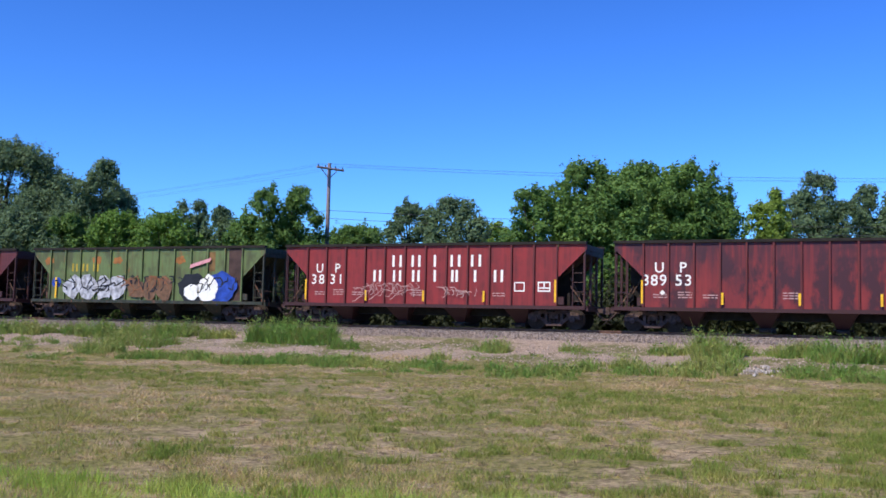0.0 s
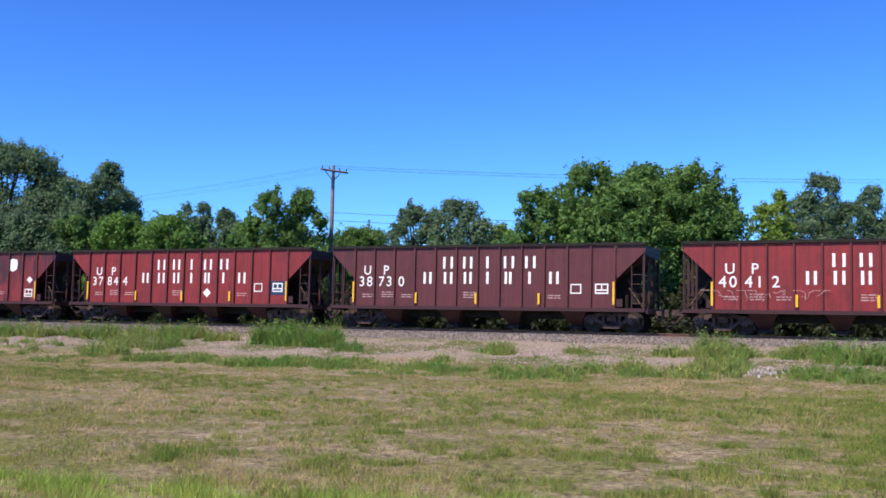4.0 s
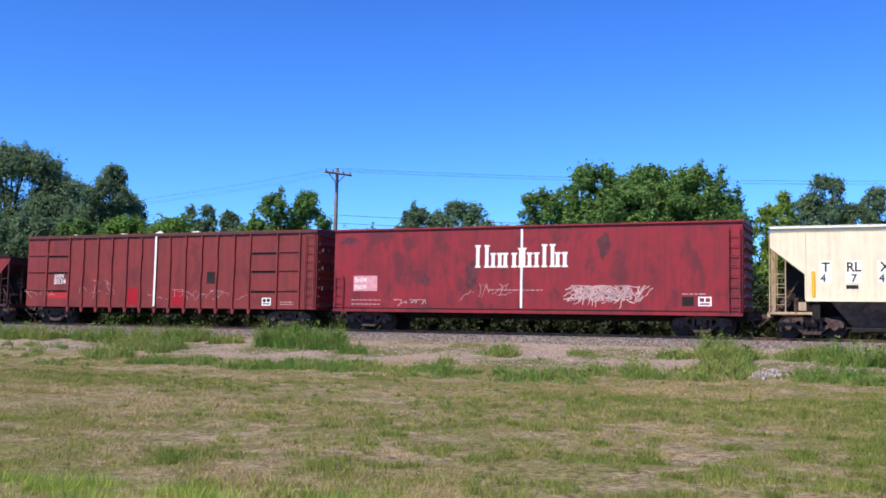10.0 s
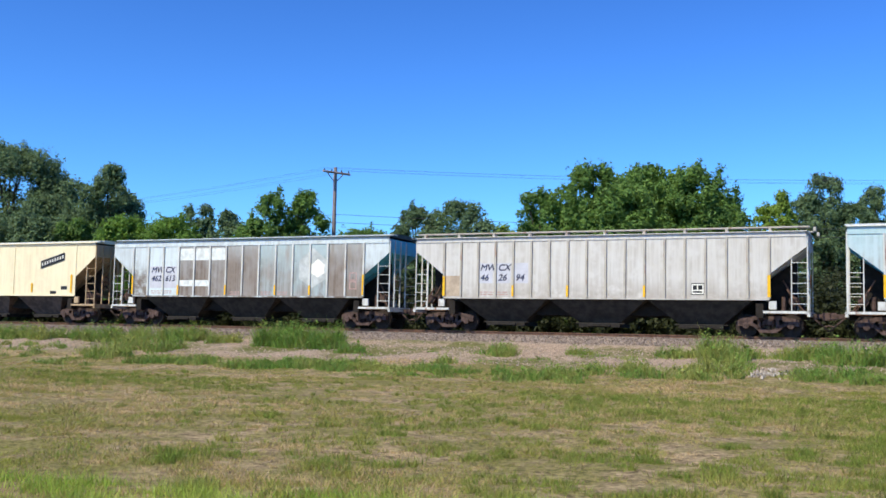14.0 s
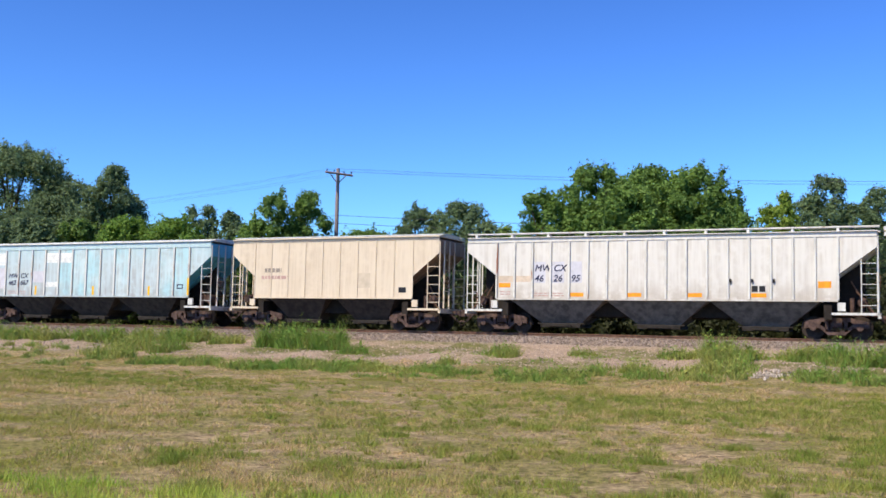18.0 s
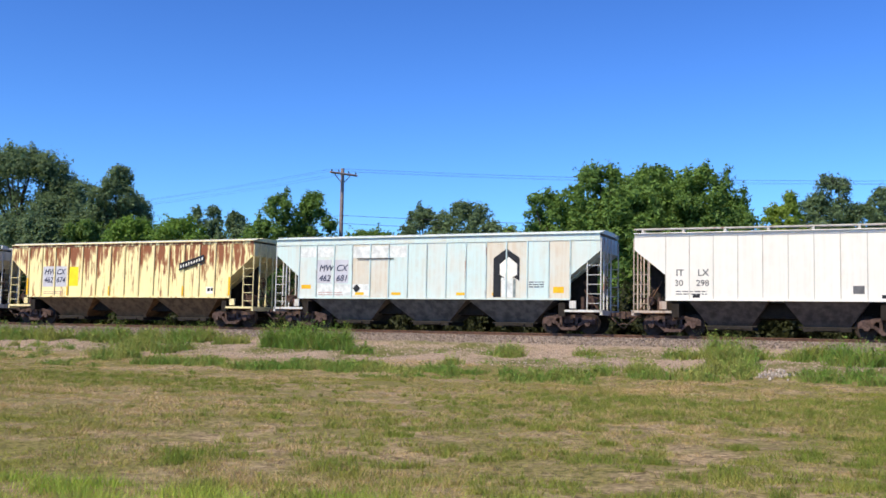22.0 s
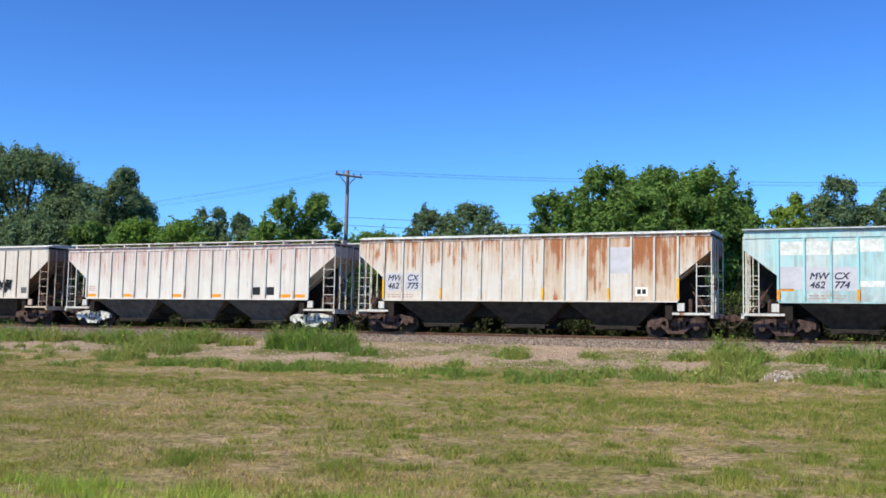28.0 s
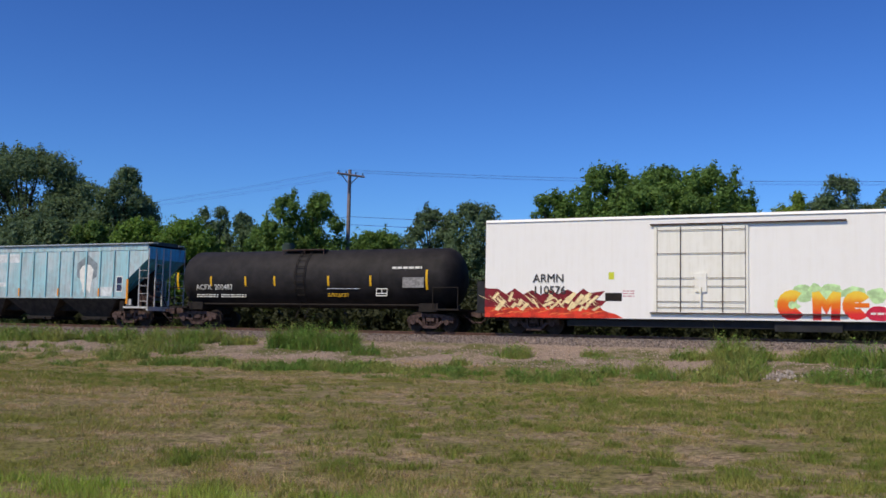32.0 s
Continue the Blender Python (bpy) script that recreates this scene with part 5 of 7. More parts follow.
def boxcars():
    red = paint("boxcar_red_paint", (0.225, 0.032, 0.026), (0.155, 0.025, 0.024), dirt=(0.075, 0.024, 0.022), dirt_amount=0.55, rust=(0.08, 0.022, 0.015), rust_edge=0.93, top=4.9, blotch=(0.13, 0.022, 0.020), blotch_edge=0.58)
    L, top, floor = 19.3, 4.86, 0.93
    car = boxcar_base("red ribbed boxcar with a white stripe and two red squares", -62.61, L, red, top, floor, 1.85)
    # plain outer sections with level bars, ribbed middle
    xs = [0.0, 1.5, 3.16, 4.16, 5.2, 6.22, 7.24, 8.25, 9.24, 10.19, 11.22, 12.26, 13.27, 14.32, 15.32, 16.97, 18.3, 19.3]
    for a, b in zip(xs, xs[1:]):
        bm = bmesh.new()
        box(bm, a - L / 2, b - L / 2, FACE, FACE + 0.03, floor, top)
        part("side_panel", bm, red, car)
    rnd = random.Random(3)
    for x in xs[1:-1]:
        bm = bmesh.new()
        bent = 2 < x < 15.6
        zs = np.linspace(floor - 0.02, top, 9)
        off = [rnd.uniform(-0.035, 0.035) if bent and 0 < i < 8 else 0 for i in range(9)]
        o = [(x - L / 2 + 0.045 + off[i], zs[i]) for i in range(9)] + [(x - L / 2 - 0.045 + off[i], zs[i]) for i in range(8, -1, -1)]
        slab(bm, o, FACE - 0.075, FACE - 0.002)
        part("side_post", bm, red, car)
        if bent:
            bm = bmesh.new()
            slab(bm, [(x - L / 2 - 0.12, floor - 0.02), (x - L / 2 - 0.05, floor - 0.28), (x - L / 2 + 0.05, floor - 0.28), (x - L / 2 + 0.12, floor - 0.02)], FACE - 0.05, FACE + 0.05)
            part("sill_bracket", bm, red, car)
    for z in (3.86, 2.92, 1.9):
        for a, b in ((0.04, 1.44), (1.56, 3.1), (15.38, 16.9), (17.03, 18.24)):
            bm = bmesh.new()
            box(bm, a - L / 2, b - L / 2, FACE - 0.06, FACE - 0.002, z - 0.05, z + 0.03)
            part("level_rib", bm, red, car)
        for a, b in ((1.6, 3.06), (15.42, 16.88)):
            # the slots' shade is put in as flat black plates below the ribs
            plate(car, L, a, z - 0.17, b - a, 0.13, M["under"], "step_slot", "flat black strip for the shade in a slot under a rib", y=FACE - 0.003)
    bm = bmesh.new()
    box(bm, -L / 2, L / 2, FACE - 0.09, FACE + 0.05, top - 0.09, top + 0.04)
    part("eave_rail", bm, paint("eave_dark_red", (0.09, 0.028, 0.024), (0.07, 0.02, 0.02)), car)
    bm = bmesh.new()
    box(bm, -L / 2, L / 2, -FACE - 0.03, -FACE, floor, top)
    part("far_side", bm, red, car)
    ladder(car, L / 2 - 0.12, L / 2 - 0.62, FACE - 0.12, 1.0, 4.7, red, 9)
    for z in (2.0, 3.0, 3.9):
        bm = bmesh.new()
        for y in (-1.2, -0.6, 0.2, 1.0):
            box(bm, L / 2, L / 2 + 0.2, y - 0.06, y + 0.06, z - 0.1, z + 0.1)
        part("end_bracket", bm, M["truck_steel"], car)
    plate(car, L, 9.19, 1.0, 0.13, 3.82, M["white"], "white_stripe", "white stripe down a side post", y=FACE - 0.077)
    plate(car, L, 7.4, 1.08, 0.7, 0.9, M["signal_red"], "red_square"), plate(car, L, 10.4, 1.02, 0.72, 0.9, M["signal_red"], "red_square")
    plate(car, L, 12.62, 2.22, 0.52, 0.62, M["under"], "dark_patch")
    plate(car, L, 1.62, 1.4, 1.42, 0.4, plain("red_strip", (0.42, 0.02, 0.03), 0.1), "red_strip")
    write(car, L, "SHIX", 2.06, 2.52, 0.24, M["white"]), write(car, L, "8534", 2.06, 2.2, 0.3, M["white"], name="number")
    hollow(car, L, 16.1, 1.1, 0.55, 0.4, 0.06, M["white"], cross=True)
    plate(car, L, 16.15, 1.15, 0.45, 0.3, M["black"], "dark_panel", y=FACE - 0.0005)
    scrawl(car, L, 4.3, 1.2, 2.4, 1.2, 7, [M["chalk"]], 61, 0.022, FACE - 0.01), scrawl(car, L, 9.5, 1.1, 5.2, 0.8, 14, [M["chalk"]], 62, 0.022, FACE - 0.01)
    scrawl(car, L, 0.3, 1.1, 2.0, 0.7, 7, [M["chalk"]], 63, 0.022, FACE - 0.01)
    small_print(car, L, 17.2, 1.15, 0.8, 2, M["chalk"], 64)
    for i, x in enumerate((8.4, 10.9, 6.0, 2.6)):
        bm = bmesh.new()
        slab(bm, [(x - L / 2, top + 0.08), (x - L / 2 + 0.8, top + 0.12), (x - L / 2 + 0.5, top + 0.28 - i * 0.05), (x - L / 2 + 0.2, top + 0.2)], -0.9, -0.86)
        part("torn_roof_flap", bm, M["white"], car, "torn pale strip on the roof")

    # smooth-sided car
    sheet = paint("wine_red_paint", (0.28, 0.019, 0.026), (0.18, 0.019, 0.024), dirt=(0.10, 0.02, 0.022), dirt_amount=0.5, rust=(0.07, 0.02, 0.02), rust_edge=0.92, top=4.8, fade=0.6, blotch=(0.115, 0.019, 0.023), blotch_edge=0.56)
    L, top, floor = 19.5, 4.80, 1.06
    car = boxcar_base("wine red smooth-sided boxcar with a white stripe", -42.3, L, sheet, top, floor, 1.75)
    for k in range(6):
        bm = bmesh.new()
        a, b = k * L / 6, (k + 1) * L / 6
        box(bm, a - L / 2, b - L / 2, FACE, FACE + 0.03, floor, top)
        part("side_panel", bm, sheet, car)
    bm = bmesh.new()
    box(bm, -L / 2, L / 2, -FACE - 0.03, -FACE, floor, top)
    part("far_side", bm, sheet, car)
    for z0, z1, m, nm in ((0.86, 1.0, sheet, "side_sill"), (1.0, 1.06, M["under"], "sill_gap")):
        bm = bmesh.new()
        box(bm, -L / 2, L / 2, FACE - 0.05 + (0.06 if nm == "sill_gap" else 0), FACE + 0.1, z0, z1 - 0.002)
        part(nm, bm, m, car)
    ladder(car, L / 2 - 0.1, L / 2 - 0.55, FACE - 0.1, 1.0, 4.6, sheet, 8)
    ladder(car, -L / 2 + 0.1, -L / 2 + 0.55, FACE - 0.1, 1.0, 2.6, sheet, 4)
    plate(car, L, 9.72, 1.1, 0.11, 3.62, M["white"], "white_stripe", "white stripe down the side", lift=0.01)
    # the large serif name, as plain bars of its strokes
    for x, w, h in ((7.85, 0.62, 1.05), (8.55, 0.5, 0.68), (9.2, 0.6, 0.68), (9.8, 0.3, 0.9), (10.32, 0.5, 0.68), (11.05, 0.55, 1.05), (11.65, 0.5, 0.68)):
        bars(car, L, [(x, w)], 2.95, h, 0.17, M["white"], "mark")
        for fx in (x - w / 2 + 0.085, x + w / 2 - 0.085):
            plate(car, L, fx - 0.14, 2.95, 0.28, 0.09, M["white"], "mark", lift=0.007), plate(car, L, fx - 0.14, 2.86 + h, 0.28, 0.09, M["white"], "mark", lift=0.007)
    plate(car, L, 1.1, 1.86, 1.3, 0.74, M["pink"], "pink_patch")
    write(car, L, "SHIX", 1.16, 2.28, 0.22, M["white"]), write(car, L, "9509", 1.16, 1.94, 0.22, M["white"], name="number")
    scrawl(car, L, 12.25, 1.12, 2.85, 1.0, 46, [M["chalk"], plain("pale_spray", (0.55, 0.36, 0.34), 0.2)], 71, 0.05), scrawl(car, L, 7.4, 1.3, 1.6, 0.9, 9, [M["chalk"]], 72, 0.025)
    scrawl(car, L, 3.6, 1.15, 1.6, 0.3, 6, [M["chalk"]], 73, 0.05)
    hollow(car, L, 17.68, 1.26, 0.55, 0.4, 0.06, M["white"], cross=True), plate(car, L, 17.0, 1.26, 0.5, 0.4, M["under"], "dark_panel")
    small_print(car, L, 8.2, 1.9, 2.6, 1, M["chalk"], 74), small_print(car, L, 1.0, 1.4, 1.6, 1, M["chalk"], 75), small_print(car, L, 1.0, 1.2, 1.6, 1, M["chalk"], 76), small_print(car, L, 17.0, 1.75, 1.0, 1, M["chalk"], 77)
    for x, z, rx, rz in ((0.8, 4.3, 0.55, 0.2), (5.0, 2.4, 0.25, 0.3), (13.6, 3.9, 0.3, 0.5), (7.3, 2.6, 0.3, 0.7)):
        shape(car, L, blob_outline(x, z, rx, rz, int(x * 9), 14, 0.35), plain("scuff", (0.10, 0.025, 0.03), 0.3), "scuff_patch", lift=0.003)


boxcars()


def tank_car():
    L, r, zc = 16.4, 1.5, 2.60
    black = plain("tank_black_paint", (0.016, 0.0135, 0.0135), 0.45, 1.6, 0.72, bump=0.05)
    car = start_car("tank_car", "black tank car with yellow reflectors and white lettering", "freight car", 212.1, L)
    bm = bmesh.new()
    prof = [(-L / 2, 0.0), (-L / 2 + 0.06, 0.5), (-L / 2 + 0.2, 0.95), (-L / 2 + 0.42, 1.3), (-L / 2 + 0.75, r), (-0.3, r + 0.0), (0.3, r + 0.0),
            (L / 2 - 0.75, r), (L / 2 - 0.42, 1.3), (L / 2 - 0.2, 0.95), (L / 2 - 0.06, 0.5), (L / 2, 0.0)]
    rings = []
    n = 48
    for x, rad in prof:
        rings.append([bm.verts.new((x, max(rad, 0.01) * math.sin(6.2832 * i / n), zc + max(rad, 0.01) * math.cos(6.2832 * i / n))) for i in range(n)])
    for a, b in zip(rings, rings[1:]):
        for i in range(n):
            f = bm.faces.new((a[i], b[i], b[(i + 1) % n], a[(i + 1) % n]))
            f.smooth = True
    part("tank_shell", bm, black, car)
    for x in (-4.6, 4.3):
        bm = bmesh.new()
        rod(bm, (x - 0.03, 0, zc), (x + 0.03, 0, zc), r + 0.006, 48)
        part("weld_band", bm, black, car)
    for s in (-1, 1):
        bm = bmesh.new()
        x = s * (L / 2 - 1.3)
        box(bm, x - 0.5, x + 0.5, -1.35, 1.35, 0.95, 1.35)
        box(bm, min(s * (L / 2 - 2.4), s * (L / 2 + 0.35)), max(s * (L / 2 - 2.4), s * (L / 2 + 0.35)), -0.3, 0.3, 0.72, 1.1)
        box(bm, min(s * (L / 2 - 0.9), s * (L / 2 + 0.35)), max(s * (L / 2 - 0.9), s * (L / 2 + 0.35)), -1.5, 1.5, 1.02, 1.1)
        part("tank_saddle", bm, M["under"], car)
        bm = bmesh.new()
        for y in (-1.5, 1.5):
            rod(bm, (s * (L / 2 - 1.0), y, 1.1), (s * (L / 2 - 1.0), y, 2.1), 0.025, 5)
            rod(bm, (s * (L / 2 + 0.3), y, 1.1), (s * (L / 2 + 0.3), y, 2.1), 0.025, 5)
            rod(bm, (s * (L / 2 - 1.0), y, 2.1), (s * (L / 2 + 0.3), y, 2.1), 0.025, 5)
        part("handrail", bm, M["under"], car)
    bm = bmesh.new()
    rod(bm, (-2.0, 0, zc + r - 0.1), (-2.0, 0, zc + r + 0.32), 0.33, 20)
    box(bm, -2.15, -1.8, -0.2, 0.2, zc + r + 0.3, zc + r + 0.42)
    part("dome", bm, plain("dome_green", (0.03, 0.05, 0.04), 0.2), car)
    bm = bmesh.new()
    box(bm, -1.75, 0.78, -0.95, -0.45, zc + r - 0.06, zc + r - 0.01)
    for x in (-1.7, -0.4, 0.73):
        rod(bm, (x, -0.9, zc + r - 0.4), (x, -0.9, zc + r - 0.06), 0.025, 5)
    part("top_platform", bm, M["truck_steel"], car)
    for x in (-0.53, 0.02):
        bm = bmesh.new()
        pts = [(x, -math.sin(math.pi * (0.14 + k * 0.068)) * (r + 0.1), zc + math.cos(math.pi * (0.14 + k * 0.068)) * (r + 0.1)) for k in range(11)]
        tube(bm, pts + [(x, -1.4, 0.55)], 0.025, 5)
        part("ladder_rail", bm, M["under"], car)
    for k in range(9):
        a = math.pi * (0.16 + k * 0.075)
        bm = bmesh.new()
        rod(bm, (-0.53, -math.sin(a) * (r + 0.1), zc + math.cos(a) * (r + 0.1)), (0.02, -math.sin(a) * (r + 0.1), zc + math.cos(a) * (r + 0.1)), 0.02, 5)
        part("ladder_rung", bm, M["under"], car)
    bm = bmesh.new()
    rod(bm, (-L / 2 + 1.5, -1.2, 1.25), (L / 2 - 1.5, -1.2, 1.25), 0.05, 6)
    part("side_pipe", bm, M["under"], car)

    def on_shell(x, z):
        return -math.sqrt(max(r * r - (z - zc) ** 2, 0.01)) - 0.012

    for x, z0, h in ((0.2, 2.0, 0.9), (2.4, 2.18, 0.5), (4.6, 2.18, 0.5), (6.4, 2.18, 0.5), (9.6, 2.18, 0.5), (12.0, 2.18, 0.5), (15.05, 2.0, 0.95)):
        bm = bmesh.new()
        k = 4
        for i in range(k):
            a, b = z0 + h * i / k, z0 + h * (i + 1) / k
            bm.faces.new([bm.verts.new(p) for p in ((x - 0.055 - L / 2, on_shell(0, a), a), (x + 0.055 - L / 2, on_shell(0, a), a), (x + 0.055 - L / 2, on_shell(0, b), b), (x - 0.055 - L / 2, on_shell(0, b), b))])
        part("reflector", bm, M["yellow"], car, "yellow reflector strip")
    tilt = lambda z: math.degrees(math.asin((z - zc) / r))
    for txt, x, z, h, m in (("ACFX", 1.4, 2.0, 0.27, M["white"]), ("200487", 2.6, 2.0, 0.27, M["white"]), ("TYPE PLASTICIZER", 12.9, 2.95, 0.2, M["white"])):
        if txt.startswith("TYPE"):
            small_print(car, L, x + 0.3, z + 0.05, 1.6, 1, m, 5, y=on_shell(0, z) - 0.01, pitch=0.26)
        else:
            ob = write(car, L, txt, x, z, h, m, 0, on_shell(0, z + 0.1) - 0.03)
            ob.matrix_basis = pose(x - L / 2, on_shell(0, z) - 0.012, z, 90 - tilt(z + h / 2), 0, 0)
    for x, z, w, rows in ((1.4, 1.6, 1.4, 2), (3.0, 1.6, 1.6, 2), (9.55, 1.66, 1.2, 2)):
        small_print(car, L, x, z, w, rows, M["yellow"] if x > 8 else M["white"], int(x * 10), y=on_shell(0, z + 0.3) - 0.01, pitch=0.1)
    plate(car, L, 9.5, 2.03, 1.9, 0.03, M["galv"], "stencil", y=on_shell(0, 2.06) - 0.01)
    hollow(car, L, 12.3, 1.68, 0.62, 0.38, 0.04, M["white"], y=on_shell(0, 2.06) - 0.01, cross=True)
    plate(car, L, 13.78, 2.09, 1.14, 0.5, plain("faded_grey_panel", (0.25, 0.24, 0.23), 0.35, 8), "data_panel", y=on_shell(0, 2.4) - 0.02)
    add_trucks(car, L, 1.3)
    add_couplers(car, L, 0.95, M["truck_steel"])


tank_car()


def reefer_car():
    L, top, floor = 21.6, 5.1, 0.74
    white = paint("clean_reefer_white", (0.92, 0.895, 0.84), (0.90, 0.87, 0.80), dirt=(0.66, 0.6, 0.48), dirt_amount=0.12, rust_edge=1.1, top=5)
    yellowed = paint("yellowed_door_white", (0.90, 0.875, 0.78), (0.88, 0.85, 0.72), dirt=(0.5, 0.45, 0.3), dirt_amount=0.2, rust_edge=1.1, top=5)
    dark = plain("reefer_black_steel_and_shade", (0.02, 0.02, 0.022), 0.3)
    car = start_car("refrigerator_car", "tall white refrigerator car with bright graffiti", "freight car", 230.2, L)
    for k in range(4):
        a, b = k * L / 4, (k + 1) * L / 4
        bm = bmesh.new()
        box(bm, a - L / 2, b - L / 2, FACE, FACE + 0.04, floor, top)
        part("side_panel", bm, white, car)
    bm = bmesh.new()
    box(bm, -L / 2, L / 2, -FACE - 0.04, -FACE, floor, top)
    part("far_side", bm, white, car)
    bm = bmesh.new()
    prism(bm, [(-1.6, top), (1.6, top), (1.5, top + 0.12), (0.8, top + 0.2), (-0.8, top + 0.2), (-1.5, top + 0.12)], -L / 2, L / 2)
    part("roof", bm, white, car)
    for s in (-1, 1):
        bm = bmesh.new()
        e = s * L / 2
        # end walls coloured black to hold the shadow on the car's end
        box(bm, min(e, e - s * 0.05), max(e, e - s * 0.05), -1.5, 1.5, floor, top)
        part("end_wall", bm, dark, car)
        bm = bmesh.new()
        box(bm, min(e, e + s * 0.5), max(e, e + s * 0.5), -1.3, 1.3, 1.0, 2.4)
        box(bm, min(e, e + s * 0.5), max(e, e + s * 0.5), -1.5, 1.5, 0.92, 1.0)
        part("end_equipment_box", bm, dark, car)
    bm = bmesh.new()
    box(bm, -L / 2, L / 2, -0.3, 0.3, 0.6, 0.95)
    box(bm, -L / 2, L / 2, -1.5, 1.5, 0.70, 0.735)
    part("underframe", bm, dark, car)
    bm = bmesh.new()
    box(bm, 2.0, 4.6, -1.4, -1.305, 0.3, 0.69)
    part("equipment_box", bm, dark, car)
    # broad black box added to make the dark band below the floor
    bm = bmesh.new()
    box(bm, -L / 2 + 3.9, L / 2 - 3.9, -1.3, 1.3, 0.4, 0.69)
    part("cross_bearer", bm, dark, car)
    # plug door with its rods
    Y = FACE
    bm = bmesh.new()
    box(bm, 7.85 - L / 2, 11.8 - L / 2, Y - 0.06, Y - 0.001, 0.98, 4.72)
    door = part("plug_door", bm, yellowed, car, "yellowed sliding plug door")
    bm = bmesh.new()
    for x in (9.0, 10.75):
        rod(bm, (x - L / 2, Y - 0.1, 1.05), (x - L / 2, Y - 0.1, 4.7), 0.02, 6)
    for z in (1.25, 1.5, 2.15, 2.5, 3.55, 4.55):
        for a, b in ((8.0, 9.6), (10.12, 11.7)) if 1.6 < z < 2.6 else ((8.0, 11.7),):
            rod(bm, (a - L / 2, Y - 0.1, z), (b - L / 2, Y - 0.1, z), 0.013, 6)
    for x in (8.0, 11.68):
        rod(bm, (x - L / 2, Y - 0.075, 1.0), (x - L / 2, Y - 0.075, 4.7), 0.012, 6)
    part("door_rods", bm, M["truck_steel"], door)
    bm = bmesh.new()
    box(bm, 9.62 - L / 2, 10.1 - L / 2, Y - 0.12, Y - 0.06, 1.9, 2.7)
    rod(bm, (9.86 - L / 2, Y - 0.16, 1.3), (9.86 - L / 2, Y - 0.16, 2.1), 0.04, 6)
    part("door_lock", bm, yellowed, door)
    for z, nm in ((4.78, "door_track"), (0.98, "door_track")):
        bm = bmesh.new()
        box(bm, 7.7 - L / 2, 15.6 - L / 2, Y - 0.12, Y - 0.001, z, z + (0.06 if z > 2 else 0.05))
        part(nm, bm, M["truck_steel"], car)
    m = plain("dark_lettering", (0.05, 0.05, 0.05), 0.2)
    write(car, L, "ARMN", 2.34, 2.34, 0.36, m, y=FACE - 0.034), write(car, L, "110576", 2.34, 1.8, 0.36, m, y=FACE - 0.034, name="number")
    plate(car, L, 5.85, 2.45, 0.25, 0.32, plain("lime_patch", (0.6, 0.62, 0.05), 0.1), "lime_patch")
    plate(car, L, 5.7, 1.5, 0.75, 0.36, M["under"], "dark_panel"), small_print(car, L, 6.5, 1.7, 0.5, 3, M["pink"], 3)
    # jagged letters along the lower side
    flame = plain("spray_flame_red", (0.66, 0.045, 0.02), 0.35, 2.5, 0.5)
    deep = plain("spray_wine", (0.20, 0.012, 0.018), 0.3, 3, 0.5)
    sand = plain("spray_sand", (0.90, 0.68, 0.36), 0.2, 3, 0.5)
    rnd = random.Random(9)
    shape(car, L, [(0, floor), (5.4, floor), (6.5, 0.76), (6.2, 0.92), (5.9, 1.0), (5.6, 1.1)] + [(5.4 - i * 0.45, 1.3 + rnd.uniform(-0.08, 0.14)) for i in range(12)] + [(0, 1.3)], flame, "graffiti", "red sprayed ground of the piece", Y)
    spikes = [(5.55, 1.3), (5.75, 1.5), (5.3, 1.55), (5.7, 1.95), (5.0, 1.85), (4.7, 2.05)]
    shape(car, L, [(0, 1.2), (5.3, 1.2)] + spikes + [(4.4 - i * 0.42, 1.82 + (0.2 if i % 2 else -0.04) + rnd.uniform(-0.05, 0.05)) for i in range(10)] + [(0.15, 2.05), (0, 2.1)], deep, "graffiti", "dark wine outline of the piece", Y, 0.007)
    for i in range(56):
        x = 0.2 + i * 0.092 + rnd.uniform(-0.06, 0.06)
        z = rnd.uniform(1.08, 1.66)
        dx, dz = rnd.choice((-0.5, -0.3, 0.35, 0.55)) * rnd.uniform(0.6, 1), rnd.uniform(0.12, 0.42)
        t = rnd.uniform(0.1, 0.2)
        o = [(x, z), (x + t, z - t * 0.4), (x + dx + t * 0.5, z + dz), (x + dx - t * 0.3, z + dz + t * 0.5)]
        if dx < 0:
            o = o[::-1]
        shape(car, L, o, sand, "graffiti", "sand-coloured jagged stroke", Y, 0.009 + i * 0.0003)
    streak = plain("spray_orange_red", (0.85, 0.18, 0.06), 0.3)
    for i in range(18):
        x = 0.2 + i * 0.29
        z = rnd.uniform(0.8, 1.1)
        shape(car, L, [(x, z), (x + 0.55, z + 0.12), (x + 0.2, z + 0.11)], streak, "graffiti", "orange streak", Y, 0.0065)
    # round letters further along: gold above, red below, in a pale green glow
    n = Nodes("spray_gold_to_red")
    zc = n.add("ShaderNodeSeparateXYZ")
    n.put(zc.inputs[0], n.add("ShaderNodeTexCoord").outputs["Object"])
    wob = n.math("ADD", zc.outputs[2], n.math("MULTIPLY", n.noise(n.coords((1, 1, 1)), 3, 3), 0.3))
    ramp_mat = n.finish(n.mix(n.step(wob, 1.15, 1.5), (0.78, 0.03, 0.03), n.mix(n.step(wob, 1.5, 2.0), (0.86, 0.17, 0.01), (0.95, 0.62, 0.06))), 0.5)
    green = plain("spray_pale_green", (0.52, 0.74, 0.36), 0.25)
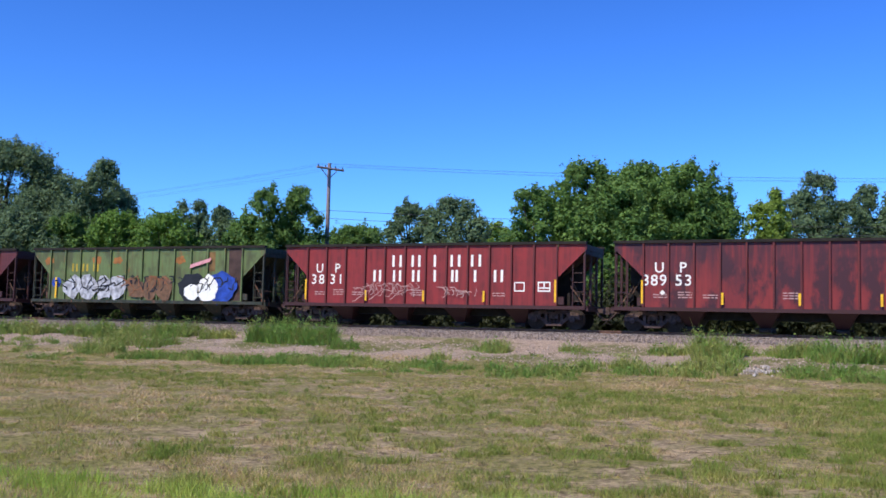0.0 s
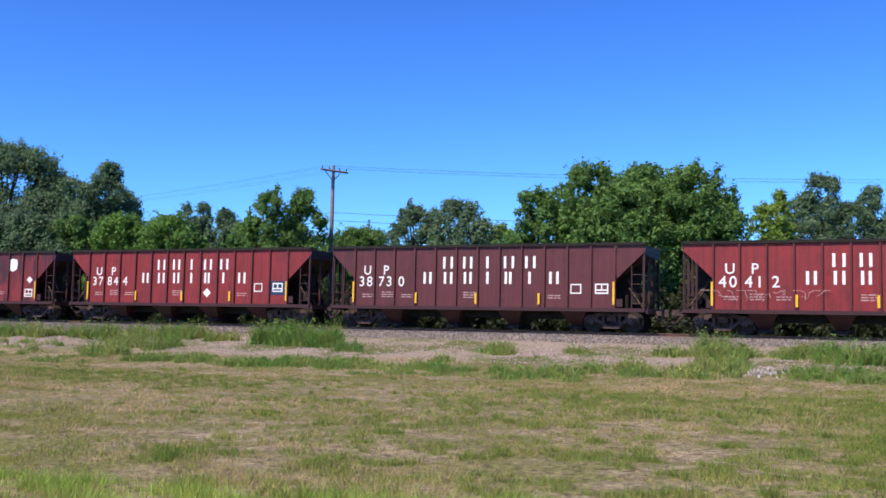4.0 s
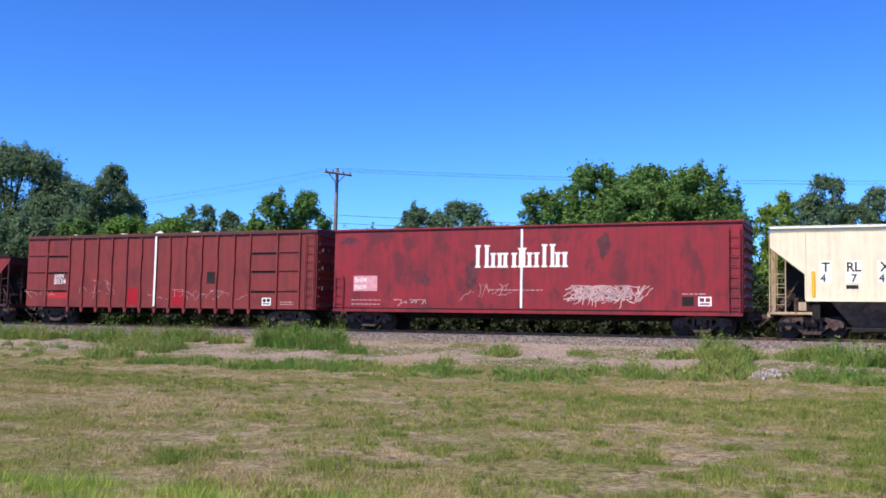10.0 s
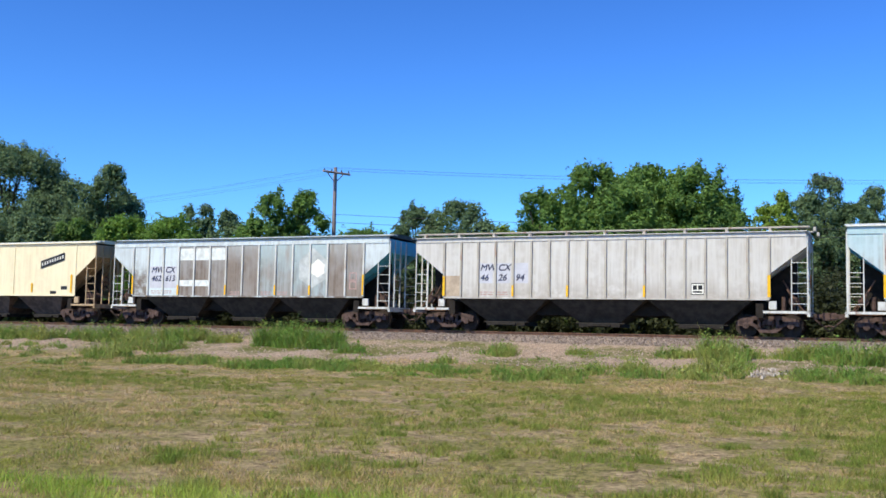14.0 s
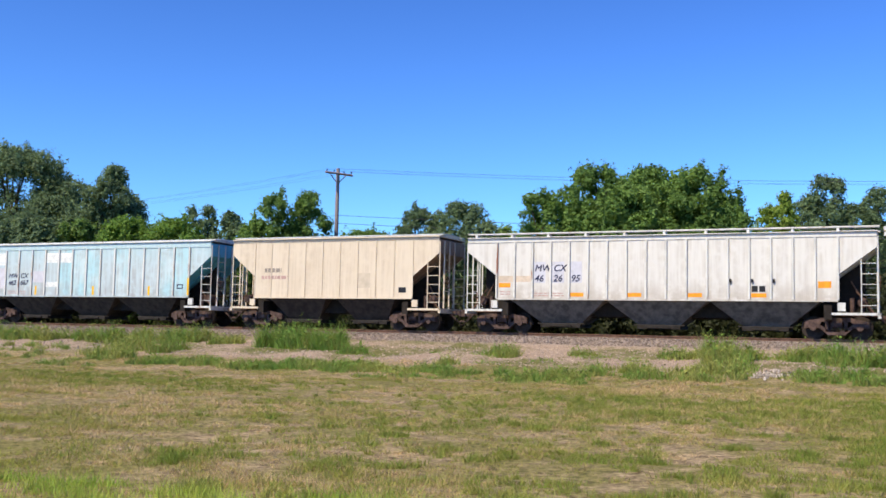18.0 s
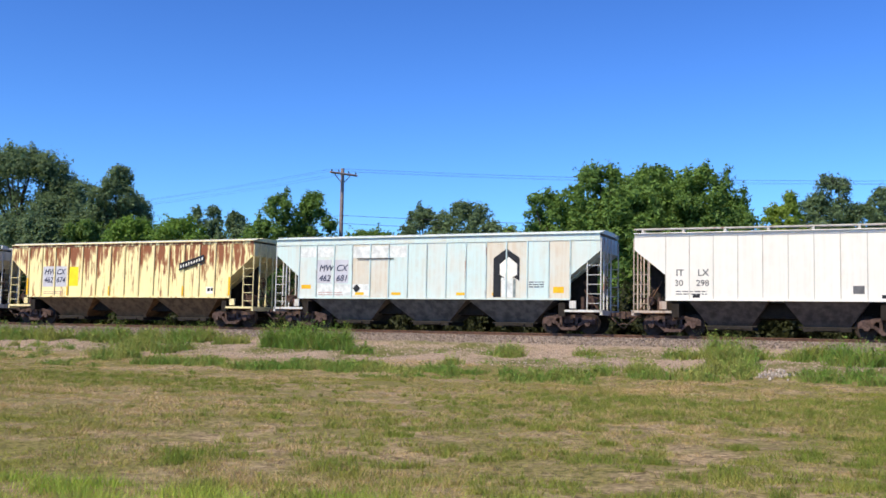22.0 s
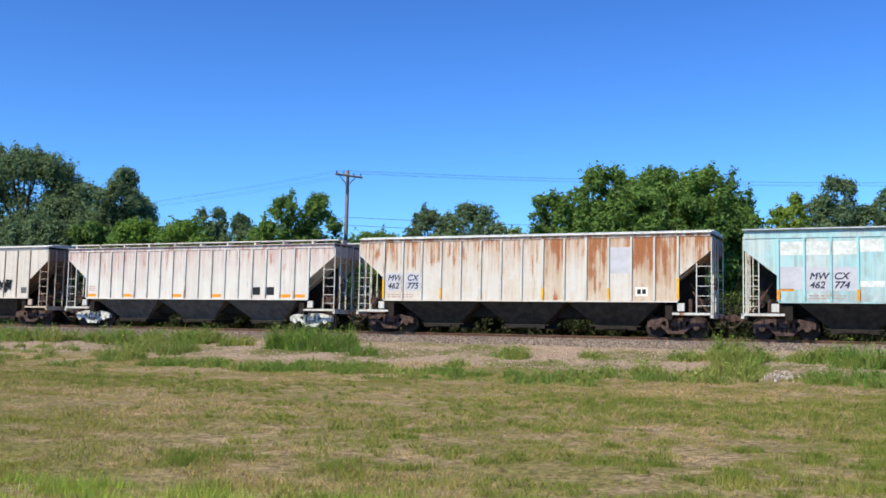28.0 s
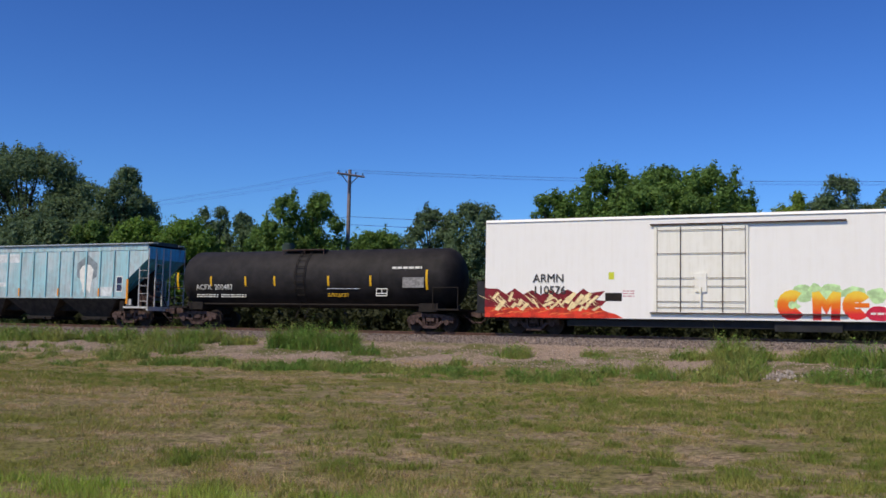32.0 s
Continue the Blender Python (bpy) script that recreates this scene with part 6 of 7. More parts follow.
    for x, w, z in ((13.3, 0.8, 1.45), (13.9, 0.75, 1.85), (14.4, 0.5, 1.9), (15.0, 0.8, 1.9), (15.9, 0.75, 1.85), (16.7, 0.6, 1.8), (17.6, 0.7, 1.6)):
        shape(car, L, blob_outline(x, z, w * 0.62, 0.32, int(x * 5), 14, 0.25), green, "graffiti", "pale green glow", Y, 0.003 + x * 0.0001)
    arc = lambda cx, cz, r0, r1, a0, a1, k=12: [(cx + r1 * 0.95 * math.cos(a0 + (a1 - a0) * i / k), cz + r1 * math.sin(a0 + (a1 - a0) * i / k)) for i in range(k + 1)] + \
        [(cx + r0 * 0.95 * math.cos(a1 - (a1 - a0) * i / k), cz + r0 * math.sin(a1 - (a1 - a0) * i / k)) for i in range(k + 1)]
    shape(car, L, arc(13.5, 1.38, 0.16, 0.62, 0.9, 5.6), ramp_mat, "graffiti", "round gold and red letter", Y, 0.007)
    shape(car, L, [(14.3, 0.78), (14.62, 0.78), (14.62, 1.35), (14.8, 1.0), (14.98, 1.35), (14.98, 0.78), (15.32, 0.78), (15.36, 1.9), (15.05, 1.95), (14.8, 1.6), (14.55, 1.95), (14.26, 1.9)], ramp_mat, "graffiti", "gold and red letter", Y, 0.007)
    shape(car, L, arc(15.95, 1.38, 0.14, 0.58, 0.6, 5.5), ramp_mat, "graffiti", "round gold and red letter", Y, 0.007)
    shape(car, L, [(15.7, 1.3), (16.4, 1.3), (16.4, 1.48), (15.7, 1.48)], ramp_mat, "graffiti", "gold and red stroke", Y, 0.0085)
    shape(car, L, blob_outline(16.75, 1.05, 0.5, 0.3, 77, 16, 0.1), plain("spray_crimson", (0.6, 0.02, 0.06), 0.2), "graffiti", "crimson bubble", Y, 0.01)
    small_print(car, L, 16.45, 1.02, 0.55, 1, M["white"], 12, y=Y - 0.011, pitch=0.2)
    shape(car, L, arc(17.6, 1.38, 0.16, 0.6, 0.9, 5.6), ramp_mat, "graffiti", "round gold and red letter", Y, 0.007)
    # small emblem and gauges
    plate(car, L, 19.6, 3.1, 0.8, 0.5, dark, "emblem_bars"), plate(car, L, 18.3, 3.6, 0.12, 0.5, dark, "latch")
    add_trucks(car, L, 2.25)
    add_couplers(car, L, 1.0, M["truck_steel"])


reefer_car()


# ---------------------------------------------------------------- plants
def leaf_material(name, dark, light, clear=0.35):
    n = Nodes(name)
    rnd = n.add("ShaderNodeNewGeometry").outputs["Random Per Island"]
    big = n.noise(n.coords(world_place=True), 0.5, 3)
    color = n.mix(n.math("ADD", n.math("MULTIPLY", rnd, 0.6), n.math("MULTIPLY", n.step(big, 0.3, 0.7), 0.4)), dark, light)
    n.finish(color, 0.6, 0, 0.25)
    tr = n.add("ShaderNodeBsdfTranslucent")
    n.put(tr.inputs[0], n.mix(0.5, color, tuple(min(1, v * 1.25) for v in light)))
    mx = n.add("ShaderNodeMixShader")
    mx.inputs[0].default_value = clear
    n.tree.links.new(n.bsdf.outputs[0], mx.inputs[1])
    n.tree.links.new(tr.outputs[0], mx.inputs[2])
    n.tree.links.new(mx.outputs[0], n.tree.nodes["Material Output"].inputs[0])
    return n.mat


def leaf_cloud(rng, lobes, count, size, fill=0.14):
    """Leaf triangles on the shells of foliage clumps (centre, radii): each leaf leans outwards, some stand off on twigs so that the
    outline frays, and larger ones fill the inside."""
    L = np.array(lobes)
    share = (L[:, 3] * L[:, 4] + L[:, 4] * L[:, 5] + L[:, 3] * L[:, 5]) ** 0.9
    twigs = max(1, count // 5)
    pick = rng.choice(len(L), twigs, p=share / share.sum())
    d = rng.normal(size=(twigs, 3)) + np.array([0, 0, 0.25])
    d /= np.linalg.norm(d, axis=1)[:, None]
    off = rng.uniform(0, 1, twigs)
    rad = np.where(off < fill, rng.uniform(0.1, 0.7, twigs), np.where(off > 0.84, rng.uniform(1.0, 1.45, twigs), rng.uniform(0.78, 1.06, twigs)))
    big = np.where(off < fill, 1.7, 1.0)
    c = L[pick, :3] + d * L[pick, 3:6] * rad[:, None]
    way = d + np.array([0, 0, 0.5]) + rng.normal(size=(twigs, 3)) * 0.4
    way /= np.linalg.norm(way, axis=1)[:, None]
    c, d, way, big = (np.repeat(v, 5, 0) for v in (c, d, way, big))
    k = len(c)
    c = c + way * (rng.uniform(-1.0, 1.4, k) * size)[:, None] + rng.normal(size=(k, 3)) * size * 0.42
    nrm = d * 0.75 + np.array([0, 0, 0.35]) + rng.normal(size=(k, 3)) * 0.55
    nrm /= np.linalg.norm(nrm, axis=1)[:, None]
    a = np.cross(nrm, rng.normal(size=(k, 3)))
    a /= np.linalg.norm(a, axis=1)[:, None]
    b = np.cross(nrm, a)
    s = (size * big * rng.uniform(0.6, 1.3, k))[:, None]
    a, b = a * s, b * s * 0.42
    return np.stack([c - a * 0.5 - b, c - a * 0.5 + b, c + a * 0.8], 1)


LEAF = {
    "dark": leaf_material("leaves_dark", (0.056, 0.096, 0.050), (0.180, 0.262, 0.122), 0.32),
    "mid": leaf_material("leaves_mid", (0.050, 0.105, 0.024), (0.180, 0.300, 0.070), 0.33),
    # brownish undergrowth green, darkened further for the shade below the train
    "shaded_scrub": leaf_material("shaded_scrub_leaves", (0.019, 0.025, 0.011), (0.055, 0.064, 0.024)),
    "fresh": leaf_material("leaves_fresh", (0.060, 0.125, 0.022), (0.190, 0.320, 0.055), 0.34),
    "light": leaf_material("leaves_light", (0.11, 0.19, 0.03), (0.28, 0.38, 0.07)),
}
BARK = plain("bark", (0.085, 0.065, 0.05), 0.4, 6, 0.9)


def tree(x, y, height, width, kind, seed, label, low=0.1, spire=0.0, size=0.15, airy=0.0):
    """A tapered trunk, limbs that reach into the foliage clumps, and a crown of leaves on those clumps."""
    rng = np.random.default_rng(seed)
    width *= 1.22
    z0 = ground_at(x, y) - 0.1
    t = tagged(new("tree"), label, "tree", group="trees behind the track")
    t.location = (x, y, z0)
    bm = bmesh.new()
    r0 = 0.018 * height + 0.05
    rod(bm, (0, 0, 0), (0.1, 0, height * 0.35), r0, 9, r0 * 0.75)
    rod(bm, (0.1, 0, height * 0.35), (0.0, 0.1, height * 0.8), r0 * 0.75, 8, r0 * 0.2)
    part("trunk", bm, BARK, t)

    def reach(f):
        """Half the crown's width at the height share f."""
        g = max(0.0, (f - 0.42) / 0.58)
        return width / 2 * min(0.78 + 0.5 * f, max(0.0, 1 - g ** (2.3 - 1.6 * spire)) ** 0.6)

    lb = []
    clumps = int((20 + width * height * 0.42) * (1 - 0.25 * airy))
    for i in range(clumps):
        f = ((i + rng.uniform(0, 1)) / clumps) ** 0.85
        a = i * 2.4 + rng.uniform(-0.6, 0.6)
        s = (0.05 + 0.095 * rng.uniform(0, 1) ** 1.5) * width * (1.1 - 0.5 * f) + 0.16
        zz = min(height * (low + (1 - low) * f), height - s * rng.uniform(0.75, 1.3))
        q = max(0.0, reach(f) - s * 0.55) * rng.uniform(0.55, 1.12)
        lb.append((q * math.cos(a), q * math.sin(a), zz, s * rng.uniform(0.9, 1.35), s * rng.uniform(0.9, 1.35), s * rng.uniform(0.7, 1.05)))
    # the shaded inside of the crown and a few upswept twigs over its outline
    core = height * (0.9 - low)
    lb.append((0, 0, height * low + core * 0.45, width * (0.27 - 0.13 * airy), width * (0.27 - 0.13 * airy), core * 0.42))
    for i in range(int(8 + width * 3.0)):
        f = rng.uniform(0.45, 0.98)
        a = rng.uniform(0, 6.283)
        s = rng.uniform(0.1, 0.22) * (0.6 + 0.07 * width)
        q = reach(f) * rng.uniform(0.75, 1.12)
        lb.append((q * math.cos(a), q * math.sin(a), min(height * (low + (1 - low) * f) + s, height - s), s, s, s * rng.uniform(1.8, 3.0)))
    for x1, y1, z1, *_ in lb[:clumps:3]:
        bm = bmesh.new()
        h0 = min(z1 * 0.7, height * 0.6)
        mid = (x1 * 0.4, y1 * 0.4, (h0 + z1) / 2 - 0.2)
        rod(bm, (0.05, 0, h0 * 0.75), mid, r0 * 0.4, 6, r0 * 0.25)
        rod(bm, mid, (x1, y1, z1), r0 * 0.25, 5, r0 * 0.08)
        part("limb", bm, BARK, t)
    part("crown", tris("crown", leaf_cloud(rng, lb, int((3000 + width * height * (330 + 22 * width)) * (1 - 0.5 * airy)), size * (1.0 + 0.015 * width), 0.14 * (1 - airy)), LEAF[kind]), None, t)
    return t


def build_trees():
    tree(-39.4, 88, 16.5, 11.6, "dark", 1, "tall dark broadleaf tree at the end of the tree line", airy=0.3)
    tree(-34.2, 85, 11.9, 6.7, "dark", 2, "dark green broadleaf tree beyond the railway line")
    tree(-27.7, 80, 13.9, 4.4, "dark", 3, "slender dark tree with a ragged crown", spire=0.5, airy=0.5)
    tree(-29.9, 82, 10.9, 5.4, "dark", 4, "dark green broadleaf tree beyond the railway line")
    tree(-27.5, 83, 12.0, 4.0, "dark", 5, "dark green broadleaf tree beyond the railway line")
    tree(-32.2, 76, 9.1, 6.9, "dark", 6, "dark bushy tree beyond the railway line")
    tree(-28.7, 76, 8.9, 4.1, "mid", 7, "bushy green tree beyond the railway line")
    tree(-24.3, 74, 9.1, 4.4, "fresh", 8, "bushy bright green tree beyond the railway line")
    tree(-20.9, 74, 9.0, 5.2, "fresh", 9, "bushy bright green tree beyond the railway line")
    tree(-21.7, 82, 11.0, 2.1, "dark", 10, "slim dark tree with upswept twigs", spire=0.4, airy=0.7)
    tree(-20.4, 82, 11.0, 1.9, "dark", 11, "slim dark tree with upswept twigs", spire=0.4, airy=0.7)
    tree(-18.1, 80, 10.2, 3.7, "dark", 12, "dark green broadleaf tree beyond the railway line", airy=0.5)
    tree(-13.1, 72, 10.8, 3.6, "mid", 13, "rounded green tree beyond the railway line", spire=0.1, airy=0.4)
    tree(-10.9, 73, 11.0, 3.4, "mid", 14, "rounded green tree beyond the railway line", spire=0.1, airy=0.4)
    tree(-14.3, 72, 8.7, 3.3, "mid", 15, "bushy green tree beyond the railway line")
    tree(-7.5, 80, 9.0, 5.9, "mid", 16, "low bushy tree beyond the railway line")
    tree(-2.9, 76, 10.5, 4.2, "dark", 17, "dark green broadleaf tree beyond the railway line", spire=0.2, airy=0.5)
    tree(0.4, 75, 10.8, 5.6, "dark", 18, "dark green broadleaf tree beyond the railway line", spire=0.1, airy=0.4)
    tree(4.1, 84, 9.9, 3.5, "light", 19, "yellow-green bush behind the trees")
    tree(5.4, 63, 10.0, 4.3, "mid", 20, "broad leafy tree close behind the line", airy=0.4)
    tree(8.6, 62, 11.4, 5.3, "mid", 21, "large spreading leafy tree close behind the line", airy=0.35)
    tree(12.3, 64, 11.9, 6.0, "mid", 22, "large spreading leafy tree close behind the line", airy=0.35)
    tree(14.9, 63, 11.8, 5.4, "mid", 23, "large spreading leafy tree close behind the line", airy=0.35)
    tree(16.9, 63, 10.0, 3.5, "mid", 24, "broad leafy tree close behind the line")
    tree(12.0, 65, 11.2, 9.2, "mid", 33, "large spreading leafy tree close behind the line", airy=0.2)
    tree(10.2, 61, 10.1, 5.2, "mid", 25, "broad leafy tree close behind the line")
    tree(22.9, 70, 11.4, 1.9, "light", 26, "pale yellow-green young tree", spire=0.5, airy=0.5)
    tree(22.1, 71, 10.3, 2.3, "light", 27, "pale yellow-green young bush by the trees", airy=0.5)
    tree(29.5, 80, 14.2, 4.5, "dark", 28, "tall open-crowned tree beyond the line", spire=0.3, airy=0.8)
    tree(27.9, 80, 12.4, 3.3, "dark", 29, "dark green broadleaf tree beyond the railway line", airy=0.7)
    tree(31.6, 80, 11.8, 4.6, "dark", 30, "dark green broadleaf tree beyond the railway line", airy=0.7)
    tree(34.4, 82, 13.5, 3.3, "dark", 31, "dark green broadleaf tree beyond the railway line", spire=0.3, airy=0.8)
    tree(37.7, 82, 13.0, 6.1, "dark", 32, "dark green broadleaf tree beyond the railway line")
    # undergrowth in front of the trees and far wood behind them
    rng = np.random.default_rng(5)
    lb = []
    for u in np.arange(-62, 45, 1.5):
        for w in (13.0, 17.0, 24.0):
            px, py, _ = along(u + rng.uniform(-0.7, 0.7), w + rng.uniform(-2, 2))
            h = rng.uniform(3.0, 4.6) + (0.6 if w > 20 else 0)
            lb.append((px, py, ground_at(px, py) + h * 0.45, rng.uniform(1.0, 1.9), rng.uniform(1.0, 1.9), h * 0.6))
    new("thicket", tris("thicket", leaf_cloud(rng, lb, 230000, 0.2, 0.25), LEAF["shaded_scrub"]))
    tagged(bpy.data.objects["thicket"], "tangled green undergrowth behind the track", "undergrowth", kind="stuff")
    lb = []
    for i in range(110):
        px = -75 + i * 1.35
        py = 89 + rng.uniform(-3, 3)
        h = 9.2 + 0.8 * math.sin(i * 0.57) * rng.uniform(0.4, 1.0) + (1.0 if px < -18 else 0) - (1.0 if 17 < px < 23 else 0)
        for f in (0.12, 0.32, 0.55, 0.8):
            lb.append((px + rng.uniform(-0.6, 0.6), py, h * f, 1.6 - 0.5 * f, 1.6 - 0.5 * f, h * 0.2))
    new("far_wood", tris("far_wood", leaf_cloud(rng, lb, 260000, 0.22, 0.25), LEAF["mid"]))
    tagged(bpy.data.objects["far_wood"], "distant dark belt of woodland", "woodland", kind="stuff")


build_trees()


def utility_pole():
    wood = plain("pole_timber", (0.25, 0.205, 0.20), 0.3, 6, 0.9)
    px, py = -9.0, 75.0
    z0 = ground_at(px, py) - 0.3
    pole = tagged(new("utility_pole"), "weathered timber utility pole with one crossarm and wires", "utility pole")
    pole.location = (px, py, z0)
    top = 13.65 - z0
    bm = bmesh.new()
    rod(bm, (0, 0, 0), (0, 0, top), 0.19, 12, 0.13)
    part("pole", bm, wood, pole)
    a = Vector((0.75, 0.66, 0))
    bm = bmesh.new()
    n = Vector((-a.y, a.x, 0))
    zc = top - 0.42
    c = [a * -1.22 + n * -0.16, a * 1.22 + n * -0.16]
    rod(bm, (c[0].x, c[0].y, zc), (c[1].x, c[1].y, zc), 0.085, 8)
    part("crossarm", bm, wood, pole)
    for s in (-1, 1):
        bm = bmesh.new()
        q = a * s * 0.72
        rod(bm, (q.x, q.y, zc - 0.05), (0, 0, zc - 0.75), 0.035, 6)
        part("brace", bm, wood, pole)
        for k in (0.45, 1.1):
            bm = bmesh.new()
            q = a * s * k + n * -0.16
            rod(bm, (q.x, q.y, zc + 0.06), (q.x, q.y, zc + 0.24), 0.04, 8)
            part("insulator", bm, M["under"], pole)
    wire = plain("wire", (0.06, 0.06, 0.07), 0.1)
    right, left = Vector((66, -5, 0)), Vector((-62, 44, 0))
    starts = [(a * s * k + n * -0.16, zc + 0.25) for s, k in ((-1, 1.1), (1, 1.1), (1, 0.45))] + [(Vector((0, 0, 0)), top), (Vector((0, 0, 0)), top - 3.55), (Vector((0, 0, 0)), top - 4.15)]
    for i, (q, z) in enumerate(starts):
        for run, sag in ((right, 0.7), (left, 1.2)):
            bm = bmesh.new()
            pts = [Vector((q.x, q.y, z)) + run * (k / 24) - Vector((0, 0, sag * 4 * (k / 24) * (1 - k / 24))) for k in range(25)]
            tube(bm, pts, 0.006 if i < 4 else 0.016)
            part("wire", bm, wire, pole)


utility_pole()


def grass_material(name, dry, green, scale_mix=0.5):
    """Blade colour follows the same patches as the soil below."""
    n = Nodes(name)
    p = n.coords(world_place=True)
    big = n.noise(p, 0.22, 4, 0.6)
    mid = n.noise(p, 1.1, 5, 0.65)
    tuft = n.noise(p, 3.6, 5, 0.7)
    rnd = n.add("ShaderNodeNewGeometry").outputs["Random Per Island"]
    spread = n.math("ADD", n.math("ADD", n.math("MULTIPLY", big, 0.4), n.math("MULTIPLY", mid, 0.38)), n.math("MULTIPLY", tuft, 0.22))
    lush = n.step(n.math("ADD", spread, n.math("MULTIPLY", n.math("SUBTRACT", rnd, 0.5), 0.15)), 0.46, 0.55)
    a = n.mix(rnd, tuple(v * 0.55 for v in dry), tuple(v * 1.4 for v in dry))
    b = n.mix(rnd, tuple(v * 0.7 for v in green), tuple(v * 1.35 for v in green))
    color = n.mix(lush, a, b)
    n.finish(color, 0.7, 0, 0.15)
    tr = n.add("ShaderNodeBsdfTranslucent")
    n.put(tr.inputs[0], color)
    mx = n.add("ShaderNodeMixShader")
    mx.inputs[0].default_value = 0.35
    n.tree.links.new(n.bsdf.outputs[0], mx.inputs[1])
    n.tree.links.new(tr.outputs[0], mx.inputs[2])
    n.tree.links.new(mx.outputs[0], n.tree.nodes["Material Output"].inputs[0])
    return n.mat


def blades(rng, x, y, height, width, lean=0.5):
    """One triangle a blade, at places x, y with given heights."""
    k = len(x)
    u, w = track_frame(x, y)
    z = ground_height(u, w) - 0.01
    a = rng.uniform(0, 6.283, k)
    l = rng.uniform(0, lean, k) * height
    b = rng.uniform(0, 6.283, k)
    foot = np.stack([x, y, z], -1)
    side = np.stack([np.cos(a), np.sin(a), np.zeros(k)], -1) * (width / 2)[:, None]
    tip = foot + np.stack([np.cos(b) * l, np.sin(b) * l, height], -1)
    return np.stack([foot - side, foot + side, tip], 1)


def patches(rng, x, y, scale):
    """Smooth random patches of a given size, from about -0.5 to 0.5."""
    g = rng.uniform(-0.5, 0.5, (256, 256))
    u, v = (x + 60) / scale, y / scale
    i, j = np.floor(u).astype(int), np.floor(v).astype(int)
    f, h = u - i, v - j
    f, h = f * f * (3 - 2 * f), h * h * (3 - 2 * h)
    at = lambda p, q: g[p % 256, q % 256]
    return (at(i, j) * (1 - f) + at(i + 1, j) * f) * (1 - h) + (at(i, j + 1) * (1 - f) + at(i + 1, j + 1) * f) * h


def build_grass():
    rng = np.random.default_rng(11)
    # lawn: a low mat of tufts whose height and density follow patches, thicker towards the camera
    k = 68000
    d = 8.0 + 38.0 * np.where(rng.uniform(0, 1, k) < 0.72, rng.uniform(0, 1, k) ** 1.3, rng.uniform(0.4, 1.0, k))
    x = d * rng.uniform(-0.52, 0.52, k)
    patch = 1.5 * patches(rng, x, d, 1.7) + 1.3 * patches(rng, x, d, 0.55) + 0.8 * patches(rng, x, d, 6.0)
    patch -= 0.22 * np.clip((x - 1.0) / 2.0, 0, 1) * np.clip((17.0 - d) / 4.0, 0, 1)
    keep = rng.uniform(0, 1, k) < np.interp(patch, [-0.75, -0.2, 0.45], [0.08, 0.6, 1.0])
    x, d, patch = x[keep], d[keep], patch[keep]
    each = 17
    k = len(x) * each
    r = np.repeat(rng.uniform(0.03, 0.15, len(x)), each) * np.sqrt(rng.uniform(0, 1, k))
    a = rng.uniform(0, 6.283, k)
    tall = np.repeat(rng.uniform(0.015, 0.06, len(x)) * np.where(rng.uniform(0, 1, len(x)) < 0.1, 1.9, 1.0) * np.interp(patch, [-0.8, 0.0, 0.9], [0.5, 0.9, 1.7]), each)
    x, d = np.repeat(x, each) + r * np.cos(a), np.repeat(d, each) + r * np.sin(a)
    u, w = track_frame(x, d)
    keep = w < -11.0 + 1.2 * np.sin(u * 0.5) + rng.uniform(-1.0, 1.0, len(u))
    x, d, tall = x[keep], d[keep], tall[keep]
    h = tall * rng.uniform(0.4, 1.5, len(x))
    me = tris("lawn_grass", blades(rng, x, d, h, 0.006 + 0.0005 * d, 1.7), grass_material("lawn_blades", (0.57, 0.415, 0.225), (0.252, 0.262, 0.058)))
    tagged(new("lawn_grass", me), "short patchy lawn grass, partly dried out", "grass", kind="stuff")
    # greener clumps in the lawn: (x, y, reach across, reach away, tufts)
    spots = [(-1.5, 14.0, 0.8, 1.4, 36), (2.0, 13.0, 0.35, 1.2, 20), (2.9, 11.3, 0.25, 0.6, 16), (4.2, 10.9, 0.5, 0.9, 30), (-0.5, 18.0, 1.6, 1.8, 60), (5.0, 21.5, 4.2, 3.2, 620), (9.0, 23.5, 3.8, 3.0, 460),
             (1.0, 24.5, 2.6, 2.0, 110), (-7.5, 28.0, 4.0, 3.0, 260), (-3.6, 12.5, 1.0, 1.0, 40), (-12.5, 31.0, 3.5, 3.0, 260), (-4.0, 21.0, 2.0, 2.0, 70), (0.8, 11.0, 0.7, 0.7, 22), (6.5, 15.5, 1.0, 1.5, 40)]
    for i in range(120):
        sy = 9.6 + 9.5 * rng.uniform(0, 1) ** 1.2
        spots.append((sy * rng.uniform(-0.30, 0.47), sy, rng.uniform(0.06, 0.26), rng.uniform(0.1, 0.3), int(rng.uniform(2, 9))))
    gx, gy, gh = [], [], []
    for sx, sy, rx, ry, k in spots:
        px, py = rng.normal(sx, rx * 0.6, k), rng.normal(sy, ry * 0.6, k)
        r = np.repeat(rng.uniform(0.05, 0.22, k), 40) * np.sqrt(rng.uniform(0, 1, k * 40))
        a = rng.uniform(0, 6.283, k * 40)
        gx.append(np.repeat(px, 40) + r * np.cos(a)), gy.append(np.repeat(py, 40) + r * np.sin(a))
        gh.append(np.repeat(rng.uniform(0.05, 0.15, k), 40) * rng.uniform(0.35, 1.15, k * 40))
    gx, gy, gh = np.concatenate(gx), np.concatenate(gy), np.concatenate(gh)
    me = tris("grass_clumps", blades(rng, gx, gy, gh, 0.006 + 0.0005 * gy, 1.2), grass_material("clump_blades", (0.34, 0.33, 0.09), (0.16, 0.22, 0.038)))
    tagged(new("grass_clumps", me), "fresh green grass clumps in the dry lawn", "grass", kind="stuff")
    # taller fringe by the camera
    k = 34000
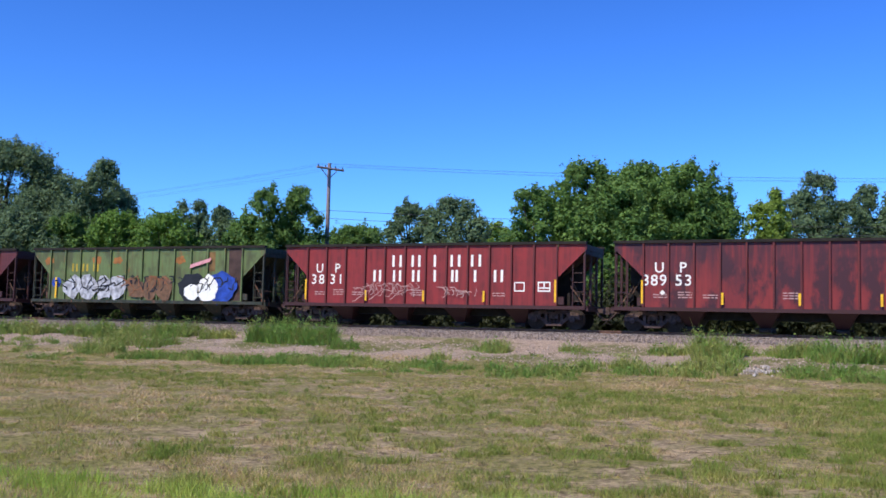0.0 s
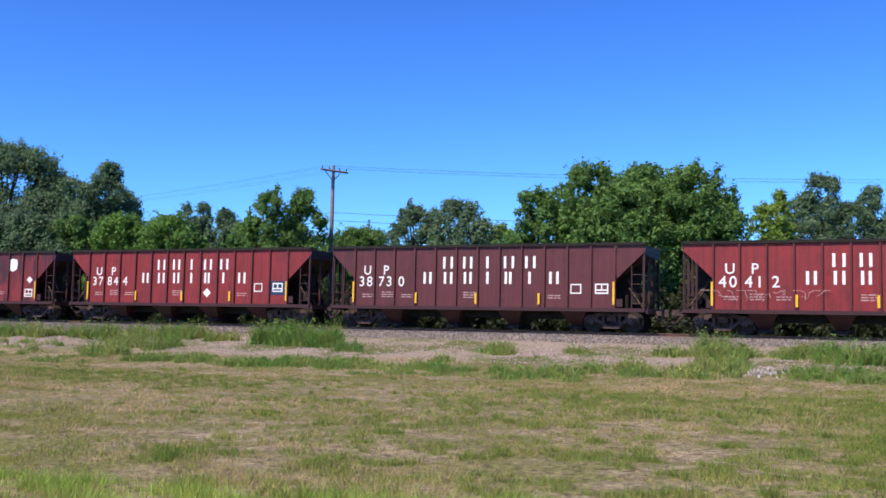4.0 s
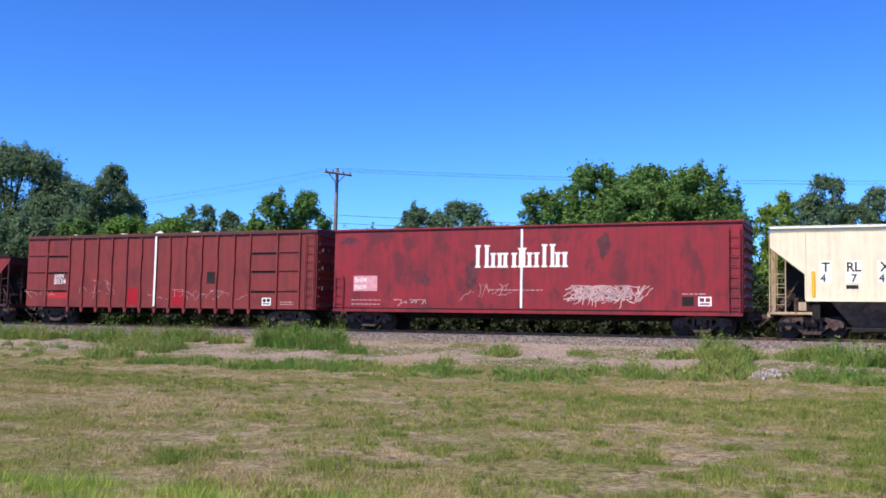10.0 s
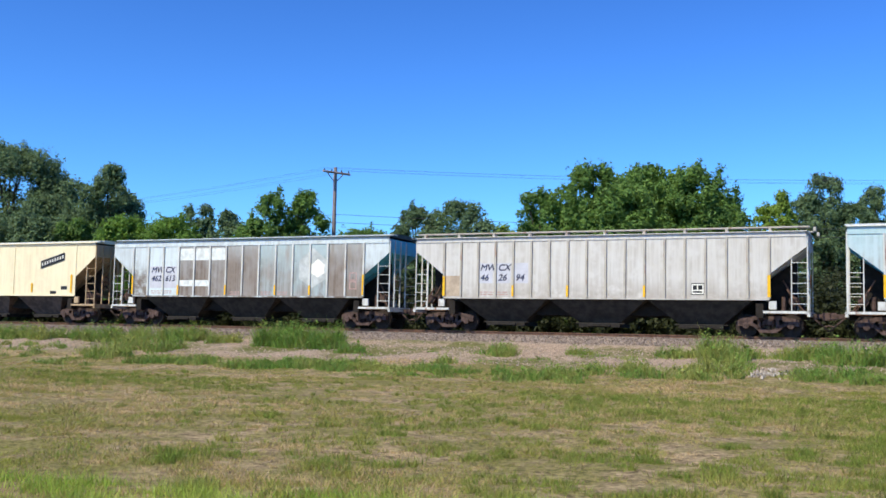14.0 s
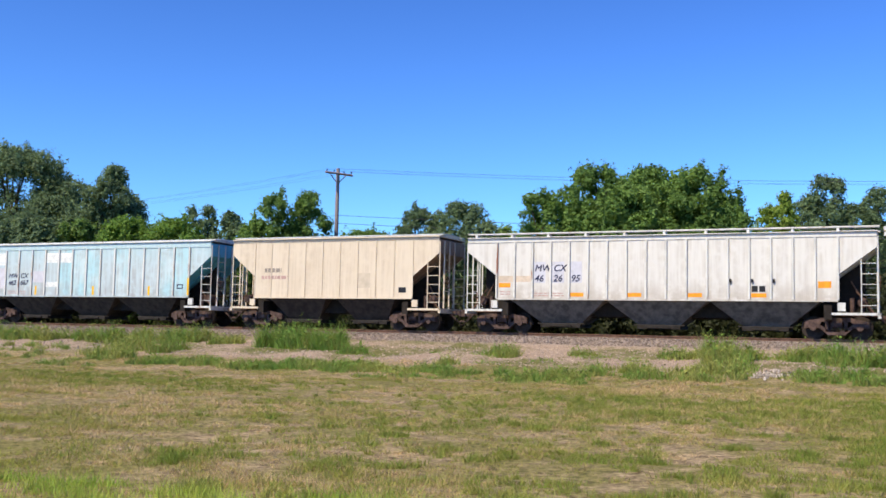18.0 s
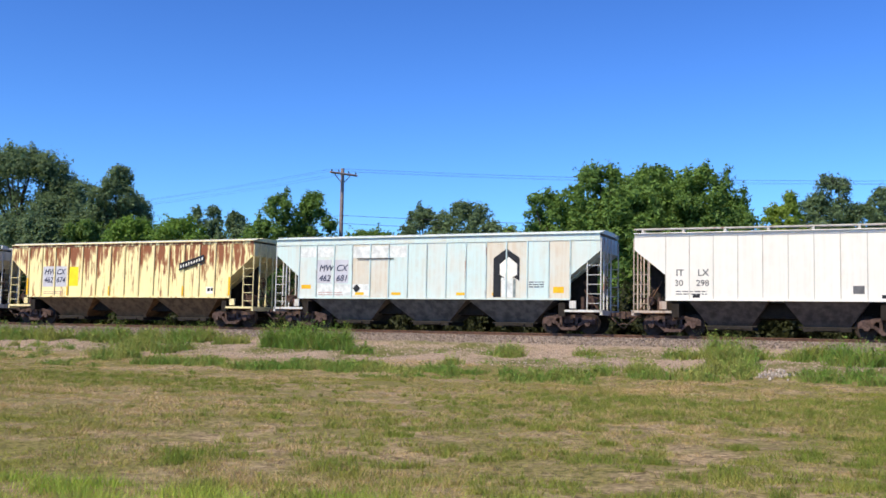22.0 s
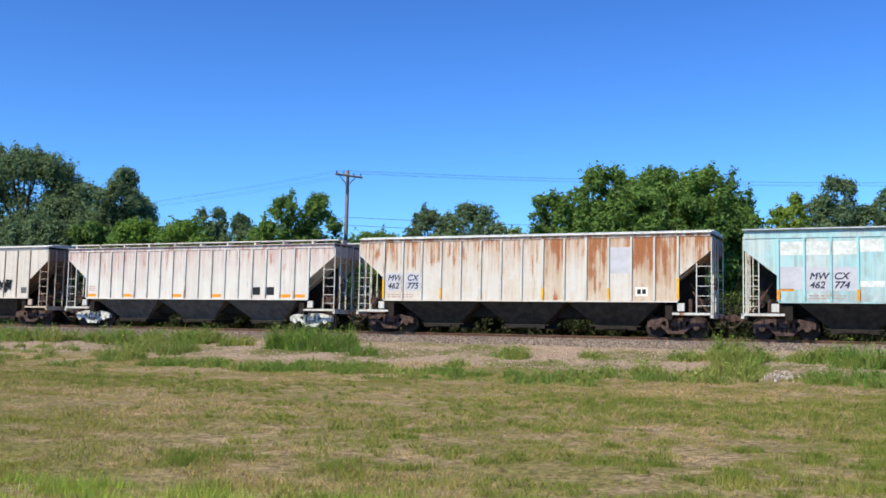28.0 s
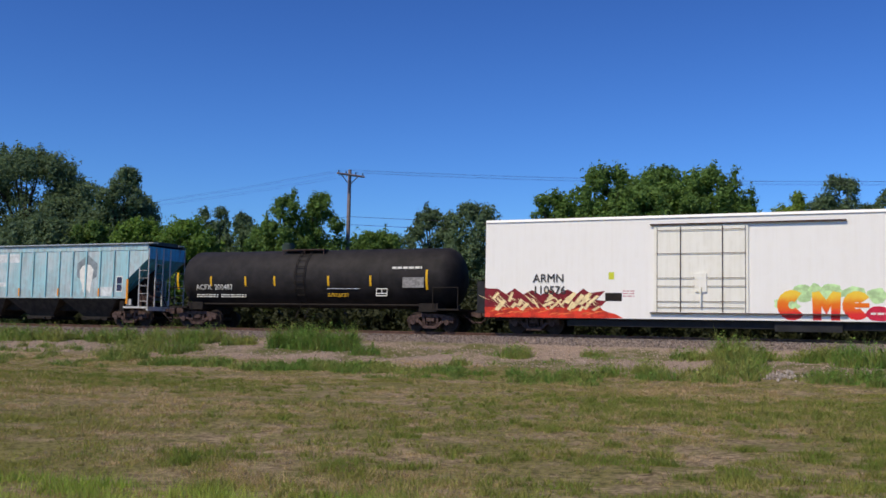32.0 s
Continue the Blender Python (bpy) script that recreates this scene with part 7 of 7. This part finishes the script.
    x = rng.uniform(-6.0, 1.6, k)
    d = 8.6 + rng.uniform(0, 1.0, k) ** 1.2 * np.interp(x, [-6, -3.6, -2.6, -1.5, 0.2, 1.6], [1.9, 1.75, 1.35, 1.15, 0.8, 0.5])
    keep = rng.uniform(0, 1, k) < (0.5 + 0.5 * np.sin(x * 5 + 2 * np.sin(d * 4))) * np.interp(x, [-3, -1, 1.6], [1.0, 0.6, 0.3])
    x, d = x[keep], d[keep]
    me = tris("tall_grass", blades(rng, x, d, rng.uniform(0.06, 0.2, len(x)) * rng.uniform(0.5, 1.15, len(x)), np.full(len(x), 0.0095), 1.1), grass_material("fringe_blades", (0.45, 0.50, 0.11), (0.21, 0.33, 0.045)))
    tagged(new("tall_grass", me), "taller bright green grass fringe", "grass", kind="stuff")
    # weeds on the bank: (u from, u to, w from, w to, height, blades)
    strips = [
        (-31.0, -16.5, -6.8, -4.6, 0.85, 84), (-16.5, -11.6, -6.4, -4.4, 0.9, 44), (-12.8, -10.2, -12.8, -7.6, 0.7, 26), (-10.6, -9.6, -6.2, -4.8, 0.6, 8),
        (-8.0, -3.6, -6.8, -4.8, 1.1, 72), (-2.7, -1.6, -8.2, -7.0, 0.55, 6), (3.9, 5.4, -7.6, -6.2, 0.55, 8), (6.7, 8.0, -6.4, -5.4, 0.35, 6), (10.4, 12.1, -6.5, -5.2, 0.5, 12),
        (12.1, 13.8, -7.8, -5.4, 1.05, 15), (13.0, 16.6, -5.8, -4.4, 0.5, 14), (15.2, 16.2, -5.4, -4.4, 0.75, 6), (16.6, 20.5, -7.4, -5.4, 0.9, 32),
        (-9.0, 0.8, -13.8, -11.6, 0.34, 88), (0.0, 4.5, -13.4, -11.8, 0.32, 34), (4.5, 9.5, -13.8, -12.2, 0.42, 30), (9.0, 14.2, -12.4, -10.2, 0.42, 36), (12.4, 14.0, -11.0, -8.8, 0.65, 8),
        (15.8, 21.5, -12.0, -9.8, 0.42, 36), (-40.0, -9.0, -15.8, -12.2, 0.28, 84), (-34.0, -10.0, -12.0, -8.0, 0.36, 52), (2.8, 3.6, -10.6, -9.6, 0.4, 4), (-1.0, 11.0, -9.5, -5.4, 0.15, 10), (2.0, 10.0, -15.0, -13.4, 0.2, 18),
    ]
    parts = []
    cx, cy = NX * HALF, SIDE + NY * HALF
    for u0, u1, w0, w1, hh, k in strips:
        cu, cw = rng.uniform(u0, u1, k), rng.uniform(w0, w1, k)
        reach, high = rng.uniform(0.14, 0.48, k), hh * rng.uniform(0.6, 1.25, k)
        each = 90
        r = np.repeat(reach, each) * np.sqrt(rng.uniform(0, 1, k * each))
        a = rng.uniform(0, 6.283, k * each)
        u, w = np.repeat(cu, each) + r * np.cos(a) * 1.3, np.repeat(cw, each) + r * np.sin(a)
        h = np.repeat(high, each) * rng.uniform(0.4, 1.1, k * each) * (1.15 - 0.55 * r / np.repeat(reach, each))
        parts.append(blades(rng, cx + u * DX + w * NX, cy + u * DY + w * NY, h, rng.uniform(0.015, 0.045, k * each), 1.0))
        lb = [(cx + p * DX + q * NX, cy + p * DY + q * NY, float(ground_height(p, q)) + g * 0.42, m * 0.8, m * 0.8, g * 0.45) for p, q, m, g in zip(cu, cw, reach, high)]
        parts.append(leaf_cloud(rng, lb, k * 30, 0.035 + 0.045 * hh, 0.2))
    me = tris("weeds", np.concatenate(parts), grass_material("weed_blades", (0.33, 0.345, 0.10), (0.145, 0.25, 0.05)))
    tagged(new("weeds", me), "rank green weeds and tall grass along the bank", "weeds", kind="stuff")
    # stones of the ballast and the pale stone heap
    cube = np.array([[-1, -1, -1], [1, -1, -1], [1, 1, -1], [-1, 1, -1], [-1, -1, 1], [1, -1, 1], [1, 1, 1], [-1, 1, 1]]) * 0.5
    fi = np.array([[4, 5, 6, 7], [0, 1, 5, 4], [1, 2, 6, 5], [2, 3, 7, 6], [3, 0, 4, 7]])

    def stones(name, u, w, size, mat, label, lift=0.3):
        k = len(u)
        cx, cy = NX * HALF, SIDE + NY * HALF
        c = np.stack([cx + u * DX + w * NX, cy + u * DY + w * NY, ground_height(u, w) + size * lift], -1)
        v = cube[None] * size[:, None, None] * rng.uniform(0.5, 1.2, (k, 8, 3))
        an = rng.uniform(0, 6.283, k)
        R = np.zeros((k, 3, 3))
        R[:, 0, 0], R[:, 0, 1], R[:, 1, 0], R[:, 1, 1], R[:, 2, 2] = np.cos(an), -np.sin(an), np.sin(an), np.cos(an), 1
        v = np.einsum("kij,knj->kni", R, v) + c[:, None]
        me = quads(name, v[:, fi].reshape(-1, 4, 3), mat)
        tagged(new(name, me), label, "stones", kind="stuff")

    k = 24000
    stones("ballast", rng.uniform(-40, 26, k), np.where(rng.uniform(0, 1, k) < 0.75, -rng.uniform(0.9, 3.0, k), rng.uniform(-0.7, 2.8, k)), rng.uniform(0.03, 0.085, k),
           plain("ballast_stone", (0.25, 0.195, 0.16), 0.65, 11, 0.95), "grey crushed stone ballast")
    k = 5000
    stones("gravel", rng.uniform(-30, 22, k), rng.uniform(-10.5, -3.4, k), rng.uniform(0.02, 0.06, k), plain("pink_gravel", (0.40, 0.31, 0.25), 0.5, 11, 0.95), "pinkish gravel on the bank")
    k = 90
    stones("stone_heap", rng.normal(14.95, 0.3, k), rng.normal(-10.4, 0.6, k), rng.uniform(0.03, 0.09, k), plain("pale_stone", (0.42, 0.36, 0.31), 0.5, 9, 0.9), "heap of pale broken stone in the grass", 0.6)


build_grass()


# ---------------------------------------------------------------- what moves
def motions():
    spots = {}
    for car, left, length in CARS:
        mid = left + length / 2
        walk(car, [(t, pose(*along(mid - RUN[t], 0, RAIL), 0, 0, TURN)) for t in range(33)])
        spots[car] = mid
    for wheel, x, car in WHEELS:
        rows = [(0.0, pose(x, 0, 0.457))]
        f_in = next((f for f in range(0, 961) if spots[car] - run_at(f / 30) < 38), 960)
        f_out = next((f for f in range(960, -1, -1) if spots[car] - run_at(f / 30) > -46), 0)
        base = run_at(f_in / 30)
        for f in range(max(1, f_in), max(f_out, f_in) + 1):
            turn = -math.degrees((run_at(f / 30) - base) / 0.457)
            rows.append((f / 30, pose(x, 0, 0.457, 0, turn % 360, 0)))
        if rows[-1][0] < 32.0:
            rows.append((32.0, rows[-1][1]))
        walk(wheel, rows)


motions()
